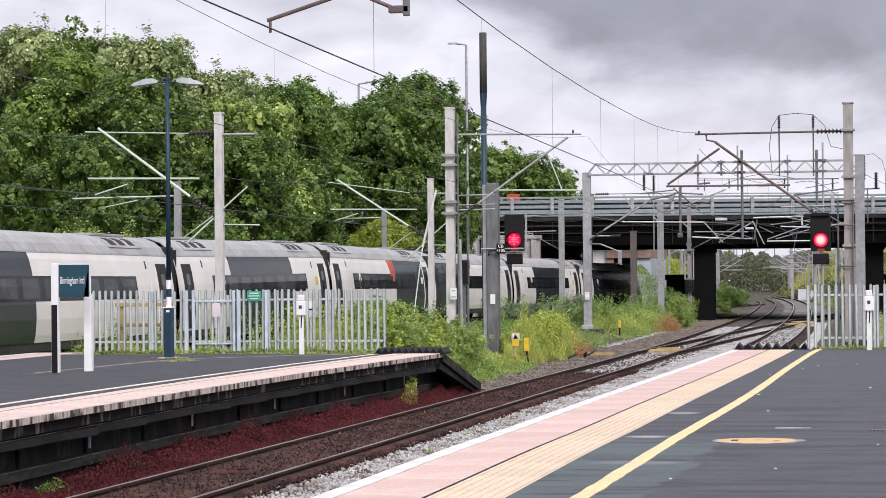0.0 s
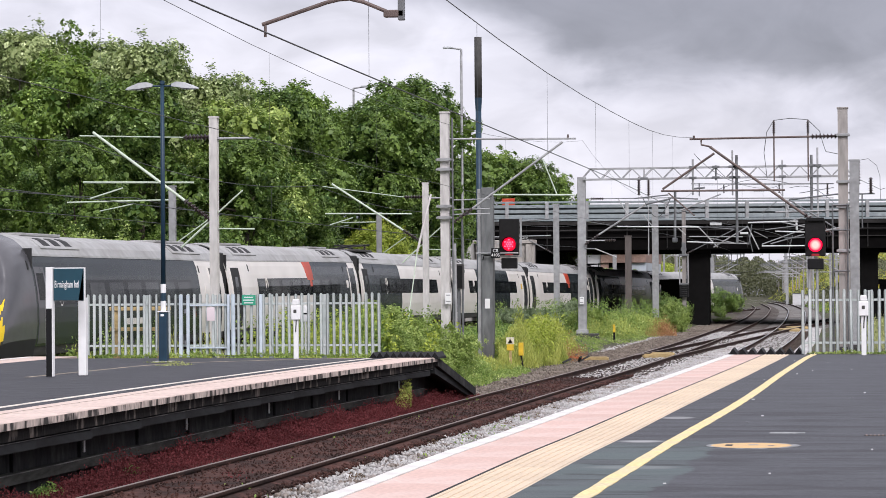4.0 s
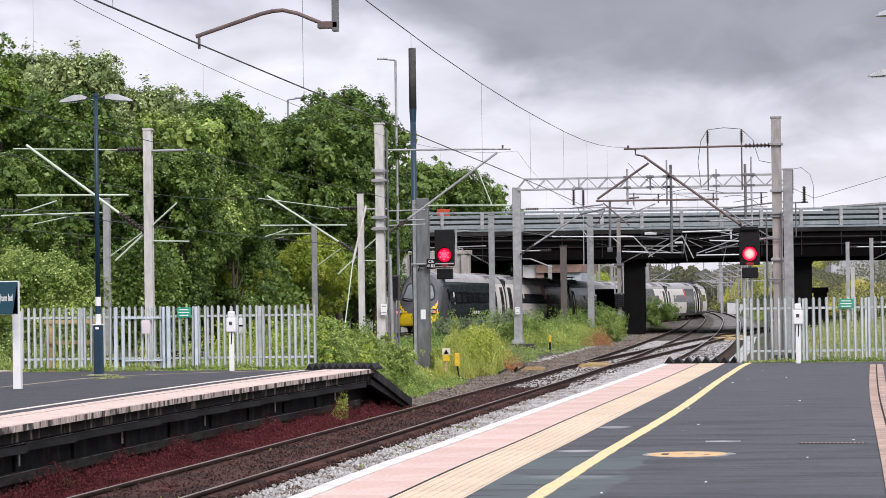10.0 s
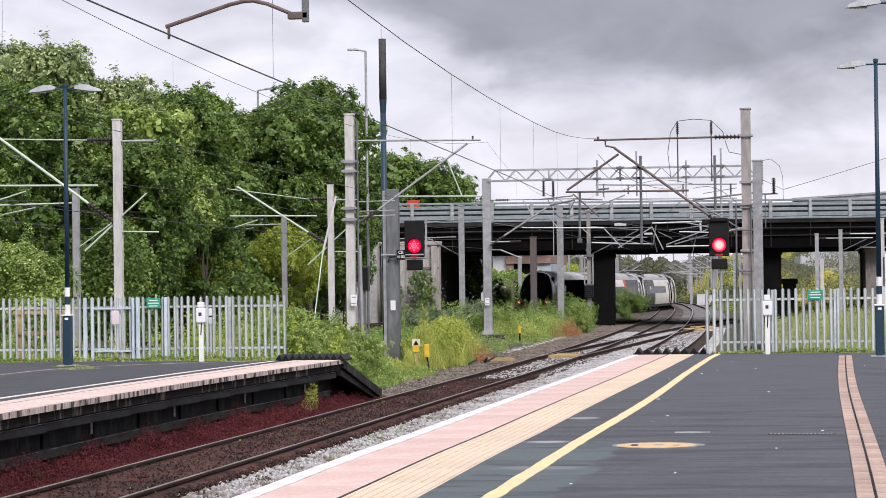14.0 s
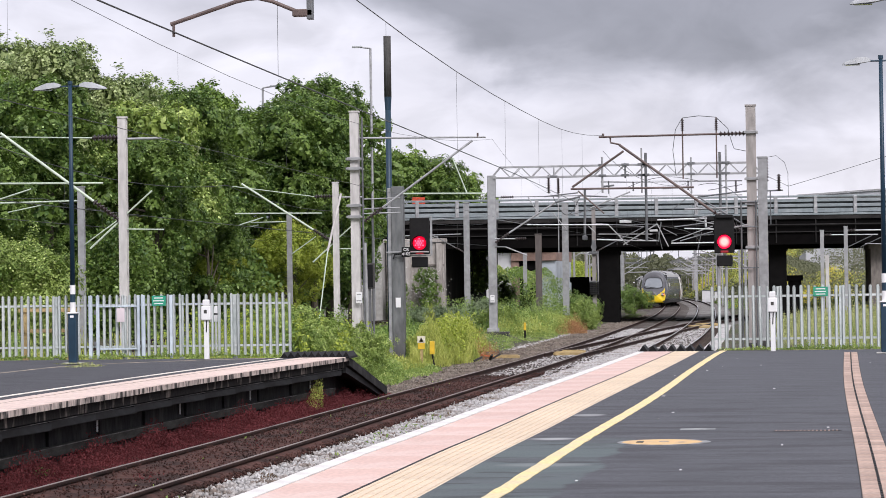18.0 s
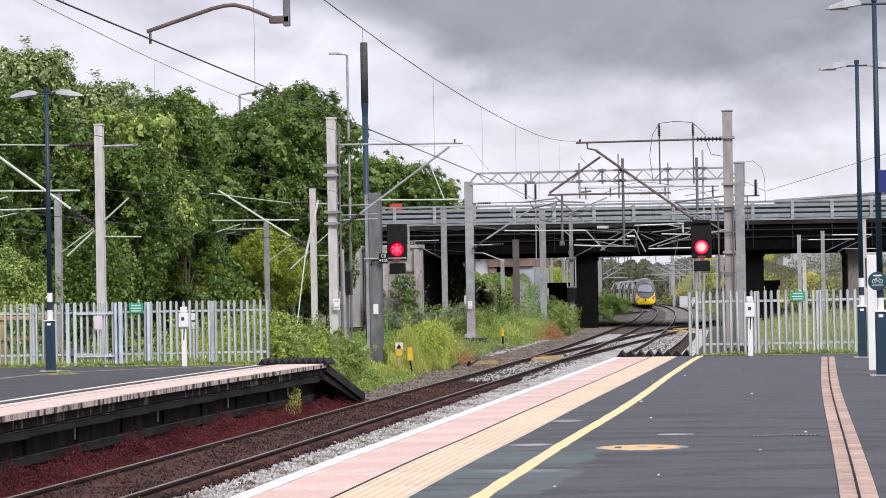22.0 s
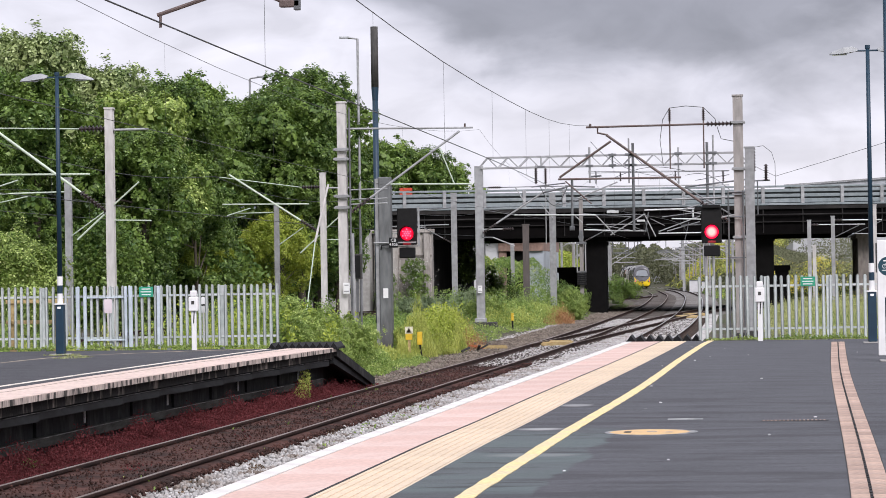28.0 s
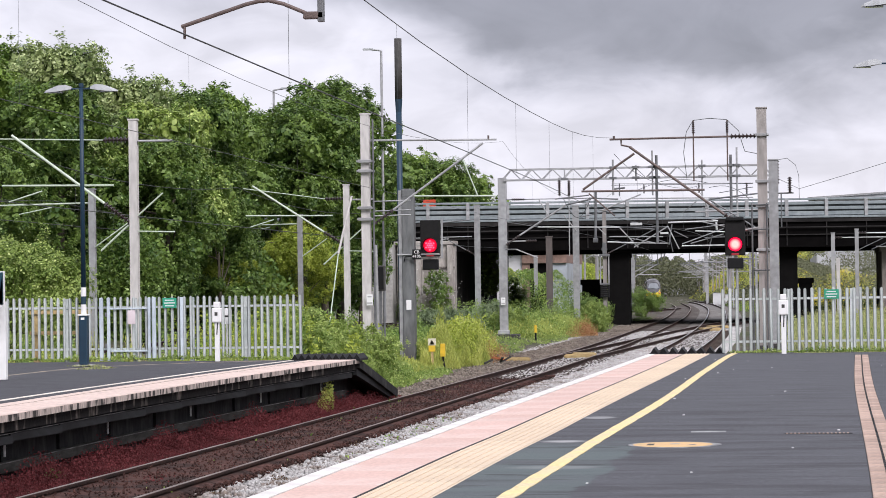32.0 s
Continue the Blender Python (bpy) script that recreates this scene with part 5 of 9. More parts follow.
def build_overhead():
    # tall column by the right-hand fence, with its long arm
    m = h_mast("overhead_mast", "tall grey steel mast behind the platform fence", -0.42, 88, -0.6, 7.65, 0.34, 0.34, GALV_MAST)
    clamp(m, 7.35), clamp(m, 5.75), clamp(m, 4.9), clamp(m, 3.4)
    t = thing("cantilever", "brown steel cantilever with ribbed insulators and cable loops", "cantilever", "cantilevers")
    part("top_tie", nr((-1.45, 88, 6.72), (-5.65, 88, 6.70), 0.035), RUST_TUBE, t)
    part("top_insulator", insulator(bmesh.new(), (-1.5, 88, 6.72), (-0.6, 88, 6.72), 0.1, 7), INSULATOR, t, "ribbed brown insulator")
    part("raking_tube", nr((-1.75, 88, 4.05), (-4.95, 88, 6.42), 0.045), RUST_TUBE, t)
    part("raking_insulator", insulator(bmesh.new(), (-1.75, 88, 4.05), (-0.75, 88, 3.35), 0.1, 8), INSULATOR, t)
    part("raking_tube", nr((-4.8, 88, 6.2), (-6.6, 88, 4.98), 0.04), RUST_TUBE, t)
    part("registration_tube", nr((-6.65, 88, 4.92), (-2.4, 88, 4.90), 0.035), RUST_TUBE, t)
    part("tip_hook", chain(bmesh.new(), [(-5.25, 88, 6.68), (-5.25, 88, 6.5), (-4.9, 88, 6.42)], 0.035), RUST_TUBE, t)
    part("tip_clip", nr((-5.5, 88, 6.7), (-5.5, 88, 6.82), 0.04), RUST_TUBE, t)
    part("steady_arm", nr((-6.4, 88, 4.85), (-5.5, 88, 4.05), 0.025), RUST_TUBE, t)
    for x in (-2.76, -1.6):
        part("jumper_rod", nr((x, 88, 5.2), (x, 88, 7.3), 0.025), RUST_TUBE, t)
        part("jumper_insulator", insulator(bmesh.new(), (x, 88, 6.85), (x, 88, 7.25), 0.07, 6), INSULATOR, t)
    loop = [(-3.0, 88, 5.3), (-3.1, 88, 6.2), (-3.0, 88, 6.9), (-2.76, 88, 7.3), (-2.2, 88, 7.36), (-1.6, 88, 7.3), (-1.2, 88, 6.9), (-1.1, 88, 6.5), (-1.0, 88, 6.2), (-0.55, 88, 6.1)]
    part("jumper_cable", chain(bmesh.new(), loop, 0.012, 5), WIRE, t)
    # column in the weeds beside the island platform's ramp
    m = h_mast("overhead_mast", "pale grey steel mast rising from weeds", -12.6, 78, -0.6, 7.05, 0.27, 0.27, CONCRETE_POST)
    clamp(m, 6.2), clamp(m, 5.9), clamp(m, 4.75), clamp(m, 4.4)
    part("conduit", nr((0.25, -0.1, 0.3), (0.25, -0.1, 7.5), 0.03), GALV_DARK, m)
    part("weight_tube", nr((0.34, -0.1, 0.6), (0.30, -0.1, 3.6), 0.05), GALV, m)
    t = thing("cantilever", "pale cantilever with a long raking tube", "cantilever", "cantilevers")
    part("top_tie", nr((-12.45, 78, 6.25), (-8.5, 78, 6.2), 0.03), GALV, t)
    part("raking_tube", nr((-11.75, 78, 4.08), (-8.92, 78, 6.1), 0.035), GALV, t)
    part("raking_insulator", insulator(bmesh.new(), (-12.35, 78, 3.66), (-11.75, 78, 4.08), 0.08, 6), INSULATOR, t, "ribbed brown insulator")
    part("registration_tube", nr((-11.1, 78, 4.5), (-8.55, 78, 4.46), 0.025), TUBE_GREEN, t)
    part("hanger", nr((-9.55, 78, 5.6), (-9.1, 78, 4.46), 0.02), TUBE_GREEN, t)
    part("tip_clip", nr((-8.75, 78, 6.2), (-8.75, 78, 6.33), 0.03), RUST_TUBE, t)
    for z in (3.9, 4.05, 4.35):
        part("side_bar", nr((-12.4, 78, z), (-11.2, 78, z + 0.02), 0.02), GALV, t)
    t = thing("stay_wire", "pale tensioned stay running down into the weeds", "stay wire")
    part("stay_rod", nr((-12.72, 76, 4.45), (-12.98, 75, 2.7), 0.035), CONCRETE_POST, t)
    part("stay_rod", nr((-12.98, 75, 2.7), (-13.25, 74, -0.5), 0.018), TUBE_GREEN, t)
    # masts along the far track, each with its arm over the rails
    for x, y, z, tipx, tipz, lowz in ((-17.8, 105, 6.0, -21.8, 6.05, 3.6), (-18.45, 72, 6.62, -22.1, 6.27, 3.75)):
        m = h_mast("overhead_mast", "pale grey mast beside the far track", x, y, -0.6, z, 0.24, 0.22, CONCRETE_POST)
        t = thing("cantilever", "pale green raking cantilever over the far track", "cantilever", "cantilevers")
        a, b = Vector((x - 0.1, y, lowz - 0.1)), Vector((tipx, y, tipz))
        part("raking_tube", nr(a.lerp(b, 0.22), b, 0.04), TUBE_GREEN, t)
        part("raking_insulator", insulator(bmesh.new(), a, a.lerp(b, 0.22), 0.11, 8), INSULATOR, t, "ribbed brown insulator")
        part("top_tie", nr((x - 0.9, y, z - 0.55), (tipx - 0.4, y, tipz - 0.1), 0.018), TUBE_GREEN, t)
        part("top_insulator", insulator(bmesh.new(), (x - 0.1, y, z - 0.55), (x - 0.9, y, z - 0.55), 0.1, 7), INSULATOR, t)
        part("lower_strut", nr((x - 0.1, y, lowz - 0.1), (x - 1.0, y, lowz - 0.9), 0.03), TUBE_GREEN, t)
        part("registration_tube", nr((x - 0.6, y, 4.75), (tipx - 0.3, y, 4.8), 0.028), TUBE_GREEN, t)
        part("steady_arm", nr((tipx + 0.9, y, 4.62), (tipx - 0.1, y, 4.32), 0.022), TUBE_GREEN, t)
        part("right_arm", nr((x, y, z - 0.6), (x + 1.15, y, z - 0.6), 0.035), GALV, t)
        part("right_strut", nr((x + 0.1, y, lowz + 0.1), (x + 0.85, y, lowz + 0.75), 0.025), TUBE_GREEN, t)
        part("right_bar", nr((x + 0.1, y, lowz - 0.35), (x + 1.2, y, lowz - 0.38), 0.02), TUBE_GREEN, t)
    for x, y, z in ((-26.0, 95, 5.6), (-24.5, 130, 5.55)):
        m = h_mast("overhead_mast", "slender grey mast behind the far track", x, y, -0.5, z, 0.24, 0.24, GALV)
        t = thing("cantilever", "pale green arm reaching over a further track", "cantilever", "cantilevers")
        part("top_arm", nr((x, y, 5.1), (x - 4.2, y, 5.05), 0.03), TUBE_GREEN, t)
        part("steady_arm", nr((x - 1.6, y, 4.95), (x - 2.9, y, 4.7), 0.022), TUBE_GREEN, t)
        part("lower_strut", nr((x + 0.1, y, 3.4), (x + 1.4, y, 4.3), 0.025), TUBE_GREEN, t)
    # portal across the tracks before the bridge
    p = thing("overhead_portal", "grey steel lattice portal across the tracks", "gantry")
    yq = 118
    for x in (-12.62, -0.1):
        part("leg", nb(x - 0.19, x + 0.19, yq - 0.17, yq + 0.17, -0.9, 6.75 if x < -5 else 6.5, bevel=0.02), GALV if x < -5 else GALV_MAST, p, "grey steel leg")
        part("leg_base", nb(x - 0.3, x + 0.3, yq - 0.3, yq + 0.3, -1.1, -0.75, bevel=0.03), T_FRAME, p)
    for dy in (-0.25, 0.25):
        part("top_chord", bar(bmesh.new(), (-12.2, yq + dy, 7.12), (-0.6, yq + dy, 7.12), 0.07, 0.07), GALV, p)
        part("bottom_chord", bar(bmesh.new(), (-12.5, yq + dy, 6.63), (-0.1, yq + dy, 6.63), 0.07, 0.07), GALV, p)
        n = 24
        for k in range(n):
            xa, xb = -12.2 + 11.6 * k / n, -12.2 + 11.6 * (k + 1) / n
            za, zb = (6.63, 7.12) if k % 2 else (7.12, 6.63)
            part("lacing", bar(bmesh.new(), (xa, yq + dy, za), (xb, yq + dy, zb), 0.035, 0.035), GALV, p)
    for xa, xb in ((-12.2, -12.62), (-0.6, -0.1)):
        part("end_strut", bar(bmesh.new(), (xa, yq, 7.12), (xb, yq, 6.63), 0.08, 0.08), GALV, p)
    for x, za, zb, r, m in ((-7.42, 5.84, 7.49, 0.05, GALV), (-5.6, 5.8, 7.87, 0.04, GALV), (-5.41, 3.58, 7.65, 0.065, GALV_DARK), (-3.32, 5.73, 7.4, 0.04, GALV), (-2.0, 4.51, 7.61, 0.065, GALV_DARK), (-1.72, 4.69, 7.94, 0.045, GALV), (-9.67, 6.62, 7.12, 0.035, GALV), (-6.36, 6.5, 7.2, 0.04, GALV_DARK)):
        tube = part("drop_tube", nr((x, yq - 0.3, za), (x, yq - 0.3, zb), r, seg=10), m, p, "grey drop tube on the portal")
        for z in (6.63, 7.12):
            if za < z < zb:
                part("clamp", nb(x - 0.17, x + 0.17, yq - 0.42, yq - 0.2, z - 0.055, z + 0.055, bevel=0.012), GALV_DARK, tube)
    for xa, za, xb, zb, r in ((-6.0, 5.9, -6.0, 6.32, 0.06), (-3.47, 5.88, -3.47, 6.32, 0.06), (-1.28, 5.7, -1.28, 6.3, 0.07), (-4.64, 6.0, -3.91, 6.02, 0.075)):
        part("insulator", insulator(bmesh.new(), (xa, yq - 0.3, za), (xb, yq - 0.3, zb), r), INSULATOR, p)
    part("cross_wire", nr((-7.5, yq - 0.3, 6.30), (-1.0, yq - 0.3, 6.26), 0.014, seg=5), WIRE, p, "thin wire between the hangers")
    part("cross_tube", nr((-6.55, yq - 0.3, 5.66), (-1.0, yq - 0.3, 5.62), 0.022), GALV, p)
    # other masts about the bridge
    for x, y, z, w, lab, mm in ((-16.4, 140, 6.2, 0.3, "grey mast before the bridge", GALV), (-11.7, 150, 6.4, 0.36, "grey mast before the bridge pier", GALV), (-10.15, 152, 6.2, 0.22, "grey lattice mast in front of the pier", GALV_MAST), (-13.3, 150, 4.6, 0.36, "brown weathered post among weeds", POST_BROWN), (-0.05, 95, 6.2, 0.34, "grey column beside the tall mast", GALV), (3.09, 140, 4.34, 0.2, "grey mast before the bridge behind the fence", GALV), (4.37, 140, 4.53, 0.2, "grey mast before the bridge behind the fence", GALV), (3.47, 145, 3.0, 0.2, "pale mast in the open span", CONCRETE_POST), (6.13, 130, 4.86, 0.22, "pale mast behind the platform lamps", CONCRETE_POST)):
        h_mast("overhead_mast", lab, x, y, -0.7, z, w, w, mm)
    for k, (x, y) in enumerate(((-13.2, 235), (-14.6, 260), (-16.8, 300), (-8.9, 330), (-6.8, 360), (-3.0, 300), (-19.4, 340), (-21.8, 380), (-11.0, 400), (-6.0, 420), (-2.0, 260), (-1.2, 215))):
        h_mast("overhead_mast", "distant grey overhead line mast", x, y, -0.9, 6.0 + (k % 3) * 0.5, 0.24, 0.24, GALV)
        far = thing("cross_span", "distant grey overhead cross beam", "gantry", "far gantries")
        part("beam", bar(bmesh.new(), (x - 3.5, y, 5.2 + (k % 4) * 0.4), (x + 5.5, y, 5.2 + (k % 4) * 0.4), 0.1, 0.1), GALV_DARK, far)
        for u in (-2.2, 0.4, 3.0):
            part("hanger", nr((x + u, y, 4.2), (x + u, y, 5.3 + (k % 4) * 0.4), 0.05), GALV_DARK, far)
    # near registration arm hung from a support above the platform
    t = thing("drop_arm", "brown registration arm hanging over the near track", "cantilever", "cantilevers")
    tube = [(-5.66, 24.0, 4.17), (-5.02, 24.0, 4.37), (-4.90, 24.0, 4.395), (-4.80, 24.0, 4.40), (-4.66, 24.0, 4.365), (-4.44, 24.0, 4.27)]
    part("arm", chain(bmesh.new(), tube, 0.02, 10), RUST_TUBE, t)
    part("clamp", nb(-4.46, -4.26, 23.96, 24.04, 4.21, 4.28, bevel=0.01), RUST_TUBE, t)
    part("drop_tube", nb(-4.32, -4.26, 23.96, 24.04, 4.18, 7.2, bevel=0.008), GALV_DARK, t)
    part("wire_clip", nr((-5.63, 24.0, 4.05), (-5.63, 24.0, 4.17), 0.014), RUST_TUBE, t)
    way_b = Way((-60, -5.2), (6, -5.55), (24, -5.62), (56, -5.5), (88, -5.5), (118, -3.6), (158, -3.9))
    wire_pair("contact and catenary wires over the near track", way_b, (-60, 4, 88), 4.09, 6.75, 1.23, 0.008)
    wire_pair("wires over the near track towards the bridge", way_b, (88, 118, 158), 4.0, 6.2, 0.5, 0.01)
    way_a = Way((0, -8.3), (78, -8.3), (118, -7.3), (158, -7.5))
    wire_pair("contact and catenary wires over the single track", way_a, (10.7, 78, 118, 158), 3.74, 6.13, 1.17, 0.0045)
    way_t = Way((20, -22.3), (95, -22.5), (130, -22.0), (150, -21.0), (175, -18.4))
    wire_pair("wires over the far track", way_t, (24, 72, 105, 140, 175), 4.35, 6.0, 0.5, 0.014)
    wire_pair("wires over a further track among the trees", Way((20, -27.5), (175, -27.5)), (60, 95, 130, 165), 4.3, 5.2, 0.3, 0.014)
    t = thing("feeder_wire", "grey feeder wire rising across the sky", "overhead wire", "overhead lines")
    part("wire", span_wire(bmesh.new(), [(-0.1, 118, 6.6), (1.12, 118, 5.99), (11.24, 118, 9.05)], 0.011, 0.0006), WIRE, t)


def build_signals():
    # column with its signal and plate
    t = thing("signal_column", "thick dark grey steel column beside the signal", "signal post", at=pose(-12.32, 85, -0.8))
    part("column", nb(-0.17, 0.24, -0.2, 0.2, 0, 5.8, bevel=0.02), POST_DARK, t)
    part("flange", nb(-0.30, -0.175, -0.14, 0.14, 0, 5.75, bevel=0.01), GALV, t, "paler steel channel on the column")
    part("notice", nb(-0.05, 0.12, -0.215, -0.205, 1.72, 2.05), WHITE, t, "small white notice")
    part("bracket", nr((-0.35, -0.23, 3.58), (1.1, -0.23, 3.58), 0.025), GALV, t)
    plate_part = part("number_plate", nb(0.20, 0.50, -0.40, -0.385, 3.41, 3.75, bevel=0.004), BLACK, t, "black signal number plate with white characters")
    part("plate_arm", chain(bmesh.new(), [(-0.1, -0.24, 3.36), (-0.06, -0.3, 3.5), (0.24, -0.375, 3.52)], 0.022), BLACK, t)
    lettering("lettering", "CB\n4105", 0.145, WHITE, plate_part, pose(0.35, -0.402, 3.585, rx=90))
    for x, z, lamp in ((-11.56, 3.08, 1), (-1.36, 2.98, 1)):
        s = thing("railway_signal", "black signal head showing a bright red light", "railway signal", "red signals", at=pose(x, 85.0 if x < -5 else 86.5, z))
        part("backboard", nb(-0.34, 0.34, 0.0, 0.08, -0.38, 0.86, bevel=0.03), SIGNAL_BLACK, s)
        part("lower_box", nb(-0.27, 0.27, -0.02, 0.14, -0.82, -0.46, bevel=0.03), BLACK, s)
        hood = bmesh.new()
        arc = [(math.cos(math.radians(a)), math.sin(math.radians(a))) for a in range(-20, 201, 10)]
        rows = [[hood.verts.new((r * c, y, r * q)) for c, q in arc] for r, y in ((0.27, 0.0), (0.27, -0.24), (0.255, -0.24), (0.255, 0.0))]
        for p, q in zip(rows, rows[1:]):
            for i in range(len(arc) - 1):
                hood.faces.new((p[i], p[i + 1], q[i + 1], q[i]))
        bmesh.ops.recalc_face_normals(hood, faces=hood.faces)
        part("hood", hood, SIGNAL_BLACK, s, "curved black hood over the lens")
        dome = bmesh.new()
        bmesh.ops.create_uvsphere(dome, u_segments=24, v_segments=12, radius=1.0, matrix=Matrix.Diagonal((0.235, 0.10, 0.235, 1)))
        part("lens", dome, RED_SOFT if x < -5 else RED_LIGHT, s, "glowing red signal lens", smooth=True)
        if x < -5:
            for k in range(13):
                a, r = k * 1.047, 0.0 if k == 12 else 0.075 if k < 6 else 0.15
                part("light_cell", disc(bmesh.new(), (r * math.cos(a + (k > 5) * 0.5), -0.1, r * math.sin(a + (k > 5) * 0.5)), 0.026, 0.02, seg=10), RED_MID, s, "single bright cell of the lens")
        # glowing bar added for the red reflection at the board's lower edge
        part("red_reflection", nb(-0.13, 0.13, -0.04, -0.02, -0.37, -0.30, bevel=0.008), RED_DIM, s, "dim red bar for the light's reflection")
        if x > -5:
            for u in (-0.22, 0.05):
                part("post", nr((u, 0.1, -3.6), (u, 0.1, -0.4), 0.045), GALV, s, "grey signal post")
            part("top_hood", nb(-0.3, 0.3, -0.1, 0.1, 0.8, 0.92, bevel=0.02), BLACK, s)
        else:
            part("bracket", nb(-0.6, 0.36, 0.09, 0.14, -0.44, -0.40), GALV, s)
            part("bracket_post", nb(0.36, 0.42, 0.05, 0.12, -0.42, 0.9), GALV, s)
    # slim navy column with a thick top, and its street lamps on the bridge
    t = thing("antenna_post", "slim navy post with a thick cylindrical top", "post", at=pose(-14.05, 95, -0.7))
    part("pole", nr((0, 0, 0), (0, 0, 9.0), 0.11, seg=14), NAVY, t, smooth=True)
    part("neck", nr((0, 0, 9.0), (0, 0, 9.5), 0.11, 0.14, seg=14), NAVY, t)
    part("thick_top", nr((0, 0, 9.5), (0, 0, 11.8), 0.14, seg=14), T_FRAME, t, "thick dark cylinder", smooth=True)
    for x, y, z, s in ((-23.2, 150, 15.9, -1), (-32.75, 165, 14.9, 1)):
        t = thing("street_lamp", "tall slim grey street lamp on the road", "street lamp", "street lamps", at=pose(x, y, 0))
        part("pole", nr((0, 0, -1), (0, 0, z), 0.1, 0.07), GALV, t)
        part("arm", nr((0, 0, z), (s * 0.9, 0, z + 0.12), 0.05), GALV, t)
        part("lantern", nb(min(s * 0.5, s * 1.1), max(s * 0.5, s * 1.1), -0.12, 0.12, z + 0.05, z + 0.17, bevel=0.03), LAMP_HEAD, t)


lamp_post(pose(-15.3, 55.1, 0), 6.22)
lamp_post(pose(2.58, 56.4, 0), 6.45)
lamp_post(pose(2.38, 45.0, 0), 6.55)
name_sign()
help_box(pose(-12.85, 57.7, 0))
help_box(pose(0.15, 59.2, 0))
plate("green_sign", "green safety sign on the palisade fence", pose(-14.42, 59.55, 1.36), 0.34, 0.24, SIGN_GREEN, None, 3)
plate("green_sign", "green safety sign on the palisade fence", pose(1.27, 60.05, 1.36), 0.34, 0.22, SIGN_GREEN, None, 3)
plate("faded_notice", "sun-bleached white notice on the gate", pose(-15.33, 59.44, 1.03), 0.19, 0.33, SIGN_PINK, None, 0)
t = plate("white_notice", "small white notice on a thin post behind the fence", pose(-13.18, 60.2, 1.02), 0.26, 0.38, WHITE, None, 1, BLACK)
part("post", nr((0.0, 0.03, -1.02), (0.0, 0.03, 0.2), 0.025), WHITE, t)
build_overhead()
build_signals()


# ---- trees, bushes and weeds ----
def crown_points(rng, lumps, n):
    """Leaves in tufts on the skin of overlapping lumps, with loose sprays beyond it."""
    cs, ns = [], []
    weights = np.array([l[3] * l[3] for l in lumps])
    weights = weights / weights.sum()
    for (x, y, z, r), w in zip(lumps, weights):
        k = int(n * w)
        tufts = max(10, k // 52)
        d = rng.normal(size=(tufts, 3))
        d[:, 2] += 0.25
        d /= np.linalg.norm(d, axis=1)[:, None]
        rad = r * (0.72 + 0.31 * rng.random(tufts) + 0.42 * (rng.random(tufts) < 0.12) * rng.random(tufts))
        tc = d * rad[:, None]
        own = rng.integers(0, tufts, k)
        p = rng.normal(size=(k, 3)) * r * (0.07 + 0.09 * rng.random(tufts))[own][:, None]
        p[:, 2] *= 1.25
        p -= d[own] * ((p * d[own]).sum(1) * 0.45)[:, None]
        p += tc[own]
        cs.append(p + np.array([x, y, z]))
        ns.append(d[own] * 0.8 + rng.normal(size=(k, 3)) * 0.38 + np.array([0, 0, 0.45]))
    return np.concatenate(cs), np.concatenate(ns)


def grow(name, label, category, seed, height, radius, n, leaf_mat, size=0.17, base=0.15, lumps=16, group="", trunk=True):
    rng = np.random.default_rng(seed)
    t = thing(name, label, category, group)
    ls = []
    for _ in range(lumps):
        z = height * (base + (0.95 - base) * rng.random() ** (0.66 if lumps > 30 else 0.8))
        spread = radius * math.sin(math.pi * min(1.0, max(0.12, (z / height - base * 0.6) / (1.02 - base * 0.6)))) ** 0.6
        a = rng.random() * 6.283
        q = spread * (0.3 + (0.62 if lumps > 30 else 0.48) * rng.random())
        ls.append((q * math.cos(a), q * math.sin(a), z, radius * (0.24 + 0.2 * rng.random()) * (0.72 if lumps > 30 else 1.0)))
    ls.append((0, 0, height * 0.86, radius * 0.36))
    c, nrm = crown_points(rng, ls, n)
    c[:, 2] = np.maximum(c[:, 2], 0.15)
    cards("crown", c, nrm, size * (0.7 + 0.6 * rng.random(len(c))), leaf_mat, t, seed=seed)
    k = n // 7
    own = rng.integers(0, len(ls), k)
    mid = np.array([l[:3] for l in ls])[own]
    d = rng.normal(size=(k, 3))
    d /= np.linalg.norm(d, axis=1)[:, None]
    inner = mid + d * (np.array([l[3] for l in ls])[own] * (0.45 + 0.3 * rng.random(k)))[:, None]
    inner[:, 2] = np.maximum(inner[:, 2], 0.15)
    cards("inner_leaves", inner, d + rng.normal(size=(k, 3)) * 0.5, size * (2.1 if size > 0.1 else 1.2) * (0.7 + 0.6 * rng.random(k)), leaf_mat, t, seed=seed + 100)
    if trunk:
        bm = bmesh.new()
        chain_pts = [(0, 0, -0.3), (0.1, 0.05, height * 0.25), (-0.05, 0.1, height * 0.55), (0.05, 0, height * 0.85)]
        rs = (0.02 * height, 0.015 * height, 0.009 * height, 0.004 * height)
        for a, b, r0, r1 in zip(chain_pts, chain_pts[1:], rs, rs[1:]):
            rod(bm, a, b, r0, r1, seg=8)
        part("trunk", bm, BARK, t, "rough brown trunk")
        for k in range(7):
            l = ls[k * 2 % len(ls)]
            s = Vector((0, 0, height * (0.2 + 0.07 * k)))
            part("limb", nr(s, Vector(l[:3]), 0.007 * height, 0.002 * height, seg=6), BARK, t)
    return t


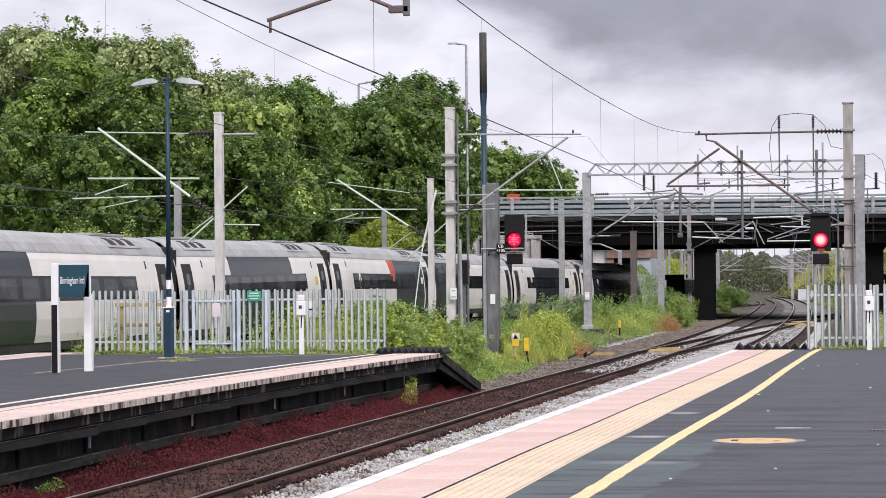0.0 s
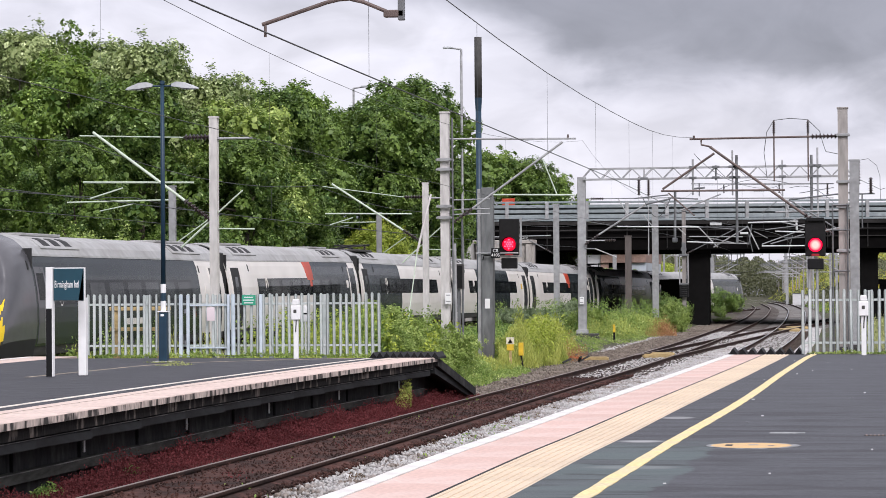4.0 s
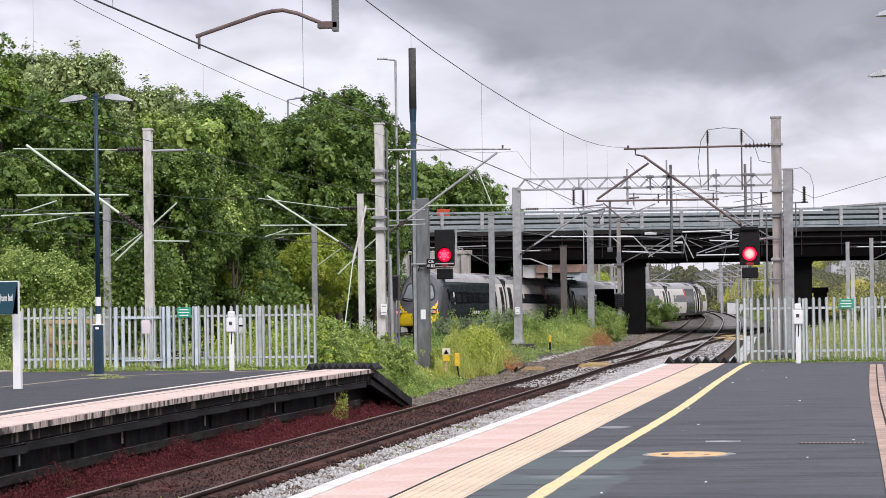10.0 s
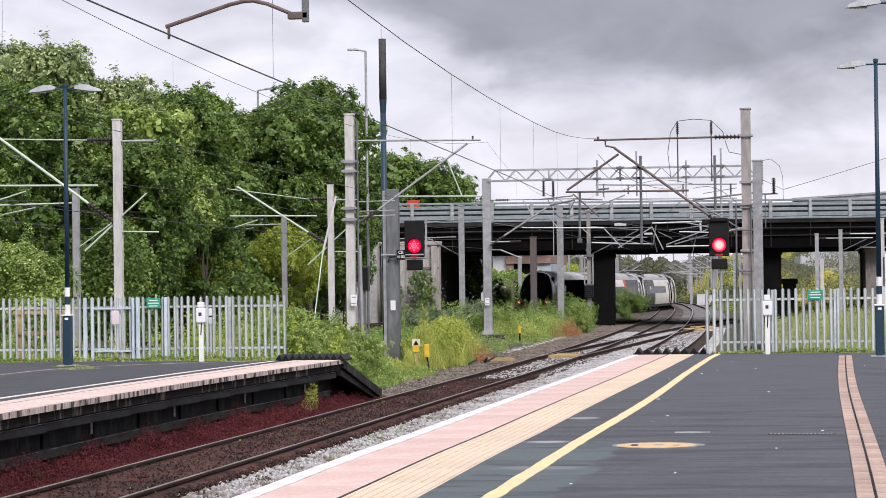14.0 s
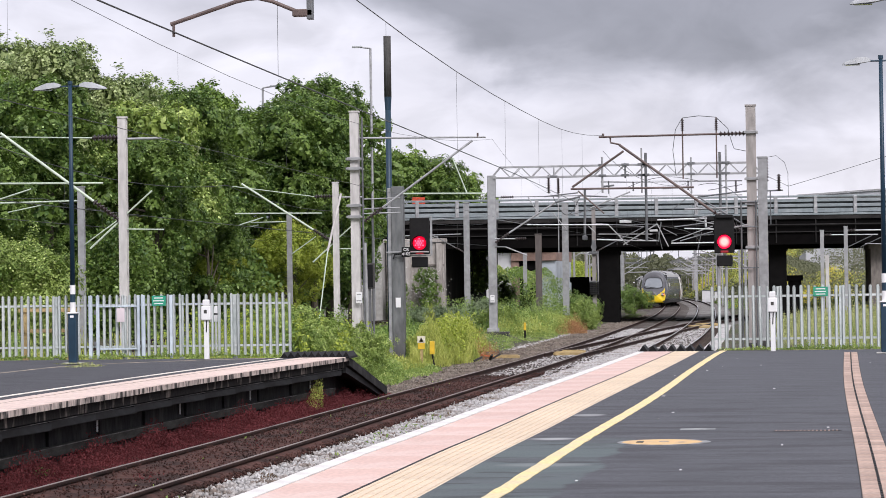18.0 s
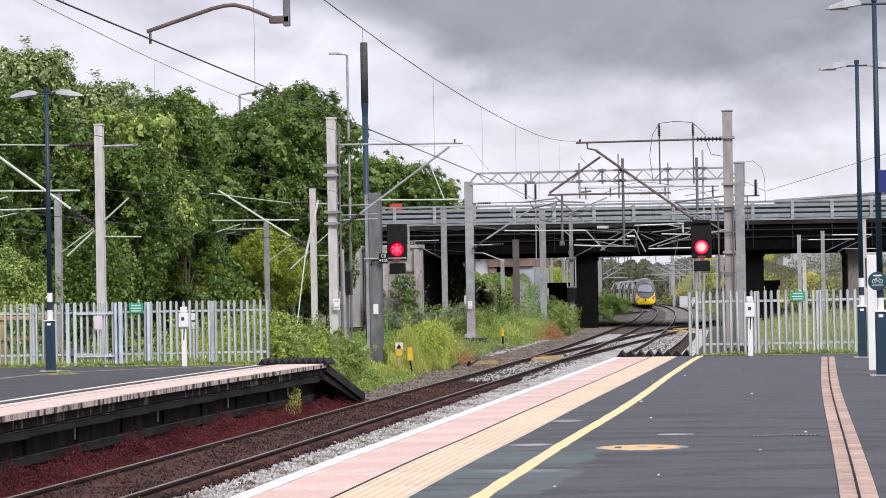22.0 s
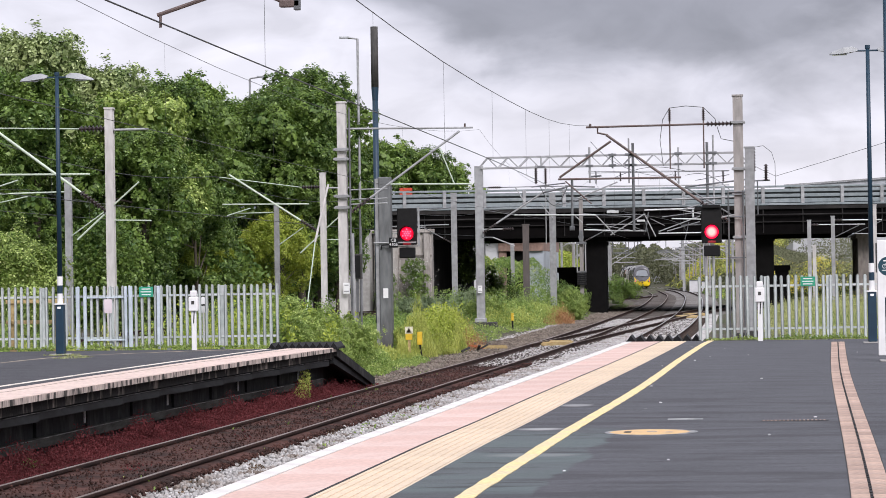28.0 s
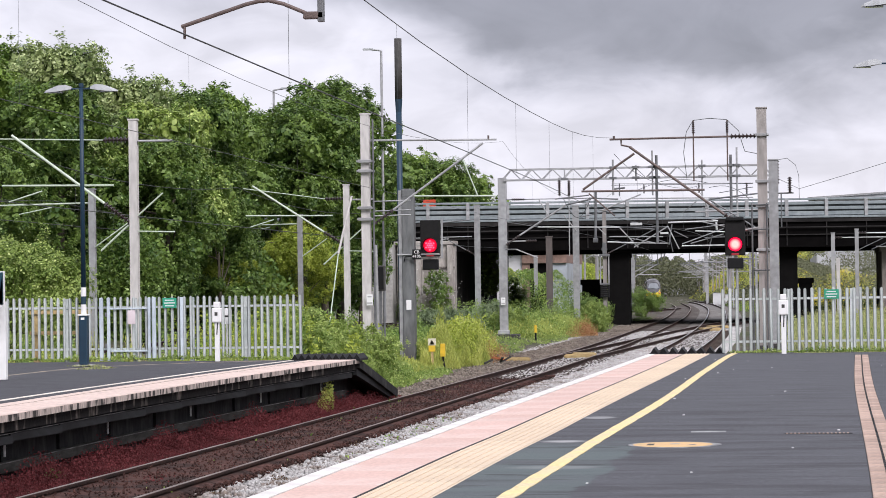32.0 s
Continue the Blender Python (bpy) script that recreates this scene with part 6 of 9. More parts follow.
def build_trees():
    kinds = [
        grow("tree", "broad leafy deciduous tree with mid-green crown", "tree", 11, 13.0, 5.2, 36000, LEAF_MID, 0.125, lumps=42, group="trackside trees"),
        grow("tree", "tall dense dark-green deciduous tree", "tree", 12, 14.0, 4.6, 36000, LEAF_DARK, 0.12, lumps=46, group="trackside trees"),
        grow("tree", "airy willow-like tree with silvery green leaves", "tree", 13, 13.5, 4.9, 36000, LEAF_PALE, 0.115, lumps=48, group="trackside trees"),
        grow("tree", "shrubby tree with yellow-green leaves", "tree", 14, 7.0, 3.4, 30000, LEAF_YELLOW, 0.08, 0.12, lumps=16, group="trackside trees"),
        grow("tree", "broad tree with light green sunlit leaves", "tree", 15, 13.0, 4.6, 32000, LEAF_LIGHT, 0.125, lumps=38, group="trackside trees"),
    ]
    plan = [  # kind, x, y, scale
        (2, -40.5, 118, 1.0), (0, -35.6, 112, 0.92), (2, -33.6, 118, 0.99), (2, -30.6, 119, 0.9), (1, -31.6, 110, 0.82), (1, -29.2, 128, 0.9), (4, -28.4, 116, 0.84),
        (1, -29.8, 134, 0.8), (1, -27.2, 112, 0.66), (1, -27.0, 145, 0.92), (1, -30.5, 138, 0.86), (1, -26.6, 150, 0.98), (1, -26.4, 148, 0.84), (1, -28.4, 126, 0.62),
        (1, -24.9, 152, 0.72), (1, -26.9, 156, 1.08), (1, -27.0, 122, 0.5), (3, -27.6, 124, 0.62), (3, -26.6, 140, 0.82),
        (0, -44.0, 130, 1.05), (1, -42.0, 122, 0.8), (1, -36.5, 104, 0.62), (1, -32.5, 104, 0.6), (2, -37.5, 128, 1.05), (1, -47.0, 140, 1.1),
        (0, -26.6, 186, 0.92), (1, -24.0, 186, 0.84), (0, -22.6, 188, 0.80), (1, -30.0, 150, 0.9), (0, -33.5, 146, 1.0),
    ]
    used = set()
    for k, x, y, s in plan:
        s *= 1.0 if y < 140 or k == 3 else 1.03
        z = ground_height(x, y)
        m = pose(x, y, z - 0.1, rz=random.uniform(0, 360)) @ Matrix.Scale(s, 4)
        if k in used:
            o = copy_thing(kinds[k], m)
            o.scale = (s, s, s)
        else:
            used.add(k)
            kinds[k].matrix_basis = m
    bush = grow("bush", "rounded pale yellow-green bush", "bush", 21, 3.7, 2.7, 28000, LEAF_BRAMBLE, 0.065, 0.1, 26, "bushes")
    bush.matrix_basis = pose(-26.7, 88, -0.8)
    copy_thing(bush, pose(-29.5, 93, -0.5, rz=70))
    low = grow("bush", "low green bush at the foot of the bridge pier", "bush", 22, 2.4, 1.7, 20000, LEAF_BUSH, 0.05, 0.1, 16, "bushes")
    low.matrix_basis = pose(-10.97, 214, -1.1) @ Matrix.Scale(0.92, 4)
    for x, y, s in ((-11.2, 154.5, 0.78),):
        o = copy_thing(low, pose(x, y, -1.0, rz=random.uniform(0, 360)) @ Matrix.Scale(s, 4))
        o.scale = (s, s, s)
    bramble = grow("bramble", "fresh green bramble mound at the ramp's foot", "bush", 24, 2.0, 1.7, 17000, LEAF_BRAMBLE, 0.05, 0.08, 14, "brambles", trunk=False)
    bramble.matrix_basis = pose(-12.3, 68, -0.85) @ Matrix.Scale(0.64, 4)
    for x, y, sc, z in ((-13.0, 70.5, 0.8, -0.75), (-11.6, 72, 0.6, -0.85), (-10.85, 66.8, 0.42, -1.1), (-11.3, 70.2, 0.5, -1.0), (-15.4, 86, 0.55, -0.7), (-15.4, 80, 0.75, -0.7), (-13.2, 76, 0.6, -0.7), (-10.9, 151, 0.8, -1.1), (-10.3, 148, 0.55, -1.1), (-13.4, 126, 0.7, -0.9), (-18.4, 96, 0.8, -0.7)):
        o = copy_thing(bramble, pose(x, y, z, rz=random.uniform(0, 360)) @ Matrix.Scale(sc, 4))
        o.scale = (sc, sc, sc)
    # added dark bush stands in for a shaded hollow in the bank
    shade = grow("bush", "dark bush in place of a shaded hollow beyond the bridge", "bush", 25, 3.3, 1.5, 12000, LEAF_DARK, 0.06, 0.1, 16, "bushes")
    shade.matrix_basis = pose(-20.3, 197, -1.0)
    elder = grow("bush", "green shrub with white flower heads before the wing wall", "bush", 26, 3.9, 1.25, 12000, LEAF_BUSH, 0.055, 0.1, 18, "bushes")
    elder.matrix_basis = pose(-22.5, 168.3, -1.0)
    blooms = np.random.default_rng(27)
    pts = blooms.normal(size=(420, 3)) * np.array([0.6, 0.5, 0.8]) + np.array([0, -0.4, 2.5])
    cards("flowers", pts, blooms.normal(size=pts.shape) + np.array([0, -0.6, 0.6]), 0.05 + 0.03 * blooms.random(420), WHITE_PETAL, elder, 1.1, 0, 28)
    o = copy_thing(elder, pose(-24.3, 168.2, -1.0, rz=150) @ Matrix.Scale(0.8, 4))
    o.scale = (0.8, 0.8, 0.8)
    spray = grow("tree", "slender young tree rising above the other crowns", "tree", 16, 15.4, 1.3, 2600, LEAF_MID, 0.09, 0.66, 16, "trackside trees")
    spray.matrix_basis = pose(-38.8, 122, 0.4)
    grey = grow("bush", "grey-green flowering shrub in the weeds", "bush", 23, 1.6, 1.6, 11000, WEED_GREY, 0.06, 0.1, 16, "bushes")
    grey.matrix_basis = pose(-15.4, 122, -0.75) @ Matrix.Scale(0.7, 4)
    for x, y, s in ((-17.2, 128, 0.6), (-14.6, 131, 0.75), (-18.6, 136, 0.55)):
        o = copy_thing(grey, pose(x, y, -0.6, rz=random.uniform(0, 360)) @ Matrix.Scale(s, 4))
        o.scale = (s, s, s)


def weeds(name, label, seed, spots, material, size, height, count, droop=0.0, long=2.5, floor=None):
    """Many blades standing on the ground within round patches (x, y, radius x, radius y)."""
    rng = np.random.default_rng(seed)
    area = np.array([a * b for _, _, a, b in spots])
    cs, ns, ss = [], [], []
    for (x, y, a, b), w in zip(spots, area / area.sum()):
        k = int(count * w)
        r, th = np.sqrt(rng.random(k)), rng.random(k) * 6.283
        px, py = x + a * r * np.cos(th), y + b * r * np.sin(th)
        hh = height * (0.35 + 0.65 * rng.random(k)) * (1.15 - 0.6 * r) * (0.72 + 0.3 * np.sin(px * 2.1 + seed) * np.cos(py * 0.9) + 0.34 * np.sin(px * 5.3 + 1.7 * py + seed))
        u = rng.random(k) ** 0.7
        g = np.array([ground_height(q, p) if floor is None else floor for q, p in zip(px, py)])
        cs.append(np.stack((px, py, g + np.maximum(0.03, hh * u)), 1))
        n = rng.normal(size=(k, 3))
        n[:, 2] *= 0.3 if droop > 0.7 or not droop else 1.0
        ns.append(n)
        ss.append(size * (0.6 + 0.8 * rng.random(k)))
    ob = cards(name, np.concatenate(cs), np.concatenate(ns), np.concatenate(ss), material, None, long, -droop, seed)
    return tagged(ob, label, "weeds", kind="stuff")


def stones(name, label, seed, ways, count, size, material, z=-1.1):
    """Loose broken stones strewn along strips: (way, u0, u1, y0, y1) each."""
    rng = np.random.default_rng(seed)
    base = np.array([(1, 0, 0), (0, 1, 0), (-1, 0, 0), (0, -1, 0), (0, 0, 0.8), (0, 0, -0.8)], float)
    tri = np.array([(0, 1, 4), (1, 2, 4), (2, 3, 4), (3, 0, 4), (1, 0, 5), (2, 1, 5), (3, 2, 5), (0, 3, 5)])
    area = np.array([(u1 - u0) * (y1 - y0) for _, u0, u1, y0, y1 in ways])
    pts = []
    for (way, u0, u1, y0, y1), w in zip(ways, area / area.sum()):
        k = int(count * w)
        y = y0 + (y1 - y0) * rng.random(k)
        u = u0 + (u1 - u0) * rng.random(k)
        x = np.array([way(q) for q in y]) + u
        pts.append(np.stack((x, y, z + 0.05 * rng.random(k)), 1))
    c = np.concatenate(pts)
    n = len(c)
    q = rng.normal(size=(n, 3, 3))
    q, _ = np.linalg.qr(q)
    s = size * (0.5 + 0.9 * rng.random((n, 1, 1)))
    v = np.einsum("nij,kj->nki", q, base) * s * (0.75 + 0.5 * rng.random((n, 6, 1))) + c[:, None, :]
    f = (tri[None] + 6 * np.arange(n)[:, None, None]).reshape(-1, 3)
    me = bpy.data.meshes.new(name)
    me.vertices.add(6 * n)
    me.vertices.foreach_set("co", v.ravel())
    me.loops.add(len(f) * 3)
    me.loops.foreach_set("vertex_index", f.ravel().astype(np.int32))
    me.polygons.add(len(f))
    me.polygons.foreach_set("loop_start", np.arange(0, len(f) * 3, 3, dtype=np.int32))
    me.update(calc_edges=True)
    me.materials.append(material)
    return tagged(new(name, me), label, "ballast", kind="stuff")


def build_weeds():
    bank = [(-13.4, 71, 1.6, 4.5), (-14.8, 76, 2.2, 6), (-17.0, 84, 2.8, 8), (-18.6, 98, 2.4, 9), (-14.2, 134, 2.2, 10), (-17.2, 140, 3, 12), (-12.6, 150, 1.4, 8)]
    weeds("weeds", "lower green weeds in the dip of the bank", 94, [(-14.6, 92, 2.2, 8), (-15.4, 108, 1.9, 9), (-16.9, 118, 3, 10), (-16.6, 100, 2.0, 8)], WEED, 0.045, 0.72, 60000, 0.4, 2.2)
    weeds("weeds", "tall green weeds on the trackside bank", 31, bank, WEED, 0.05, 1.15, 80000, 0.4, 2.2)
    weeds("weeds", "dense fresh green nettles and brambles", 32, [(-12.9, 67.5, 1.9, 3.6), (-15.2, 68, 2.2, 3.5), (-11.9, 67.0, 1.2, 2.8)], WEED_FRESH, 0.042, 0.85, 60000, 0.4, 1.8)
    weeds("tall_grass", "yellow-green rank grass beside the column", 33, [(-11.5, 89.5, 1.0, 5.5), (-11.5, 96, 0.9, 5), (-12.7, 103, 0.8, 5)], GRASS, 0.02, 1.3, 46000, 1.2, 9)
    weeds("tall_grass", "yellow-green rank grass along the bank", 34, [(-14.0, 113, 1.1, 6), (-12.2, 128, 1.2, 7), (-11.7, 142, 1.2, 9)], GRASS, 0.022, 1.1, 18000, 1.2, 8)
    weeds("tall_grass", "shorter yellow grass in front of the column", 46, [(-12.4, 80, 0.9, 4), (-11.5, 80, 0.8, 4)], GRASS, 0.018, 0.35, 7000, 1.2, 8)
    weeds("rusty_weeds", "rust-brown dock seed heads", 35, [(-10.35, 91.5, 0.5, 2.2), (-10.5, 95.5, 0.45, 2.0), (-10.7, 136, 0.5, 3), (-11.2, 100, 0.4, 2.0), (-10.8, 142, 0.4, 3.0)], WEED_RUST, 0.024, 0.95, 5200, 0.5, 2.2)
    weeds("weeds", "mixed green weeds among the rank grass", 72, [(-11.6, 89.5, 1.0, 5.5), (-11.7, 96, 0.9, 5), (-12.8, 103, 0.9, 5), (-14.2, 113, 1.2, 6), (-12.2, 128, 1.3, 7), (-11.7, 142, 1.3, 9)], WEED_FRESH, 0.04, 1.05, 50000, 0.4, 2.0)
    weeds("weeds", "grey-green goosefoot standing tall before the bridge", 91, [(-16.0, 138, 1.3, 6), (-14.9, 130, 0.9, 6), (-13.2, 150, 0.8, 3)], WEED_GREY, 0.034, 1.8, 36000, 0.4, 2.4)
    weeds("weeds", "dense mixed weeds before the bridge pier", 92, [(-13.8, 146, 2.2, 5), (-12.3, 139, 1.5, 6), (-11.6, 147, 1.0, 5)], WEED_FRESH, 0.036, 1.2, 56000, 0.4, 2.0)
    weeds("rusty_weeds", "red-brown docks at the edge of the weeds", 93, [(-10.6, 141, 0.5, 2.5), (-10.15, 138, 0.5, 2.0)], WEED_RUST, 0.028, 1.3, 5000, 0.5, 2.2)
    weeds("white_flowers", "small white flowers scattered over the weeds", 73, bank + [(-12.9, 67.5, 1.9, 3.6), (-11.5, 96, 1.3, 12)], WHITE_PETAL, 0.03, 1.3, 1100, 0.3, 1.2)
    weeds("tall_grass", "clump of tall yellow-green grass beside the column", 75, [(-11.05, 84, 0.62, 3.2), (-10.9, 88.5, 0.8, 4)], GRASS, 0.016, 1.55, 26000, 1.2, 10)
    weeds("weeds", "tall leafy weeds between the mast and the column", 76, [(-12.15, 75, 0.5, 3), (-12.9, 79, 0.4, 3), (-11.9, 71.5, 0.6, 2.5)], WEED_FRESH, 0.036, 0.95, 18000, 0.4, 2.0)
    weeds("low_weeds", "low leafy weeds at the ramp's foot", 77, [(-11.0, 69.5, 0.9, 4), (-11.4, 74, 0.7, 3)], WEED_FRESH, 0.034, 0.72, 15000, 0.4, 1.8)
    weeds("low_weeds", "short weeds round the column's foot", 78, [(-11.4, 79.5, 0.9, 4), (-10.5, 76, 0.5, 5)], WEED_FRESH, 0.03, 0.24, 9000, 0.4, 1.8)
    weeds("tall_grass", "green tuft at the foot of the platform wall", 79, [(-10.5, 32.2, 0.14, 0.7), (-10.45, 36, 0.1, 0.4)], WEED, 0.02, 0.3, 700, 0.3, 3)
    stalks = np.random.default_rng(71)
    for lab, mat, spots, count in (("tall leafy stalks standing over the weeds", WEED, bank, 420), ("yellow-green flowering stalks over the weeds", LEAF_YELLOW, [(-13.0, 70, 2.2, 5), (-15.5, 72, 2, 4), (-11.0, 88, 0.7, 5)], 200)):
        cs = []
        for _ in range(count):
            x, y, a, b = spots[stalks.integers(len(spots))]
            px, py = x + a * stalks.uniform(-0.8, 0.8), y + b * stalks.uniform(-0.8, 0.8)
            hgt, lx = stalks.uniform(0.8, 1.6), stalks.uniform(-0.2, 0.2)
            k = 46
            u = stalks.random(k) ** 0.8
            g = ground_height(px, py)
            spread = 0.16 * (1.1 - u) + 0.03
            cs.append(np.stack((px + lx * u + stalks.normal(size=k) * spread, py + stalks.normal(size=k) * spread, g + 0.15 + hgt * u), 1))
        cs = np.concatenate(cs)
        ob = cards("tall_weeds", cs, stalks.normal(size=cs.shape) + np.array([0, -0.3, 0.5]), 0.03 + 0.04 * stalks.random(len(cs)), mat, None, 2.0, 0, count)
        tagged(ob, lab, "weeds", kind="stuff")
    tip_a = Way(*[(y, TRACK_A(y)) for y in (12, 30, 45, 60, 75, 90, 110, 137)])
    stones("ballast_stones", "loose pale grey ballast stones beside the track", 61, [(tip_a, 1.5, 2.9, 18, 70), (tip_a, 1.3, 2.6, 70, 135)], 36000, 0.030, STONE)
    stones("ballast_stones", "larger white ballast stones among dried weeds", 87, [(tip_a, 0.95, 1.75, 18, 72)], 8000, 0.036, STONE, -1.08)
    stones("gravel_stones", "dirty grey gravel beside the weeds", 66, [(tip_a, -3.8, -1.0, 62, 140)], 14000, 0.045, BED_STONE)
    under = Way(*[(y, TRACK_A(y)) for y in (140, 160, 189, 235)])
    stones("gravel_stones", "sooty gravel beneath the bridge", 95, [(under, -3.4, -1.1, 140, 214)], 9000, 0.06, BED_STONE)
    weeds("low_weeds", "sparse weeds along the foot of the pier", 96, [(-10.6, 158, 0.35, 4), (-10.4, 200, 0.6, 10)], WEED, 0.03, 0.4, 3000, 0.4, 1.8)
    stones("gravel_stones", "mixed grey stones between the weeds and the rails", 88, [(tip_a, -5.6, -3.0, 104, 160), (tip_a, -4.6, -3.4, 84, 104)], 9000, 0.055, STONE, -1.09)
    weeds("low_weeds", "sparse low weeds spreading over the gravel", 89, [(-11.6, 112, 0.6, 8), (-11.0, 124, 0.6, 8), (-11.0, 136, 0.6, 6), (-10.9, 104, 0.4, 5), (-12.9, 122, 0.8, 9), (-12.9, 113, 0.6, 4)], WEED_FRESH, 0.03, 0.42, 11000, 0.4, 1.8)
    stones("trackbed_stones", "dirty brown stones between the rails", 62, [(tip_a, -0.7, 0.7, 18, 72)], 7000, 0.017, SOIL, -0.972)
    stones("dirty_stones", "brown-stained stones beside the rail", 67, [(tip_a, 0.82, 1.12, 18, 75)], 5000, 0.024, SOIL, -1.03)
    weeds("low_weeds", "brown withered tufts between the stones", 68, [(TRACK_A(y) + 1.5, y, 0.3, 1.2) for y in range(24, 68, 4)], WEED_BROWN, 0.03, 0.16, 1200, 0.4, 1.8)
    stones("ballast_stones", "grey ballast stones at the crossover", 63, [(tip_a, -0.7, 4.2, 72, 150)], 22000, 0.038, STONE_CLEAN)
    weeds("low_weeds", "small weeds growing in the trackbed", 64, [(-8.4, y, 1.0, 2.5) for y in range(26, 70, 6)] + [(-6.6, 45, 0.4, 9)], WEED, 0.03, 0.24, 3000, 0.4, 1.8)
    weeds("wall_weeds", "straggling weed growing on the platform wall", 65, [(-10.0, 55.8, 0.16, 0.7)], GRASS, 0.022, 1.1, 900, 0, 4)
    weeds("weeds", "weeds and flowers behind the fence", 36, [(2.6, 66, 3.8, 4.5), (6.5, 70, 4, 8), (3.5, 84, 3.6, 8), (6, 100, 5, 12)], WEED, 0.03, 0.9, 26000, 0.3, 2)
    weeds("weeds", "rough green weeds running back towards the bridge", 47, [(3.5, 116, 3.6, 12), (6.5, 126, 5, 16), (5, 146, 5, 12)], GRASS_PALE, 0.05, 1.1, 22000, 0.3, 2)
    weeds("tall_grass", "pale grass behind the platform fence", 37, [(2.6, 66, 3.8, 5), (5, 80, 5, 12), (5, 104, 5, 14), (6, 135, 6, 18)], GRASS_PALE, 0.014, 1.25, 60000, 1.2, 11)
    weeds("yellow_flowers", "small yellow flowers among the weeds behind the fence", 48, [(2.6, 66, 3.6, 4.5), (5, 80, 4, 10)], FLOWER, 0.03, 0.9, 700, 0.3, 1.2)
    weeds("weeds", "weeds behind the island platform's fence", 38, [(-14.6, 63.0, 3.4, 2.2), (-18, 65, 3.2, 3), (-21, 68, 2.4, 5)], WEED, 0.04, 1.5, 42000, 0.3, 1.8)
    weeds("tall_grass", "pale yellow-green grass behind the island platform's fence", 49, [(-14.6, 63.0, 3.4, 2.2), (-18, 65, 3.2, 3)], GRASS, 0.016, 1.7, 16000, 1.2, 10)
    weeds("brown_weeds", "dry litter and weeds round the lamp foot", 97, [(-15.1, 54.4, 0.45, 0.5), (-14.3, 52.4, 0.4, 0.7), (-14.5, 53.4, 0.25, 0.4)], GRASS_PALE, 0.02, 0.06, 320, 0.4, 1.8, 0.0)
    weeds("low_weeds", "low weeds along the foot of the fence", 39, [(-15, 59.55, 3.6, 0.14), (0.9, 60.0, 2.0, 0.12)], WEED_FRESH, 0.028, 0.2, 5000, 0.4, 1.6, 0.0)
    weeds("red_weeds", "dark red creeping plants covering the trackbed", 40, [(TRACK_A(y) - 1.5, y, 0.75, 3.2) for y in range(22, 64, 3)], WEED_RED, 0.021, 0.12, 64000, 0.6, 1.4)
    weeds("red_weeds", "sparse red creeping plants between the rails", 41, [(TRACK_A(y), y, 0.5, 3.0) for y in range(22, 64, 3)], WEED_RED, 0.016, 0.05, 16000, 0.6, 1.4)
    weeds("red_weeds", "dark red plants banked against the platform wall", 44, [(LEFT_EDGE(y) - 0.16 - 0.10 * (y < 34), y, 0.34 + 0.12 * math.sin(y * 0.7), 2.4) for y in range(20, 62, 2)], WEED_RED, 0.021, 0.36, 52000, 0.6, 1.4)
    weeds("red_weeds", "dark red plants grown up to the timber rail", 85, [(LEFT_EDGE(y) - 0.30, y, 0.3, 2.6) for y in range(35, 62, 2)], WEED_RED, 0.023, 0.55, 45000, 0.6, 1.4)
    weeds("brown_weeds", "brown dried weeds in the ballast beside the rail", 86, [(TRACK_A(y) + 1.25 + 0.25 * math.sin(y * 1.3), y, 0.24 + 0.12 * math.sin(y * 2.1), 1.0) for y in range(19, 70, 2)], WEED_BROWN, 0.02, 0.13, 22000, 0.5, 1.6)
    weeds("red_weeds", "reddish moss between the rails", 45, [(TRACK_A(y), y, 0.65, 2.5) for y in range(22, 66, 3)], WEED_RED, 0.023, 0.2, 31000, 0.6, 1.4)
    weeds("yellow_flowers", "yellow ragwort flowers on the far bank", 41, [(6, 190, 5, 14), (10, 200, 6, 18), (-0.5, 300, 4, 40)], FLOWER, 0.07, 1.3, 7000, 0.3, 1.2)
    weeds("weeds", "green weeds on the far bank beyond the bridge", 42, [(7, 195, 7, 16), (12, 205, 8, 20), (0.5, 290, 5, 50), (-1, 350, 6, 50)], WEED, 0.1, 1.5, 26000, 0.4, 1.6)


def build_line_banks():
    right = [(TRACK_B(y) + 8.5, y, 4.5, 16) for y in range(250, 440, 22)]
    left = [(TRACK_A(y) - 8.5, y, 4.5, 16) for y in range(290, 440, 22)]
    weeds("scrub", "dull green scrub on the bank beside the far line", 81, right + left, LEAF_FAR, 0.2, 3.4, 34000, 0.3, 1.6)
    weeds("scrub", "green weeds at the foot of the far bank", 82, right, WEED, 0.1, 1.7, 14000, 0.3, 1.6)
    weeds("yellow_flowers", "yellow flowers on the bank beside the far line", 83, right, FLOWER, 0.09, 1.9, 4500, 0.3, 1.2)


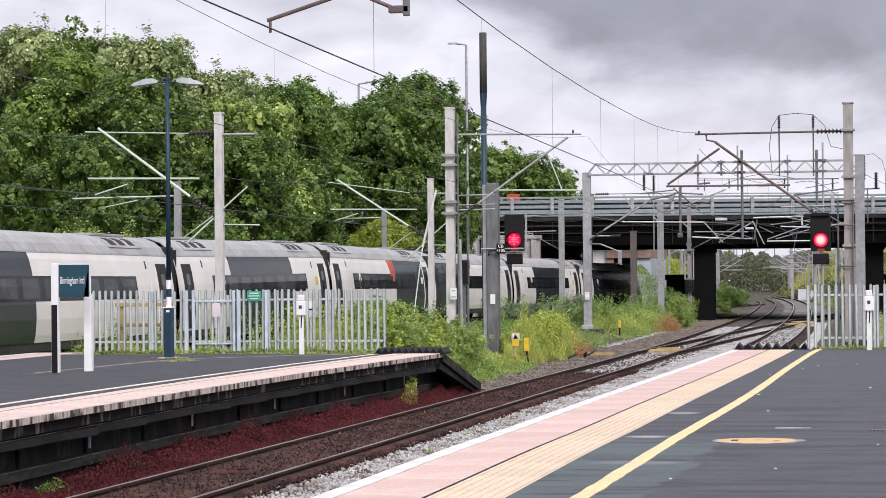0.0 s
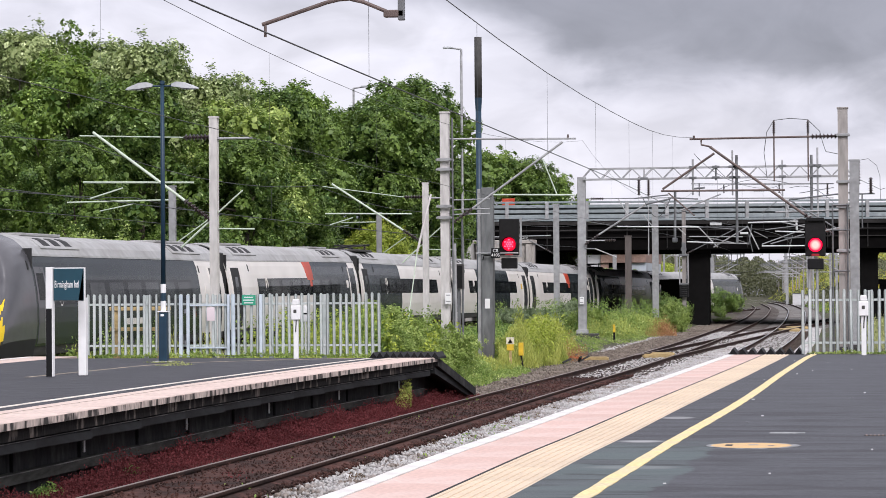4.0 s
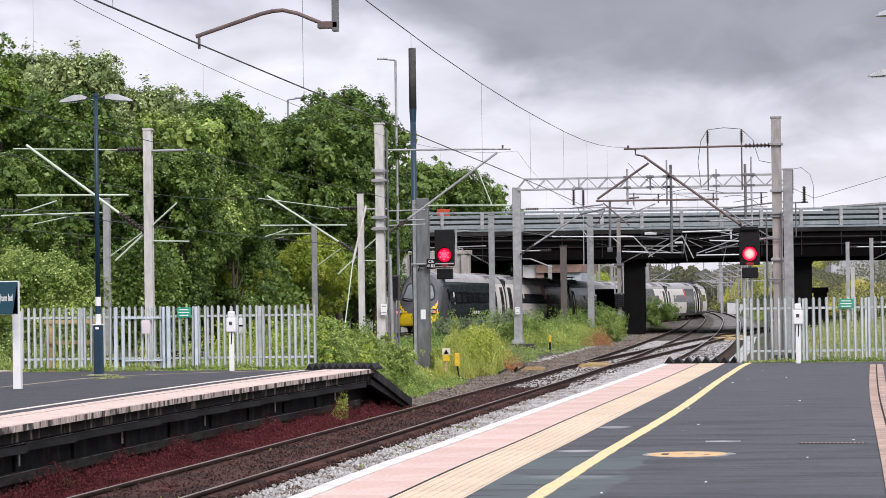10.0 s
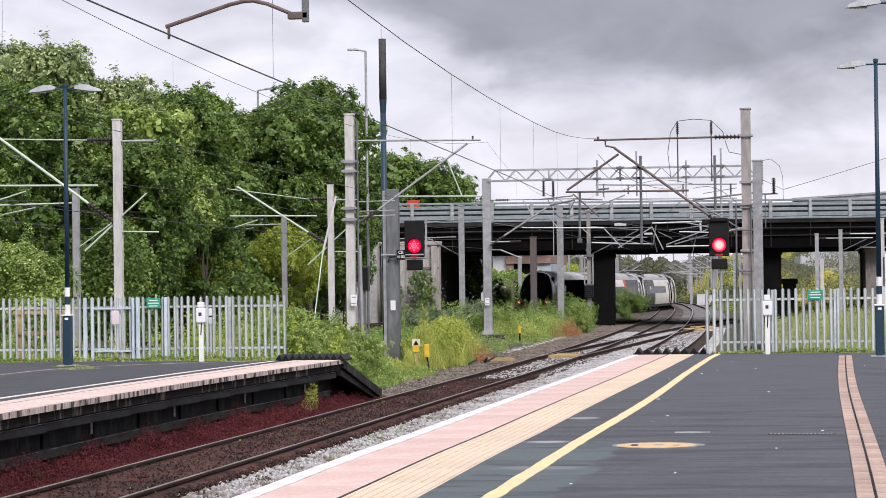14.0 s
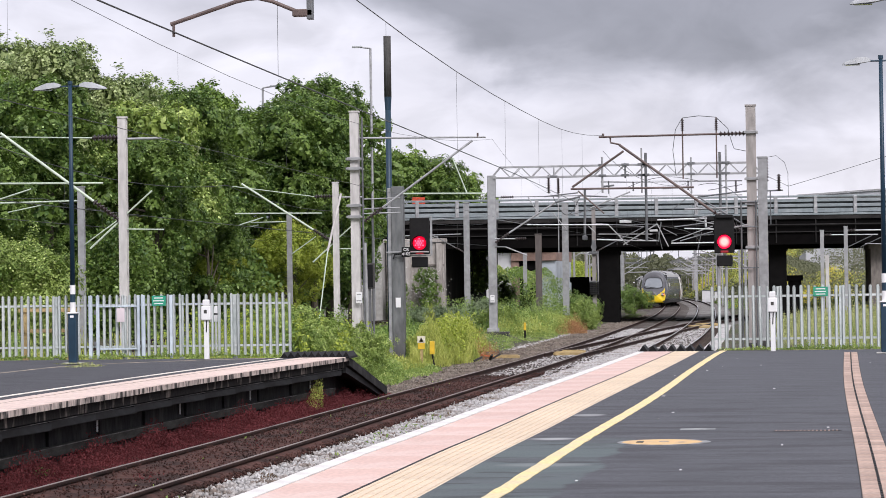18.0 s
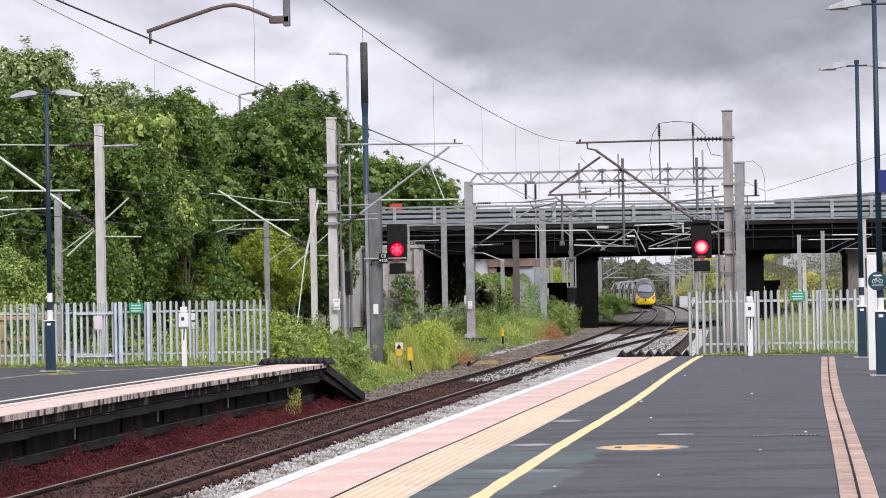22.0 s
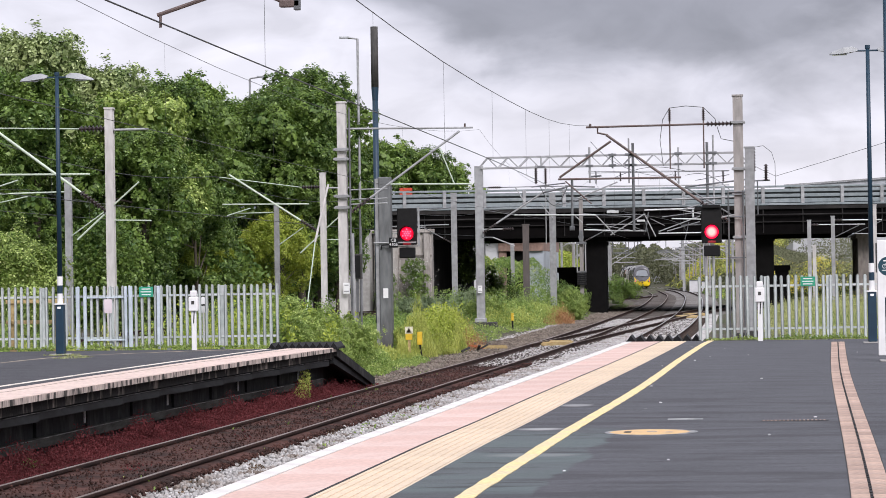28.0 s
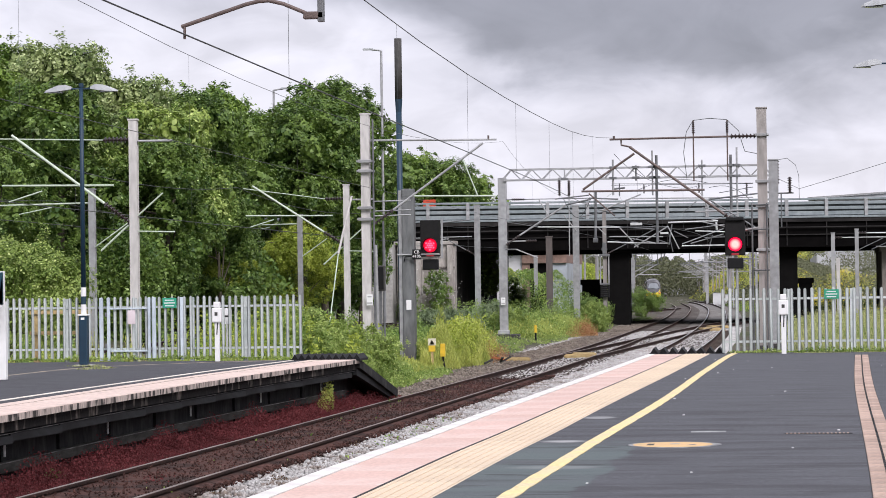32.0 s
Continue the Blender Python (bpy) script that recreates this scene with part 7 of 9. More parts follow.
def build_far():
    rng = np.random.default_rng(50)
    n = 120000
    y = 430 + 170 * rng.random(n)
    x = -62 + 84 * rng.random(n)
    top = 5.7 + 0.8 * np.sin(x * 0.21 + 2.0) + 0.6 * np.sin(x * 0.55 + 1) + 0.5 * np.sin(x * 1.7 + y * 0.1) + 0.013 * (y - 430)
    z = -1 + (top + 1) * rng.random(n) ** 0.6
    gap = np.array([TRACK_A(q) for q in y])
    clear = (x < gap - 6.5) | (x > gap + 8) | (y > 530)
    x, y, z = x[clear], y[clear], z[clear]
    n = len(x)
    ob = cards("far_woods", np.stack((x, y, z), 1), rng.normal(size=(n, 3)) + np.array([0, -0.6, 0.4]), 0.3 + 0.25 * rng.random(n), LEAF_FAR, None, 1.4, 0, 51)
    tagged(ob, "distant green woods along the railway", "woods", kind="stuff")
    n = 80000
    x = 1.5 + 30 * rng.random(n) ** 1.3
    y = 216 + 60 * rng.random(n)
    z = -0.6 + (2.0 + 0.055 * (y - 216) + 0.05 * (x - 6) + 0.8 * np.sin(x * 0.7 + y * 0.1)) * rng.random(n) ** 0.6
    nrm = rng.normal(size=(n, 3)) + np.array([0, -0.6, 0.6])
    tone = np.sin(x * 1.3) * np.cos(y * 0.21 + x * 0.4) + rng.normal(size=n) * 0.5
    low = z < 2.9 + 0.5 * np.sin(x * 1.1)
    for chosen, mat, size, name, lab, cat in ((~low | (tone < -0.1), LEAF_FAR, 0.13, "far_bank_weeds", "green scrub on the far bank beyond the bridge", "scrub"), (low & (tone >= -0.1) & (tone < 0.45), GRASS, 0.1, "far_grass", "yellowish rough grass on the far bank", "grass"), (low & (tone >= 0.45), FLOWER, 0.08, "far_flowers", "drifts of yellow flowers on the far bank", "flowers")):
        ob = cards(name, np.stack((x, y, z), 1)[chosen], nrm[chosen], size * (0.7 + 0.6 * rng.random(chosen.sum())), mat, None, 1.4, 0, 52)
        tagged(ob, lab, cat, kind="stuff")
    n = 60000
    x = -50 + 23.5 * rng.random(n)
    y = 106 + 58 * rng.random(n)
    z = -0.8 + (4.0 + 1.5 * np.sin(x * 0.9 + y * 0.3) + 0.02 * (y - 106)) * rng.random(n) ** 0.6 + 0.06 * np.maximum(0, -26 - x)
    keep = x < -26.0 - 2.5 * (y < 128)
    ob = cards("undergrowth", np.stack((x, y, z), 1)[keep], (rng.normal(size=(n, 3)) + np.array([0.2, -0.5, 0.6]))[keep], 0.15 + 0.1 * rng.random(keep.sum()), LEAF_DARK, None, 1.5, 0, 53)
    tagged(ob, "dark green undergrowth beneath the trackside trees", "undergrowth", kind="stuff")
    n = 16000
    x, y = -33 + 6.8 * rng.random(n), 106.5 + 3.5 * rng.random(n)
    z = -0.9 + (4.6 + 1.2 * np.sin(x * 1.3)) * rng.random(n) ** 0.8
    ob = cards("undergrowth", np.stack((x, y, z), 1), rng.normal(size=(n, 3)) + np.array([0.2, -0.5, 0.6]), 0.09 + 0.06 * rng.random(n), LEAF_DARK, None, 1.5, 0, 56)
    tagged(ob, "dark green saplings in front of the trackside trunks", "undergrowth", kind="stuff")
    n = 70000
    y = 330 + 130 * rng.random(n)
    off = 3.2 + 13 * rng.random(n) ** 1.3
    x = np.array([TRACK_B(q) for q in y]) + off
    top = np.minimum(6.4, -0.9 + 0.8 * (off - 2.6)) + 0.5 * np.sin(x * 1.1 + y * 0.13) + 0.3 * np.sin(x * 2.7)
    z = np.maximum(-0.9, top - 0.9 * rng.random(n) ** 1.5)
    tone = np.sin(x * 0.8) * np.cos(y * 0.09 + x * 0.3) + rng.normal(size=n) * 0.55
    for chosen, mat, name, lab, cat in ((tone < -0.2, LEAF_FAR, "cutting_scrub", "olive scrub on the cutting beside the far line", "scrub"), ((tone >= -0.2) & (tone < 1.0), GRASS, "cutting_grass", "yellowish rough grass on the cutting beside the far line", "grass"), (tone >= 1.0, FLOWER, "cutting_flowers", "drifts of yellow flowers on the cutting", "flowers")):
        ob = cards(name, np.stack((x, y, z), 1)[chosen], (rng.normal(size=(n, 3)) + np.array([0, -0.5, 0.6]))[chosen], (0.09 + 0.07 * rng.random(n))[chosen], mat, None, 1.7, 0, 57)
        tagged(ob, lab, cat, kind="stuff")
    b = thing("warehouse", "white-clad warehouse with a brown brick end beyond the bridge", "building")
    part("brick_pier", nb(-23.0, -22.3, 231, 250, -1, 4.6), BRICK_WALL, b, "brown brick pier")
    part("brick_wall", nb(-23.0, -18.9, 230.8, 250, 3.85, 5.6), BRICK_WALL, b, "brown brick wall above the doors")
    # solid near-black block paints the shade of a recess below the brick
    part("recess_block", nb(-22.3, -20.45, 231.4, 249, -1, 3.84), PIER, b, "near-black block in place of a shaded recess")
    part("door_panel", nb(-20.4, -18.9, 231.1, 249, -1, 3.82), GLASS_DULL, b, "pale blue-grey sliding door")
    part("clad_wall", nb(-34, -23.05, 231.2, 250, -1, 5.2), BUILDING, b, "white cladding")
    part("roof", nb(-34.2, -18.7, 229.5, 251, 5.6, 5.85), ROOF_GREY, b)
    h_mast("overhead_mast", "slim dark mast beyond the bridge", -22.35, 212, 1.0, 5.0, 0.24, 0.24, T_FRAME)
    h_mast("overhead_mast", "pale mast beyond the bridge", -19.95, 212, 1.0, 5.4, 0.3, 0.3, GALV)
    n = 60000
    x = -34 + 20 * rng.random(n)
    y = 190 + 39 * rng.random(n)
    off = np.array([TRACK_T(q) for q in y]) - 2.6 - x
    top = np.minimum(3.05 - 0.05 * (x + 24), -0.7 + 1.25 * off) + 0.22 * np.sin(x * 2.3 + y * 0.4) + 0.15 * np.sin(x * 5.1)
    z = top - 0.7 * rng.random(n) ** 1.5
    keep = (off > 0) & ((x < -22.6) | (y > 198)) & ((x > -21.5) | (y > 199))
    tone = np.sin(x * 1.7 + 0.5) * np.cos(y * 0.3) + rng.normal(size=n) * 0.6
    for chosen, mat, name, lab, cat in ((keep & (tone < 0.8), LEAF_MID, "bank_scrub", "rough green scrub on the bank before the warehouse", "scrub"), (keep & (tone >= 0.8) & (tone < 1.15), WEED_GREY, "bank_weeds", "grey-green weeds on the bank before the warehouse", "weeds"), (keep & (tone >= 1.15), GRASS, "bank_grass", "yellowish grass on the bank before the warehouse", "grass")):
        ob = cards(name, np.stack((x, y, z), 1)[chosen], (rng.normal(size=(n, 3)) + np.array([0, -0.5, 0.6]))[chosen], (0.06 + 0.05 * rng.random(n))[chosen], mat, None, 1.8, 0, 54)
        tagged(ob, lab, cat, kind="stuff")
    n = 9000
    x, y = -23.2 + 2.6 * rng.normal(size=n), 305 + 6 * rng.normal(size=n)
    z = -1 + 5.7 * np.exp(-((x + 23.2) / 4.5) ** 2) * rng.random(n) ** 0.4
    keep = x < -15.5
    ob = cards("yellow_flowers", np.stack((x, y, z), 1)[keep], rng.normal(size=(n, 3))[keep], (0.1 + 0.06 * rng.random(n))[keep], LEAF_YELLOW, None, 1.5, 0, 55)
    tagged(ob, "yellow-flowering broom on the bank beyond the bridge", "shrub", kind="stuff")
    b = thing("shed", "long pale grey industrial shed behind the bridge", "building")
    part("wall", nb(5.5, 114, 350, 420, -1, 13.2), SHED_WALL, b, "pale cladding")
    bm = bmesh.new()
    vs = [bm.verts.new(v) for v in ((4.6, 349, 13.2), (60, 349, 16.2), (115, 349, 13.2), (4.6, 421, 13.2), (60, 421, 16.2), (115, 421, 13.2))]
    bm.faces.new((vs[0], vs[1], vs[4], vs[3])), bm.faces.new((vs[1], vs[2], vs[5], vs[4])), bm.faces.new((vs[0], vs[2], vs[1])), bm.faces.new((vs[3], vs[4], vs[5]))
    part("roof", bm, ROOF_GREY, b, "low pitched grey roof")
    part("verge", bar(bmesh.new(), (4.4, 348.8, 13.3), (60, 348.8, 16.32), 0.2, 0.2), GALV, b, "dark roof verge")
    for x0, x1, y, z, lab in ((-46, -37, 640, 8.5, "white"), (-30, -24, 660, 6.5, "grey"), (-19, -12, 650, 7.5, "white"), (-8, 2, 645, 6.0, "grey")):
        b = thing("far_building", "distant " + lab + " industrial building beyond the woods", "building", "distant buildings")
        part("wall", nb(x0, x1, y, y + 12, -1, z), BUILDING if lab == "white" else ROOF_GREY, b)
        part("roof", nb(x0 - 0.3, x1 + 0.3, y - 0.3, y + 12.3, z, z + 0.4), GALV_DARK, b)


build_trees()
build_weeds()
build_line_banks()
build_far()


# ---- the train: nine coaches, the last one with its cab to the rear ----
CAR = 23.0
SECTION = [(1.24, 0.32), (1.33, 0.75), (1.365, 1.15), (1.355, 1.55), (1.31, 2.0), (1.24, 2.4), (1.16, 2.72), (1.06, 2.95)]
ROOF = [(1.06, 2.95), (0.92, 3.16), (0.70, 3.34), (0.38, 3.46), (0.0, 3.50)]


def shell(y0, y1, prof, proud=0.0, z_lo=None, z_hi=None, side=0):
    """Skin between two lengths following a side profile; side +1 or -1, or 0 for both joined over the top."""
    def at(z):
        for (xa, za), (xb, zb) in zip(prof, prof[1:]):
            if za <= z <= zb:
                return xa + (xb - xa) * (z - za) / (zb - za)
        return prof[-1][0]
    bm = bmesh.new()
    pts = prof
    if z_lo is not None:
        pts = [(at(z_lo), z_lo)] + [p for p in prof if z_lo + 0.02 < p[1] < z_hi - 0.02] + [(at(z_hi), z_hi)]
    if side == 0:
        pts = [(x, z) for x, z in pts] + [(-x, z) for x, z in pts[::-1] if x > 0]
    else:
        pts = [(side * x, z) for x, z in pts]
    rows = []
    for y in (y0, y1):
        row = []
        for x, z in pts:
            s = (1 if x > 0 else -1) if abs(x) > 1e-6 else 0
            row.append(bm.verts.new((x + s * proud, y, z + (proud if side == 0 else 0))))
        rows.append(row)
    for i in range(len(pts) - 1):
        bm.faces.new((rows[0][i], rows[0][i + 1], rows[1][i + 1], rows[1][i]))
    bmesh.ops.recalc_face_normals(bm, faces=bm.faces)
    if side:
        f = bm.faces[0]
        f.normal_update()
        if f.normal.x * side < 0:
            bmesh.ops.reverse_faces(bm, faces=bm.faces)
    bmesh.ops.solidify(bm, geom=bm.faces[:], thickness=0.03)
    return bm


def coach(kind, length=CAR):
    """Origin on the rail at the coach's middle, y ahead. kind picks the bands of colour."""
    t = thing("train_coach", {"a": "white train coach with a dark band and orange-red slash", "b": "train coach, dark at one end and white beyond, with roof gear", "c": "white train coach with a dark middle band", "rear": "dark rear driving coach with yellow-nosed cab", "front": "dark leading driving coach of the train"}[kind], "train coach", "coaches of the train")
    h = length / 2 - 0.35
    lo, hi = -h, h
    bands = {"a": ((0.0, 0.60, T_WHITE), (0.60, 0.93, T_DARK), (0.93, 1.0, T_WHITE)), "b": ((0.0, 0.05, T_WHITE), (0.05, 0.40, T_DARK), (0.40, 1.0, T_WHITE)), "c": ((0.0, 0.30, T_WHITE), (0.30, 0.72, T_DARK), (0.72, 1.0, T_WHITE)), "rear": ((0.0, 0.84, T_DARK), (0.84, 1.0, T_WHITE)), "front": ((0.0, 0.2, T_WHITE), (0.2, 1.0, T_DARK))}[kind]
    nose = 2.8 if kind in ("rear", "front") else 0.0
    if kind == "rear":
        lo += nose
    if kind == "front":
        hi -= nose
    span = hi - lo
    for side in (1, -1):
        for a, b, m in bands:
            part("side_panel", shell(lo + span * a, lo + span * b, SECTION, 0, 1.0, 2.95, side), m, t, "off-white side panel" if m is T_WHITE else "dark green-grey side panel")
            lower = T_DARK if kind in ("rear",) and m is T_DARK else (T_DARK if m is T_DARK and kind == "c" and False else T_WHITE if m is T_WHITE else T_DARK)
            part("lower_panel", shell(lo + span * a, lo + span * b, SECTION, 0, 0.55, 1.0, side), lower, t)
        part("skirt", shell(lo, hi, SECTION, -0.02, 0.32, 0.55, side), T_FRAME, t, "grimy lower skirt")
        w0, w1 = lo + (4.2 if kind != "rear" else 3.6), hi - (4.0 if kind != "front" else 3.2)
        if kind == "rear":
            w0, w1 = lo + 0.8, hi - 4.2
        wb = part("window_band", shell(w0, w1, SECTION, 0.008, 1.62, 2.28, side), T_GLASS, t, "long dark window band")
        n = 8
        for k in range(n):
            a = w0 + (w1 - w0) * (k + 0.12) / n
            part("window", shell(a, a + (w1 - w0) / n * 0.76, SECTION, 0.012, 1.70, 2.20, side), T_PANE, wb)
        doors = [hi - 1.7] if kind == "rear" else [lo + 0.55] if kind == "front" else [lo + 0.55, hi - 1.7]
        for d in doors:
            dm = T_BLACK if kind != "a" or d < 0 else T_DARK
            door = part("door", shell(d, d + 1.15, SECTION, 0.012, 0.62, 2.66, side), dm, t, "dark sliding door")
            part("door_frame", shell(d - 0.12, d, SECTION, 0.014, 0.62, 2.70, side), T_WHITE, door)
            part("door_window", shell(d + 0.38, d + 0.78, SECTION, 0.018, 1.5, 2.35, side), T_PANE, door)
        if kind == "a":
            bm = shell(lo + span * 0.565, lo + span * 0.605, SECTION, 0.01, 1.95, 2.93, side)
            for v in bm.verts:
                v.co.y -= (v.co.z - 1.95) * 0.55 if v.co.y < lo + span * 0.585 else 0.0
            part("red_slash", bm, T_RED, t, "orange-red slanted slash")
        ring = [(w0 + 1.3 + 0.16 * math.cos(a * 0.3927), 1.93 + 0.34 * math.sin(a * 0.3927)) for a in range(17)]
        wide = lambda z: 1.365 + (z - 1.15) * -0.098 if z < 2.0 else 1.31 - (z - 2.0) * 0.175
        part("ring_mark", chain(bmesh.new(), [(side * (wide(z) + 0.02), y, z) for y, z in ring], 0.022, 5), T_WHITE, t, "thin white ring emblem")
        for y, z, dz in ((w1 + 1.2, 2.62, 0.12), (w0 - 1.1, 2.66, 0.12)):
            part("side_vent", shell(y, y + 0.1, SECTION, 0.012, z - dz, z + dz, side), T_BLACK, t)
        part("notice", shell(hi - 2.5, hi - 2.1, SECTION, 0.012, 1.85, 2.15, side), YELLOW if kind == "c" else T_WHITE, t)
        if kind == "rear":
            part("red_stripe", shell(hi - 4.1, hi - 3.95, SECTION, 0.012, 0.75, 1.5, side), T_RED, t, "short red door stripe")
            cab_door = part("cab_door", shell(lo + 0.15, lo + 0.95, SECTION, 0.010, 0.62, 2.62, side), T_NOSE, t, "grey cab door")
            part("cab_window", shell(lo + 0.28, lo + 0.82, SECTION, 0.018, 1.75, 2.45, side), T_GLASS, cab_door)
            for k in range(3):
                y = 1.0 - k * 0.75
                for i in range(6 if k != 1 else 4):
                    part("text_bar", shell(y + i * 0.1, y + i * 0.1 + 0.06, SECTION, 0.01, 0.98, 1.16, side), T_WHITE, t)
    part("roof", shell(lo, hi, ROOF, 0, None, None, 0), T_ROOF, t, "grey curved roof")
    part("gutter", shell(lo, hi, SECTION, 0.015, 2.90, 2.96, 1), T_ROOF, t)
    part("gutter", shell(lo, hi, SECTION, 0.015, 2.90, 2.96, -1), T_ROOF, t)
    part("underframe", nb(-1.1, 1.1, lo + 0.4, hi - 0.4, 0.28, 0.95), T_FRAME, t, "grimy underframe")
    part("end_wall", nb(-1.2, 1.2, hi - 0.06, hi, 0.5, 3.1), T_BLACK, t)
    part("end_wall", nb(-1.2, 1.2, lo, lo + 0.06, 0.5, 3.1), T_BLACK, t)
    if kind != "front":
        part("gangway", nb(-1.12, 1.12, hi, hi + 0.7, 0.6, 3.2, bevel=0.05), T_BLACK, t, "black rubber gangway bellows")
    for y in (-h * 0.72, h * 0.72):
        bogie = part("bogie", nb(-1.05, 1.05, y - 1.6, y + 1.6, 0.25, 0.6, bevel=0.05), T_FRAME, t)
        for dy in (-1.35, 1.35):
            for x in (-0.75, 0.75):
                part("wheel", disc(bmesh.new(), (x, y + dy, 0.43), 0.43, 0.13, "x", 20), RAIL_SIDE, bogie)
    for y in (lo + span * 0.16, lo + span * 0.82):
        for side in (1, -1):
            vent = part("roof_vent", shell(y - 1.7, y + 1.7, ROOF, 0.035, 3.12, 3.47, side), T_ROOF, t, "raised roof equipment hood")
            for k in range(3):
                part("louvre", shell(y - 1.3 + k * 0.95, y - 0.75 + k * 0.95, ROOF, 0.05, 3.20, 3.40, side), T_BLACK, vent)
        part("roof_ridge", nb(-0.42, 0.42, y - 1.7, y + 1.7, 3.46, 3.54, bevel=0.02), T_ROOF, t)
    if kind == "b":
        y = lo + 3.2
        gear = part("pantograph_well", nb(-0.8, 0.8, y - 1.8, y + 1.6, 3.42, 3.52, bevel=0.03), T_FRAME, t, "dark folded roof pantograph")
        for a, b in (((-0.5, y - 1.2, 3.55), (0.5, y + 1.0, 3.72)), ((0.5, y - 1.2, 3.55), (-0.5, y + 1.0, 3.72)), ((-0.8, y + 1.0, 3.74), (0.8, y + 1.0, 3.74)), ((-0.6, y - 1.3, 3.5), (0.6, y - 1.3, 3.7))):
            part("pantograph_arm", nr(a, b, 0.035), T_BLACK, gear)
        for x in (-0.5, 0.5):
            part("roof_insulator", insulator(bmesh.new(), (x, y + 1.4, 3.5), (x, y + 1.4, 3.8), 0.09, 4), INSULATOR, gear)
    if nose:
        build_cab(t, lo if kind == "rear" else hi, -1 if kind == "rear" else 1, nose)
    return t


def build_cab(t, y0, way, length):
    """The rounded streamlined end: a loft cut into shell, windscreen, yellow front and skirt."""
    full = [(x, z) for x, z in SECTION] + ROOF[1:]
    coarse = full + [(-x, z) for x, z in full[-2::-1]]
    prof = [(a[0] + (b[0] - a[0]) * i / 4, a[1] + (b[1] - a[1]) * i / 4) for a, b in zip(coarse, coarse[1:]) for i in range(4)] + [coarse[-1]]
    rows = []
    n = 16
    for k in range(n + 1):
        u = k / n
        top = 3.50 - 0.04 * u - 0.72 * u**3
        wide = 1.0 - 0.03 * u - 0.09 * u**3
        row = []
        for x, z in prof:
            v = (z - 0.32) / (3.50 - 0.32)
            # the front leans back over its height and rounds off at the sides
            back = u**2 * (1.45 * v**2 + 0.45 * abs(x / 1.365) ** 2.2)
            row.append((x * wide * (1 - 0.15 * u**3 * v * v), y0 + way * (length * u - back), 0.32 + v * (top - 0.32)))
        rows.append(row)
    m = len(prof)
    ring = rows[n]
    mid = (0.0, y0 + way * (length - 0.25), 1.35)
    for f in (0.985, 0.96, 0.93, 0.89, 0.85, 0.80, 0.75, 0.70, 0.65, 0.6, 0.55, 0.5, 0.44, 0.38, 0.32, 0.26, 0.2, 0.14, 0.08, 0.02):
        bulge = 0.32 * math.sqrt(1 - f * f)
        rows.append([(x * f, mid[1] + (y - mid[1]) * f + way * bulge, mid[2] + (z - mid[2]) * f) for x, y, z in ring])
    skin = np.array([p for row in rows[n - 8:] for p in row])

    def on_skin(x, z, proud):
        d = (skin[:, 0] - x) ** 2 + (skin[:, 2] - z) ** 2
        near = np.argsort(d)[:5]
        w = 1 / (d[near] + 1e-4)
        return (x, float((skin[near, 1] * w).sum() / w.sum()) + way * proud, z)

    def pane(grow_by, proud):
        """A rounded windscreen shape laid on the nose."""
        bm = bmesh.new()
        rings = []
        for r in (0.0, 0.25, 0.5, 0.75, 0.92, 1.0, 1.005):
            ring = []
            for i in range(40):
                a = 2 * math.pi * i / 40
                c, q = math.cos(a), math.sin(a)
                px, pz = math.copysign(abs(c) ** 0.42, c), math.copysign(abs(q) ** 0.42, q)
                z = 2.30 + r * pz * (0.48 + grow_by)
                x = r * px * (0.83 + grow_by - 0.13 * r * pz)
                ring.append(bm.verts.new(on_skin(x, z, proud if r <= 1 else -0.03)))
            rings.append(ring)
        for a, b in zip(rings, rings[1:]):
            for i in range(40):
                bm.faces.new((a[i], a[(i + 1) % 40], b[(i + 1) % 40], b[i]))
        bmesh.ops.remove_doubles(bm, verts=bm.verts, dist=0.0005)
        bmesh.ops.recalc_face_normals(bm, faces=bm.faces)
        return bm

    part("windscreen_surround", pane(0.07, 0.02), T_BLACK, t, "black rubber surround of the windscreen", smooth=True)
    part("windscreen", pane(0.0, 0.07), T_SCREEN, t, "wide curved cab windscreen", smooth=True)
    sets = {"shell": [], "yellow": [], "skirt": []}
    for k in range(len(rows) - 1):
        for i in range(m if k >= n else m - 1):
            j = (i + 1) % m
            q = [rows[k][i], rows[k][j], rows[k + 1][j], rows[k + 1][i]]
            cx, cz = sum(p[0] for p in q) / 4, sum(p[2] for p in q) / 4
            key = "shell"
            if k >= n:
                if cz < 0.36 + 0.16 * cx * cx:
                    key = "skirt"
                elif cz < 1.06 + 0.3 * max(0.0, abs(cx) - 0.35):
                    key = "yellow"

            elif cz < 0.70:
                key = "skirt"
            elif k > n - 2 and cz < 1.15:
                key = "yellow"
            sets[key].append(q)
    mats = {"shell": (T_NOSE, "nose_shell", "rounded grey cab shell"), "yellow": (T_YELLOW, "yellow_front", "bright yellow warning front"), "skirt": (T_BLACK, "front_skirt", "black front skirt")}
    for key, quads in sets.items():
        bm = bmesh.new()
        for q in quads:
            vs = [bm.verts.new(p) for p in q]
            bm.faces.new(vs)
        bmesh.ops.remove_doubles(bm, verts=bm.verts, dist=0.003)
        bmesh.ops.dissolve_degenerate(bm, dist=0.001, edges=bm.edges)
        bmesh.ops.recalc_face_normals(bm, faces=bm.faces)
        part(mats[key][1], bm, mats[key][0], t, mats[key][2], smooth=True)
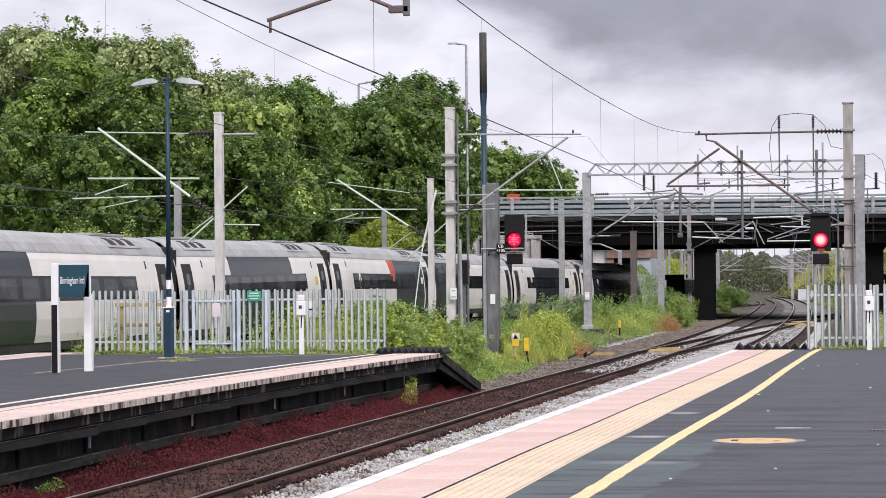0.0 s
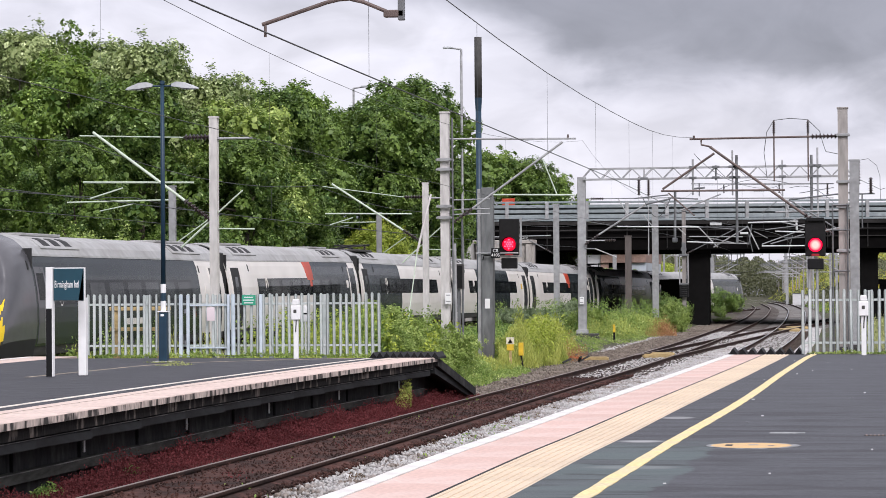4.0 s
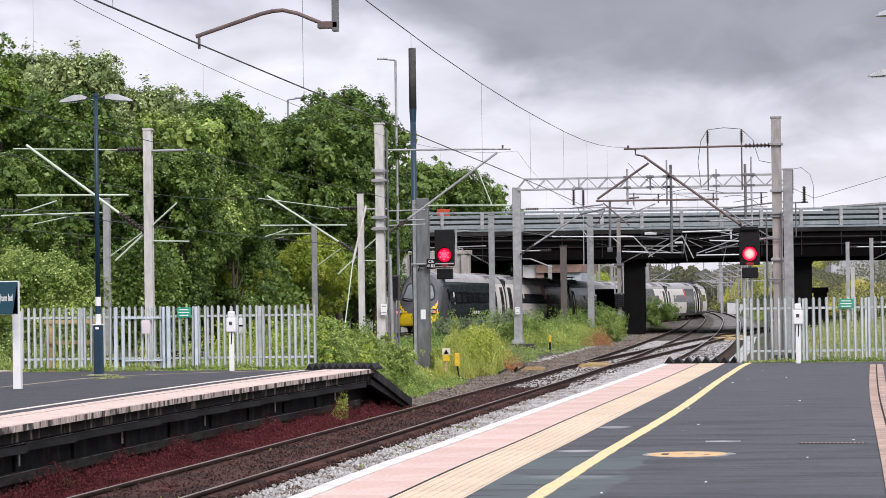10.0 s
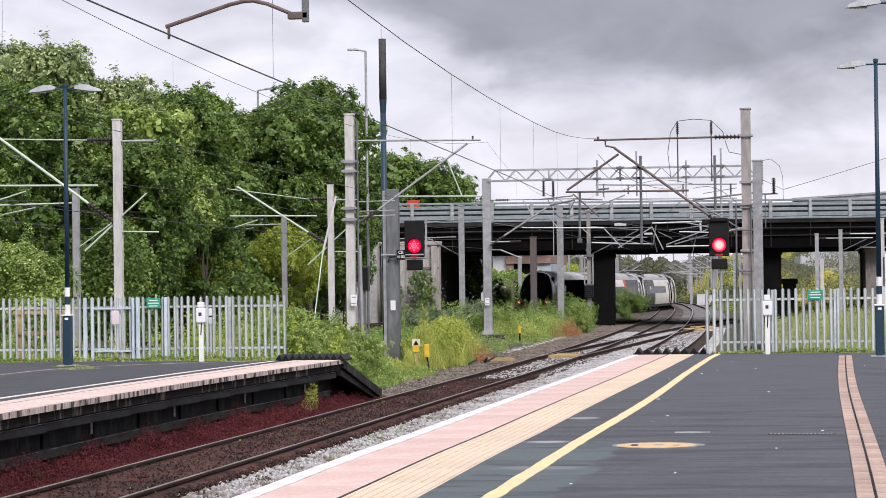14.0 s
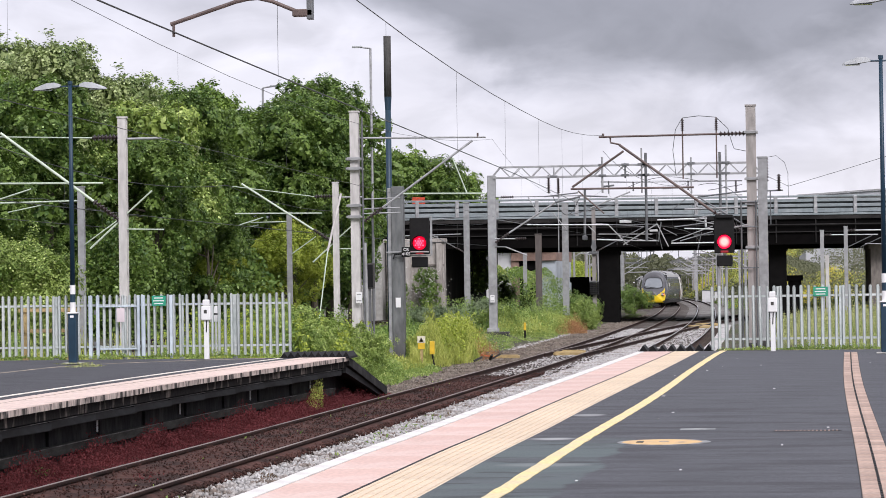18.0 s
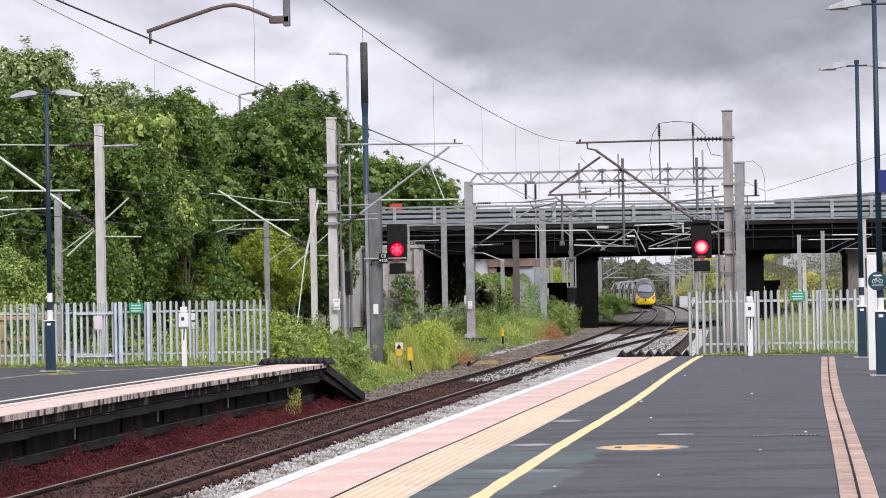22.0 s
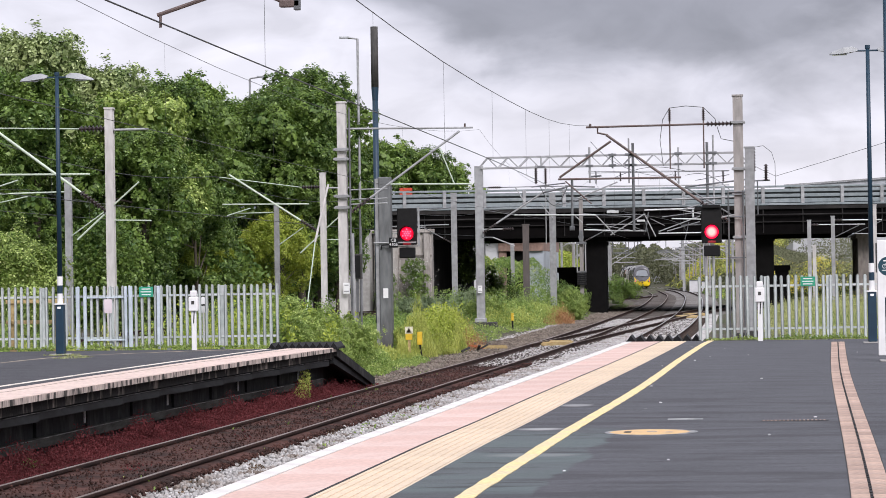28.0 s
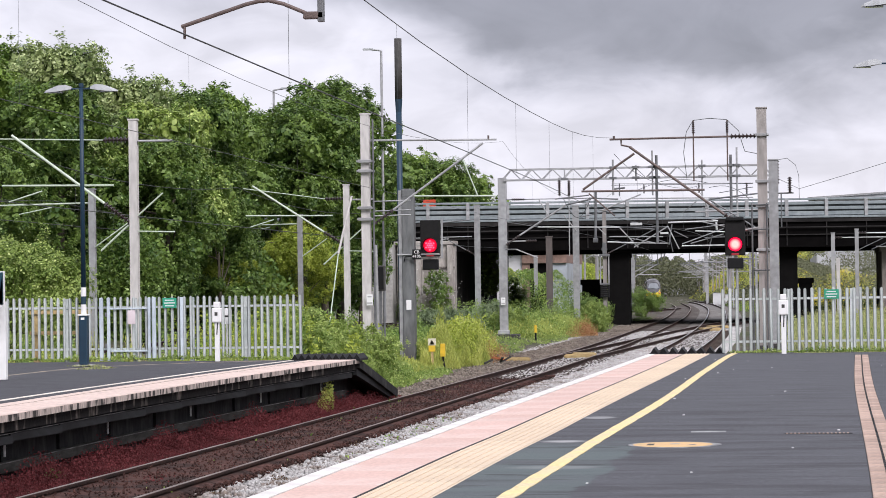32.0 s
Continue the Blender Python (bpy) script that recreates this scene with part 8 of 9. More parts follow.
    for s in (-1, 1):
        # yellow flick from the light cluster up to the windscreen's lower corner
        bm = bmesh.new()
        for za, zb, ua, ub in ((1.10, 1.22, 0.98, 0.50), (1.22, 1.36, 1.08, 0.72), (1.36, 1.50, 1.12, 0.90), (1.50, 1.65, 1.14, 1.02), (1.65, 1.80, 1.13, 1.09)):
            q = [on_skin(s * u, z, 0.05) for u, z in ((ua, za), (ub, za), (ub + 0.03, zb), (ua, zb))]
            bm.faces.new([bm.verts.new(v) for v in q])
        bmesh.ops.recalc_face_normals(bm, faces=bm.faces)
        bmesh.ops.solidify(bm, geom=bm.faces[:], thickness=0.02)
        part("yellow_flick", bm, T_YELLOW, t, "bright yellow flick beside the windscreen")
        yy = y0 + way * (length - 0.30)
        lampm = part("headlight", disc(bmesh.new(), (s * 0.98, yy, 1.18), 0.16, 0.34, "y", 20), T_BLACK, t, "round light cluster")
        part("head_lamp", disc(bmesh.new(), (s * 0.93, yy + way * 0.17, 1.19), 0.10, 0.04, "y", 18), LAMP_HEAD, lampm, "unlit pale headlamp")
        part("tail_lamp", disc(bmesh.new(), (s * 1.06, yy + way * 0.16, 1.16), 0.08, 0.05, "y", 18), TAIL_RED, lampm, "small red tail lamp")
    part("coupler_cover", disc(bmesh.new(), (0, y0 + way * (length + 0.05), 0.92), 0.12, 0.12, "y", 16), T_BLACK, t)
    part("wiper", nr((-0.45 * way, y0 + way * (length + 0.02), 1.80), (0.75 * way, y0 + way * (length - 0.1), 1.95), 0.03), T_BLACK, t)
    part("badge", disc(bmesh.new(), (0, y0 + way * (length - 1.62), 3.12), 0.09, 0.05, "y", 16), LAMP_HEAD, t, "small pale marker lamp over the windscreen")


def motions():
    """Coaches follow the line by their two bogies; the distance of the rear tip is a smooth function of time."""
    tip = Way((0, 7.1), (3, 46.7), (6, 87.4), (7, 101.9), (8, 116.2), (9, 130.2), (11, 156.5), (13, 180.8), (14, 193.3), (17, 237.6), (19, 266.2), (21, 292.5), (23, 319), (25, 345), (28, 382), (30, 405.5), (32, 429))
    # distance along the line against y
    ys = [-260 + i * 1.0 for i in range(1061)]
    dist = [0.0]
    for a, b in zip(ys, ys[1:]):
        dist.append(dist[-1] + math.hypot(b - a, TRACK_T(b) - TRACK_T(a)))
    off = dist[260]

    def point(s):
        y = float(np.interp(s + off, dist, ys))
        return Vector((TRACK_T(y), y, RAIL_Z + T_LIFT(y)))

    kinds = ["rear", "a", "b", "c", "a", "b", "c", "front"]
    lengths = [23.4 if kind in ("rear", "front") else CAR for kind in kinds]
    made, cars = {}, []
    for kind, length in zip(kinds, lengths):
        if kind not in made:
            made[kind] = coach(kind, length)
            cars.append(made[kind])
        else:
            cars.append(copy_thing(made[kind], pose(0, 0, 0)))
    start = 0.0
    for car, length in zip(cars, lengths):
        rows = []
        for i in range(33):
            s = tip(i) + start + length / 2
            a, b = point(s - 8.2), point(s + 8.2)
            d = b - a
            rows.append((float(i), pose(*((a + b) / 2), rx=math.degrees(math.atan2(d.z, math.hypot(d.x, d.y))), rz=math.degrees(math.atan2(-d.x, d.y)))))
        walk(car, rows)
        start += length


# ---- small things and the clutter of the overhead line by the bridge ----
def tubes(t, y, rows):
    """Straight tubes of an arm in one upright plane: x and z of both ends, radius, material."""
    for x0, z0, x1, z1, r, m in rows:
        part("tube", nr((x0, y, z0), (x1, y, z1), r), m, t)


def build_clutter():
    """Arms, tubes and hangers on the masts between the portal and the bridge."""
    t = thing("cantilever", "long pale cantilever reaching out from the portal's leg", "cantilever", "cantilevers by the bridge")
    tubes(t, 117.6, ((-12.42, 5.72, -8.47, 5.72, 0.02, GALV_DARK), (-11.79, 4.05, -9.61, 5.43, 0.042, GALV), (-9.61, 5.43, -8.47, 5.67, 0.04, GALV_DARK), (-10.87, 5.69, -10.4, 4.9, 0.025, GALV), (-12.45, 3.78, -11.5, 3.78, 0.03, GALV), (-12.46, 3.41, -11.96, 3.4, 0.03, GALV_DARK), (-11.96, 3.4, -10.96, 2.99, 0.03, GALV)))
    for a, b in (((-12.45, 3.6), (-11.79, 4.05)), ((-11.5, 3.78), (-11.0, 3.79)), ((-12.15, 5.72), (-11.55, 5.72))):
        part("insulator", insulator(bmesh.new(), (a[0], 117.6, a[1]), (b[0], 117.6, b[1]), 0.075, 6), INSULATOR, t, "ribbed dark insulator")
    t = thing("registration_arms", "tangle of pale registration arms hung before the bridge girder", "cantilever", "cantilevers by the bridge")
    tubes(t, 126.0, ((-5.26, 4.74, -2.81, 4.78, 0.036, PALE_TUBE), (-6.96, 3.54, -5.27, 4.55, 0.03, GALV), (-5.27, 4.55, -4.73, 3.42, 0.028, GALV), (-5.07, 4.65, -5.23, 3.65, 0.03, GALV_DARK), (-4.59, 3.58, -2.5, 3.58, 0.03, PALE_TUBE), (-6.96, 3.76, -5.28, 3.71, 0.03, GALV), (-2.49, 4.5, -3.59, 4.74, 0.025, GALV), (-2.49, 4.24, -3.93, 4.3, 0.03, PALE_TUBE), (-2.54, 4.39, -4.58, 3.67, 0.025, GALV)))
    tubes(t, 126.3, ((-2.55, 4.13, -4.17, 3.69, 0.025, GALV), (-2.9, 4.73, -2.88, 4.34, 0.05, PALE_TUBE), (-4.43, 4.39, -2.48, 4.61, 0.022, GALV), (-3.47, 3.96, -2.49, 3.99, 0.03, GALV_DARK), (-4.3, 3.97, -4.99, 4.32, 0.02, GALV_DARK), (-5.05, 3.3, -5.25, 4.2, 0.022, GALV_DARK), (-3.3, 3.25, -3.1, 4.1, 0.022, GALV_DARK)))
    part("link_rod", nr((-5.2, 126.0, 3.7), (-5.41, 117.75, 3.75), 0.02), GALV_DARK, t)
    part("pulley_block", nb(-5.65, -5.25, 125.9, 126.1, 4.17, 4.27, bevel=0.02), PALE_TUBE, t)
    for xa, za, xb, zb in ((-2.5, 3.58, -2.05, 3.62), (-2.49, 4.24, -2.1, 4.2), (-2.49, 4.5, -2.1, 4.45)):
        part("insulator", insulator(bmesh.new(), (xa, 126.0, za), (xb, 126.0, zb), 0.08, 5), INSULATOR, t)
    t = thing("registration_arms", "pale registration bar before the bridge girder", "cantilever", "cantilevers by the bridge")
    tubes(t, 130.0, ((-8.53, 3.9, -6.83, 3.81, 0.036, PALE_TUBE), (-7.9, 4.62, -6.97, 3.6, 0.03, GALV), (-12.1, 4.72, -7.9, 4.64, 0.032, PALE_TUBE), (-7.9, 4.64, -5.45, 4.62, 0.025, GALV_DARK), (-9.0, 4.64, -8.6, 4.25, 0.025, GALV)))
    part("pulley_block", nb(-7.35, -6.75, 129.9, 130.1, 4.72, 4.86, bevel=0.02), PALE_TUBE, t)
    part("link_rod", nr((-12.1, 130.0, 4.72), (-12.6, 118.1, 4.72), 0.02), GALV_DARK, t)
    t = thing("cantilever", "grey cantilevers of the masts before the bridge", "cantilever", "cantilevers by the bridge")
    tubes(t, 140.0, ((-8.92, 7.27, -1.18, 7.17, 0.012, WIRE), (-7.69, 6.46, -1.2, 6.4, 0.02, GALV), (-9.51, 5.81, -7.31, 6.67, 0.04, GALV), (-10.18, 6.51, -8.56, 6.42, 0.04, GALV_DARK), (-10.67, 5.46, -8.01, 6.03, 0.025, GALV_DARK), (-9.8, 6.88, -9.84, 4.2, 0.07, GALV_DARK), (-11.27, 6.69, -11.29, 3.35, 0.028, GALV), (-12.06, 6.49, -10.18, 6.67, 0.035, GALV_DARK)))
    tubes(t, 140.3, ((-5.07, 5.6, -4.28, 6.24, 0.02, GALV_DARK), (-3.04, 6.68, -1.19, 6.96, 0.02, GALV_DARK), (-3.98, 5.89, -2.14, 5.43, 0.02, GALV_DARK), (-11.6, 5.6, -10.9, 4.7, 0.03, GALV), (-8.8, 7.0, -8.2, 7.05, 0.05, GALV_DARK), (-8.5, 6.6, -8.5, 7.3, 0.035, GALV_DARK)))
    part("link_rod", nr((-11.29, 140.0, 5.0), (-11.65, 149.85, 5.0), 0.03), GALV_DARK, t)
    part("arm_foot", nb(-9.98, -9.7, 139.9, 140.1, 4.05, 4.3, bevel=0.03), GALV_DARK, t)
    for x, z0, z1 in ((-11.8, 6.67, 7.67), (-11.27, 6.66, 7.5)):
        part("insulator", insulator(bmesh.new(), (x, 140.0, z0), (x, 140.0, z1), 0.12, 8), INSULATOR, t, "upright ribbed insulator")
    pts = [(-11.6 + 0.13 * k, 140.0, 6.55 - 1.1 * math.sin(0.26 * k)) for k in range(13)]
    part("jumper_cable", chain(bmesh.new(), pts, 0.02, 5), WIRE, t)
    for x, y, tips in ((-16.4, 140, (-1, 4.5, 3.2, 5.2)), (-0.05, 95, (-1, 4.4, 2.4, 4.8)), (-10.15, 152, (1, 4.6, 3.0, 5.0))):
        s, zr, reach, zt = tips
        t = thing("cantilever", "grey steel cantilever arm near the bridge", "cantilever", "cantilevers by the bridge")
        a, b = Vector((x, y, zr - 1.1)), Vector((x + s * reach, y, zt))
        part("raking_tube", nr(a.lerp(b, 0.2), b, 0.027), GALV_DARK, t)
        part("raking_insulator", insulator(bmesh.new(), a, a.lerp(b, 0.2), 0.065, 6), INSULATOR, t)
        part("top_tie", nr((x, y, zt + 0.25), b, 0.03), GALV_DARK, t)
        part("registration_tube", nr((x + s * 0.3, y, zr), (x + s * (reach + 0.5), y, zr - 0.05), 0.03), GALV, t)
        part("steady_arm", nr((x + s * reach * 0.5, y, zr - 0.1), (x + s * (reach + 0.2), y, zr - 0.45), 0.022), GALV, t)
    # tensioning gear on the mast before the pier
    t = thing("tensioning_gear", "grey balance-weight frame strapped to the mast", "tensioning gear")
    for x in (-10.40, -9.90):
        part("guide_rail", nb(x - 0.035, x + 0.035, 151.70, 151.80, 1.75, 3.5), GALV, t)
    part("top_plate", nb(-10.46, -9.84, 151.68, 151.86, 3.42, 3.56, bevel=0.02), GALV_DARK, t)
    part("bottom_plate", nb(-10.44, -9.86, 151.68, 151.86, 1.72, 1.82, bevel=0.02), GALV_DARK, t)
    for k in range(6):
        part("weight", nb(-10.42, -9.88, 151.64, 151.88, 0.98 + k * 0.12, 1.09 + k * 0.12, bevel=0.02), BLACK, t, "dark cast-iron weight")
    part("pulley", nr((-10.15, 151.70, 3.85), (-10.15, 151.82, 3.85), 0.17, seg=14), GALV_DARK, t)
    part("bracket", nb(-10.26, -10.04, 151.68, 151.86, 3.56, 4.25, bevel=0.02), GALV_DARK, t)
    # conduits and switch gear strapped to the tall mast
    t = thing("mast_conduits", "thin grey conduits beside the tall mast", "conduits")
    for x in (-0.79, -0.29):
        part("conduit", nr((x, 87.7, -0.6), (x, 87.7, 4.4), 0.03), GALV_DARK, t)
    for z in (4.35, 3.5, 2.1):
        part("strap", nr((-0.8, 87.7, z), (-0.22, 87.7, z), 0.025), GALV_DARK, t)
    part("side_arm", nr((-1.13, 87.7, 3.46), (-0.58, 87.7, 3.57), 0.03), GALV, t)
    t = thing("switch_box", "dark equipment box behind the pale mast", "equipment box", at=pose(-12.34, 79, 0))
    part("case", nb(-0.15, 0.15, -0.12, 0.12, 1.57, 2.37, bevel=0.02), T_FRAME, t)
    part("stand", nb(-0.04, 0.04, -0.04, 0.04, -0.8, 1.57), GALV_DARK, t)
    part("door_edge", nb(-0.12, 0.12, -0.135, -0.121, 1.62, 2.32, bevel=0.006), BLACK, t)
    t = thing("jumper_cables", "thin looping feeder cables on the portal", "cables")
    for x0, x1, z0, z1 in ((-6.4, -3.0, 6.0, 6.3), (-3.0, -1.0, 6.1, 5.4)):
        pts = [(x0 + (x1 - x0) * u / 8, 117.5, z0 + (z1 - z0) * u / 8 + 0.35 * math.sin(math.pi * u / 8)) for u in range(9)]
        part("cable", chain(bmesh.new(), pts, 0.012, 5), WIRE, t)
    loop = [(-0.63, 116, 7.36), (-0.25, 116, 7.2), (0.13, 116, 7.24), (0.56, 116, 7.31), (0.94, 116, 7.0), (1.08, 116, 6.51), (1.09, 116, 5.43)]
    part("cable", chain(bmesh.new(), loop, 0.012, 5), WIRE, t)
    t = thing("feeder_post", "slim post with brown insulators beside the portal", "post", at=pose(0.28, 116, 0))
    part("pole", nr((0, 0, 4.2), (0, 0, 5.76), 0.03), GALV_DARK, t)
    part("bracket", nr((-0.5, 0, 5.72), (0.56, 0, 5.74), 0.035), GALV_DARK, t)
    part("insulator", insulator(bmesh.new(), (-0.15, 0, 6.14), (-0.15, 0, 7.24), 0.10, 8), INSULATOR, t)
    part("insulator", insulator(bmesh.new(), (0.39, 0, 5.72), (0.39, 0, 6.46), 0.12, 7), INSULATOR, t)
    part("insulator_stem", nr((-0.15, 0, 5.6), (-0.15, 0, 6.14), 0.03), GALV_DARK, t)
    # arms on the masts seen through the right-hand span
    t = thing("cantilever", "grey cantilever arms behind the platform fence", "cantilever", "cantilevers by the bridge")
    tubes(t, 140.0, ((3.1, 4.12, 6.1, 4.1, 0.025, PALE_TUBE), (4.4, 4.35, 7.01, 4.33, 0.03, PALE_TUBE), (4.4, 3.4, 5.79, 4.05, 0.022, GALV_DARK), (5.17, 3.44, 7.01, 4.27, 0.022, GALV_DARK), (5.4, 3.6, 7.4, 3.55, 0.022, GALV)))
    for x, z in ((3.2, 4.12), (4.5, 4.35)):
        part("insulator", insulator(bmesh.new(), (x, 140, z), (x + 0.4, 140, z), 0.08, 5), INSULATOR, t)


def build_small():
    t = thing("warning_sign", "yellow and white warning sign on a short post", "sign", at=pose(-11.0, 81.0, -1.0))
    part("post", nb(-0.04, 0.04, -0.03, 0.03, 0, 0.62), TIMBER, t)
    part("top_plate", nb(-0.13, 0.13, -0.05, -0.035, 0.80, 1.02, bevel=0.004), PALE_LINE, t, "white plate with a dark triangle")
    part("lower_plate", nb(-0.11, 0.11, -0.05, -0.035, 0.60, 0.795, bevel=0.004), YELLOW, t)
    bm = bmesh.new()
    bm.faces.new([bm.verts.new(v) for v in ((-0.08, -0.055, 0.83), (0.08, -0.055, 0.83), (0, -0.055, 0.98))])
    bmesh.ops.solidify(bm, geom=bm.faces[:], thickness=0.004)
    part("triangle", bm, TIMBER, t, "faded brown triangle")
    t = thing("track_box", "small yellow lineside box on a stub", "lineside box", at=pose(-10.72, 81.5, -1.0))
    part("case", nb(-0.08, 0.08, -0.06, 0.06, 0.42, 0.84, bevel=0.015), YELLOW, t)
    part("stub", chain(bmesh.new(), [(0, 0, 0.42), (0.03, 0, 0.2), (0.08, -0.05, -0.05)], 0.03), BLACK, t)
    t = thing("mast_footing", "dark concrete footing with a pale steel collar", "footing", at=pose(-12.62, 117.9, -0.88))
    part("block", nb(-0.35, 0.75, -0.4, 0.4, 0.0, 0.34, bevel=0.04), T_FRAME, t)
    part("collar", nb(-0.26, 0.26, -0.26, 0.26, 0.34, 0.52, bevel=0.02), GALV, t)
    t = thing("marker_post", "short yellow marker post", "marker post", at=pose(-11.2, 118.5, -1.0))
    part("post", nb(-0.055, 0.055, -0.05, 0.05, 0.5, 0.86, bevel=0.015), YELLOW, t)
    part("foot", nb(-0.04, 0.04, -0.04, 0.04, 0.0, 0.5), BLACK, t)
    for k, (x, y) in enumerate(((-12.0, 98.0), (-11.8, 97.6))):
        t = thing("concrete_stub", "short grey concrete post in the weeds", "post", "concrete stubs", at=pose(x, y, -0.9, ry=3 - 5 * k))
        part("shaft", nb(-0.10, 0.10, -0.1, 0.1, 0, 1.05, bevel=0.03), CONCRETE_DIM, t)
    for x, y, w, d, rz in ((-9.5, 92.5, 0.55, 0.22, 4), (-7.45, 96.0, 0.55, 0.6, 2), (-7.5, 98.2, 0.55, 0.4, 0), (-3.9, 152, 0.6, 3.2, 6), (-3.6, 160, 0.6, 2.5, 6)):
        t = thing("cover_board", "yellow painted board lying by the rails", "board", "yellow boards", at=pose(x, y, -1.05, rz=rz))
        part("plank", nb(-w, w, -d, d, 0.0, 0.1, bevel=0.012), TIMBER, t)
        part("plank", nb(-w * 0.96, w * 0.9, -d * 0.5, d * 0.4, 0.1, 0.13, bevel=0.01), TIMBER, t)
    rng = random.Random(3)
    t = thing("debris_pile", "orange and dark scrap lying beside the rails", "debris")
    for k in range(9):
        x, y = -10.3 + rng.uniform(-0.6, 0.6), 90 + rng.uniform(-2.5, 2.5)
        part("scrap", bar(bmesh.new(), (x, y, -1.0), (x + rng.uniform(-0.5, 0.5), y + rng.uniform(-1, 1), -0.92 + rng.uniform(0, 0.16)), 0.08, 0.06), ORANGE if k % 2 else T_FRAME, t, "bent orange strip" if k % 2 else "")
    t = thing("timber_barrier", "weathered yellow timber rail barrier behind the fence", "barrier")
    for x in (-17.95, -16.85):
        part("post", nb(x - 0.07, x + 0.07, 60.3, 60.42, -0.4, 1.22, bevel=0.01), TIMBER, t)
    for z in (1.12, 0.62):
        part("rail", nb(-18.1, -16.55, 60.25, 60.29, z, z + 0.09, bevel=0.008), TIMBER, t)
    for x, y, z, w, lab in ((-12.48, 77.7, 1.3, 0.2, "small white notice on the mast"), (-12.62, 117.7, 1.0, 0.2, "small white plate on the mast")):
        t = plate("mast_plate", lab, pose(x, y, z), w, 0.34, WHITE, None, 2, GALV)
    # white board, round badge and blue sign by the right-hand lamps
    t = thing("white_board", "tall white sign post beside the lamps", "sign post", at=pose(2.40, 48.2, 0))
    part("post", nb(-0.09, 0.09, -0.06, 0.06, 0, 2.15, bevel=0.01), WHITE, t)
    part("dark_panel", nb(-0.115, -0.092, -0.05, 0.05, 1.55, 2.1), T_FRAME, t)
    t = thing("cycle_sign", "round navy cycle sign on the lamp post", "sign", at=pose(2.33, 44.9, 1.66))
    part("disc", disc(bmesh.new(), (0, -0.06, 0), 0.165, 0.02, "y", 28), SIGN_TEAL, t)
    for x in (-0.055, 0.055):
        bm = bmesh.new()
        chain(bm, [(x + 0.034 * math.cos(a * 0.6283), -0.073, 0.0 + 0.034 * math.sin(a * 0.6283)) for a in range(11)], 0.005, 5)
        part("wheel_symbol", bm, WHITE, t)
    part("frame_symbol", chain(bmesh.new(), [(-0.055, -0.073, 0.0), (-0.025, -0.073, 0.055), (0.035, -0.073, 0.055), (0.055, -0.073, 0.0), (0.0, -0.073, 0.0), (-0.025, -0.073, 0.055)], 0.005, 5), WHITE, t)
    part("text_bar", nb(-0.075, 0.075, -0.074, -0.071, 0.085, 0.11), WHITE, t)
    part("text_bar", nb(-0.1, 0.1, -0.074, -0.071, -0.075, -0.062), WHITE, t)
    t = thing("blue_sign", "royal blue platform sign high on the lamp post", "sign", at=pose(2.38, 44.95, 3.2))
    part("board", nb(0.0, 0.6, -0.03, 0.0, 0.0, 0.40, bevel=0.01), SIGN_BLUE, t)
    part("symbol", disc(bmesh.new(), (0.24, -0.032, 0.25), 0.08, 0.01, "y", 20), WHITE, t)
    part("text_bar", nb(0.14, 0.5, -0.036, -0.031, 0.06, 0.11), WHITE, t)
    t = thing("red_board", "orange-red board behind the bridge parapet", "sign", at=pose(-24.3, 178.5, 6.8))
    part("face", nb(-0.45, 0.45, -0.03, 0.03, 0.0, 1.15, bevel=0.01), T_RED, t)
    part("leg", nb(-0.05, 0.05, 0.03, 0.09, -0.6, 1.0), GALV_DARK, t)
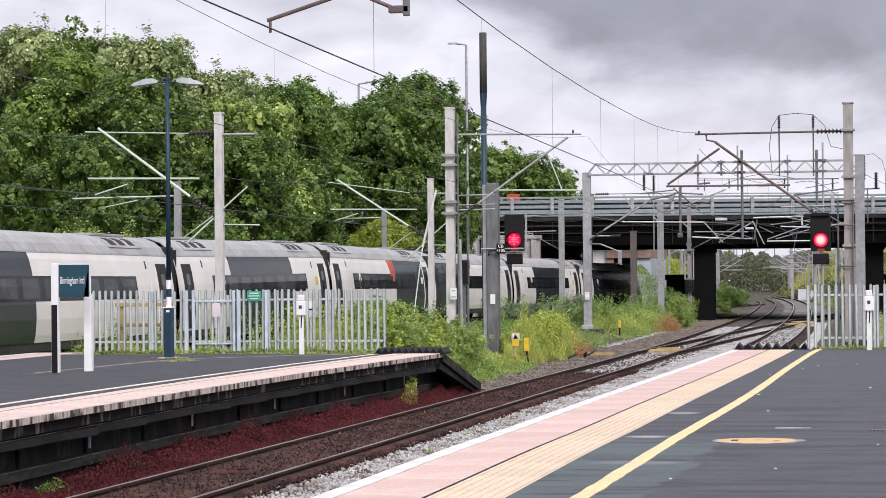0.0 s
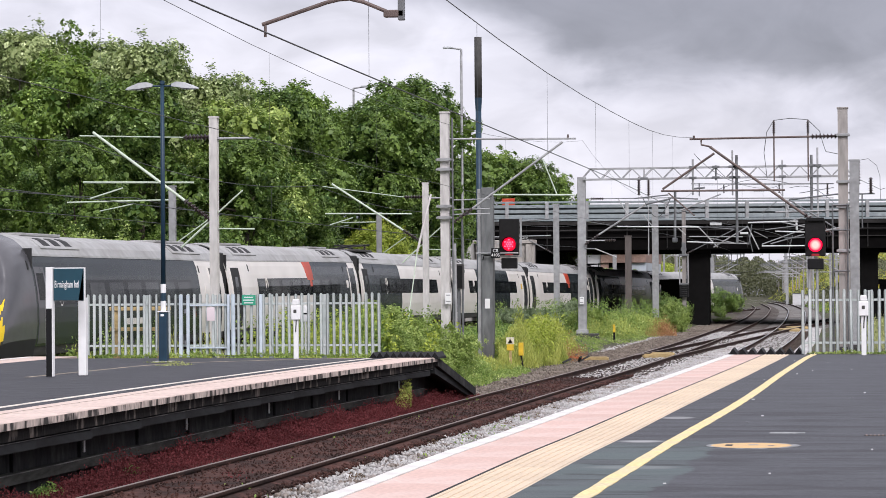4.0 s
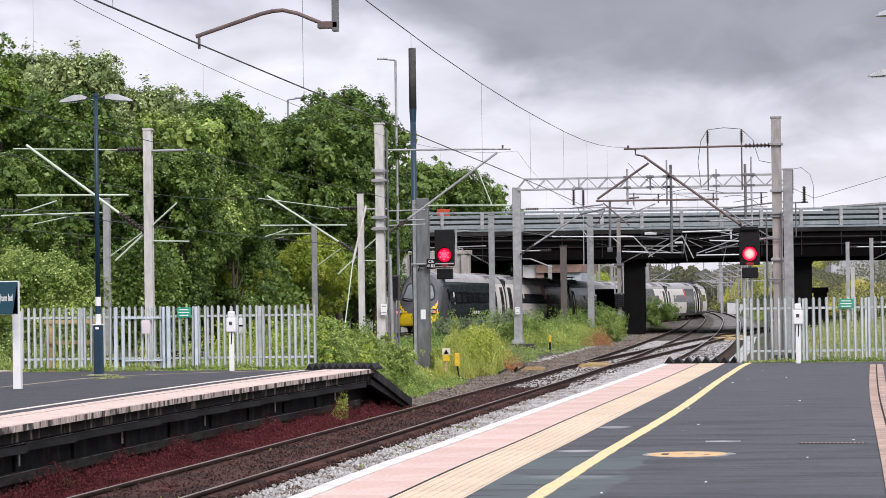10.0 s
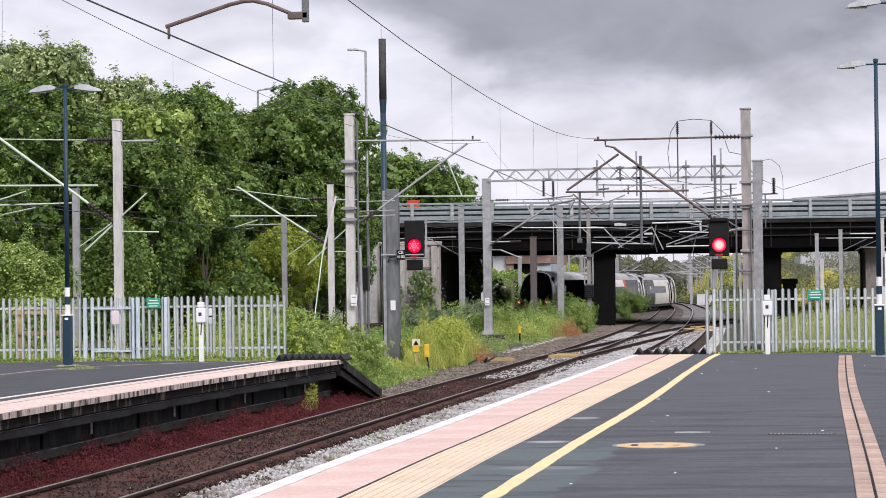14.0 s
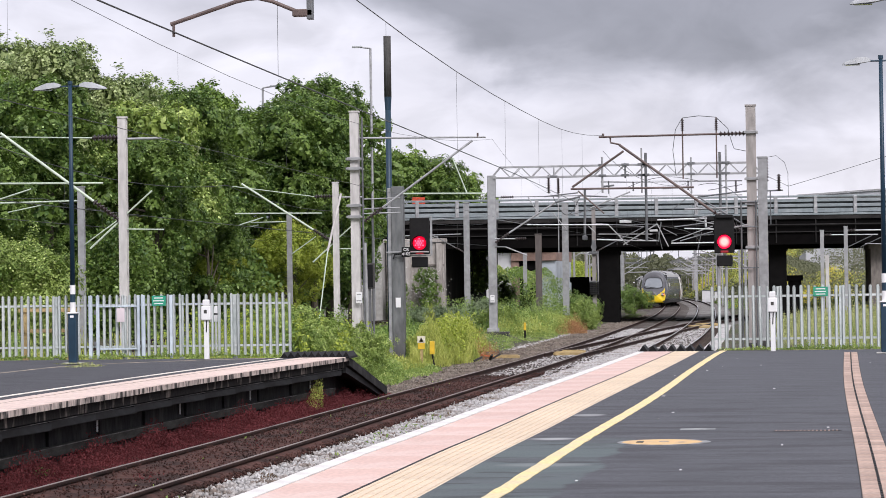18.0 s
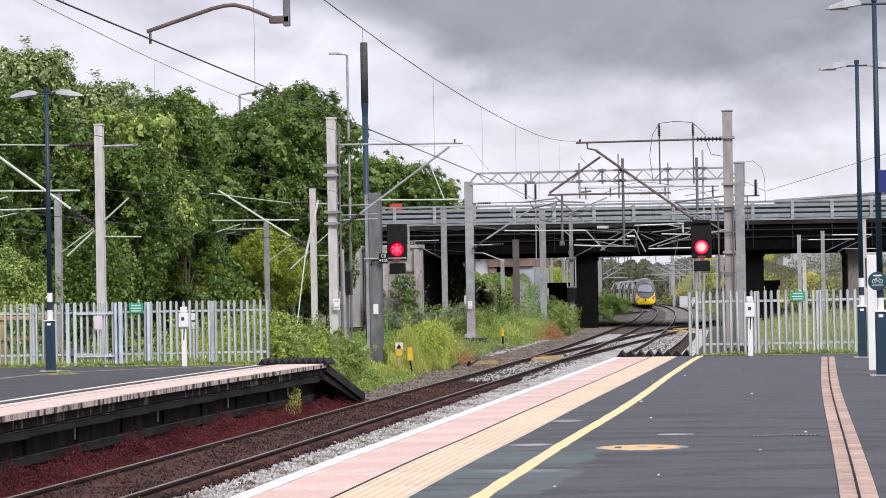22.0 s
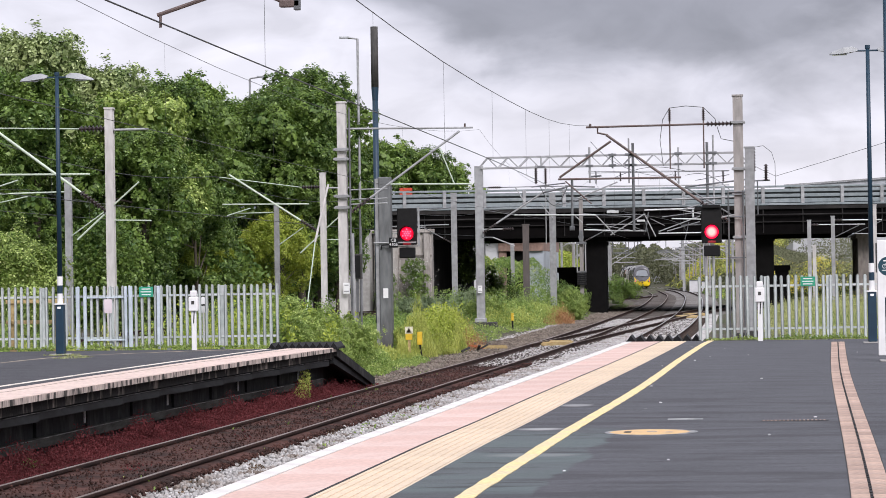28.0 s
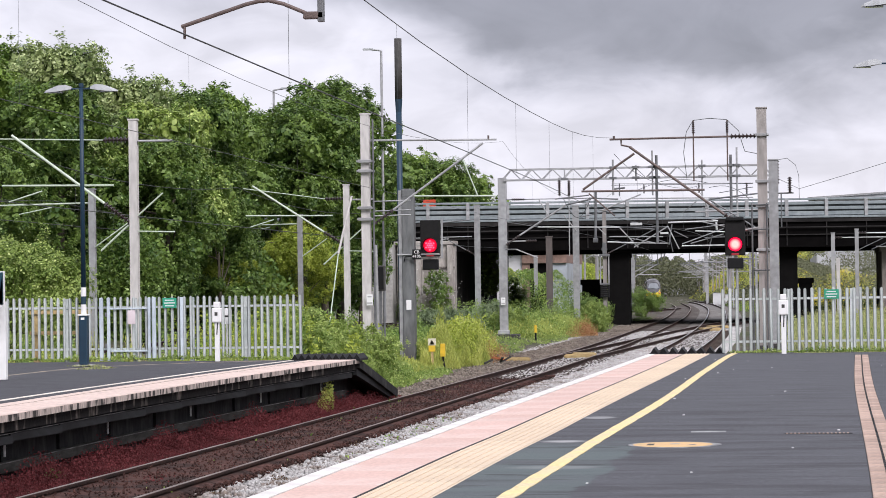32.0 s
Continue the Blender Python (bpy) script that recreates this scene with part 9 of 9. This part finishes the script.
    # lineside cabinets
    for x, y, z, w, h in ((-7.6, 330, -0.9, 0.55, 1.5), (-6.2, 335, -0.9, 0.45, 1.3)):
        t = thing("lineside_cabinet", "pale grey lineside equipment cabinet", "cabinet", "lineside cabinets", at=pose(x, y, z))
        part("body", nb(-w, w, -0.4, 0.4, 0, h, bevel=0.03), BUILDING, t)
        part("roof", nb(-w - 0.05, w + 0.05, -0.45, 0.45, h, h + 0.08), GALV_DARK, t)
    t = thing("conduit_post", "thin grey conduit post beside the column", "post", at=pose(-12.38, 80, -0.8))
    part("post", nr((0, 0, 0), (0, 0, 4.6), 0.035), GALV_DARK, t)
    part("clip", nb(-0.06, 0.06, -0.05, 0.05, 2.9, 3.0), GALV_DARK, t)


def build_far_line():
    """The crowd of masts, arms and wires along the line beyond the bridge."""
    rng = random.Random(17)
    for k in range(26):
        y = 232 + k * 9.5
        x = TRACK_A(y) + (rng.choice((-5.2, 5.6, 8.6, -9.0))) + rng.uniform(-0.5, 0.5)
        if -0.0535 < x / y < -0.032:
            continue
        t = thing("line_mast", "slim pale grey overhead mast along the far line", "mast", "far line masts", at=pose(x, y, -1.0))
        h = rng.uniform(5.8, 7.4)
        part("column", nb(-0.09, 0.09, -0.09, 0.09, 0, h, bevel=0.02), GALV_MAST if k % 3 else GALV, t)
        s = 1 if x < TRACK_A(y) + 1 else -1
        part("top_tie", nr((0, 0, h - 0.7), (s * 3.2, 0, h - 0.6), 0.04), GALV_DARK, t)
        part("raking_tube", nr((0, 0, h - 2.2), (s * 2.9, 0, h - 0.6), 0.045), GALV, t)
        part("registration_tube", nr((s * 0.4, 0, h - 1.9), (s * 3.4, 0, h - 1.9), 0.04), GALV, t)
    for shift, z in ((-3.4, 4.9), (0.1, 3.9), (0.1, 5.2), (3.6, 3.9), (3.6, 5.2), (-9, 5.5)):
        t = thing("overhead_line", "thin wires over the far line", "overhead wire", "overhead lines")
        part("wire", chain(bmesh.new(), [(TRACK_A(y) + shift, y, z - 0.25 * (i % 2)) for i, y in enumerate(range(200, 500, 15))], 0.02, 4), WIRE, t)


build_clutter()
build_small()
build_far_line()


motions()
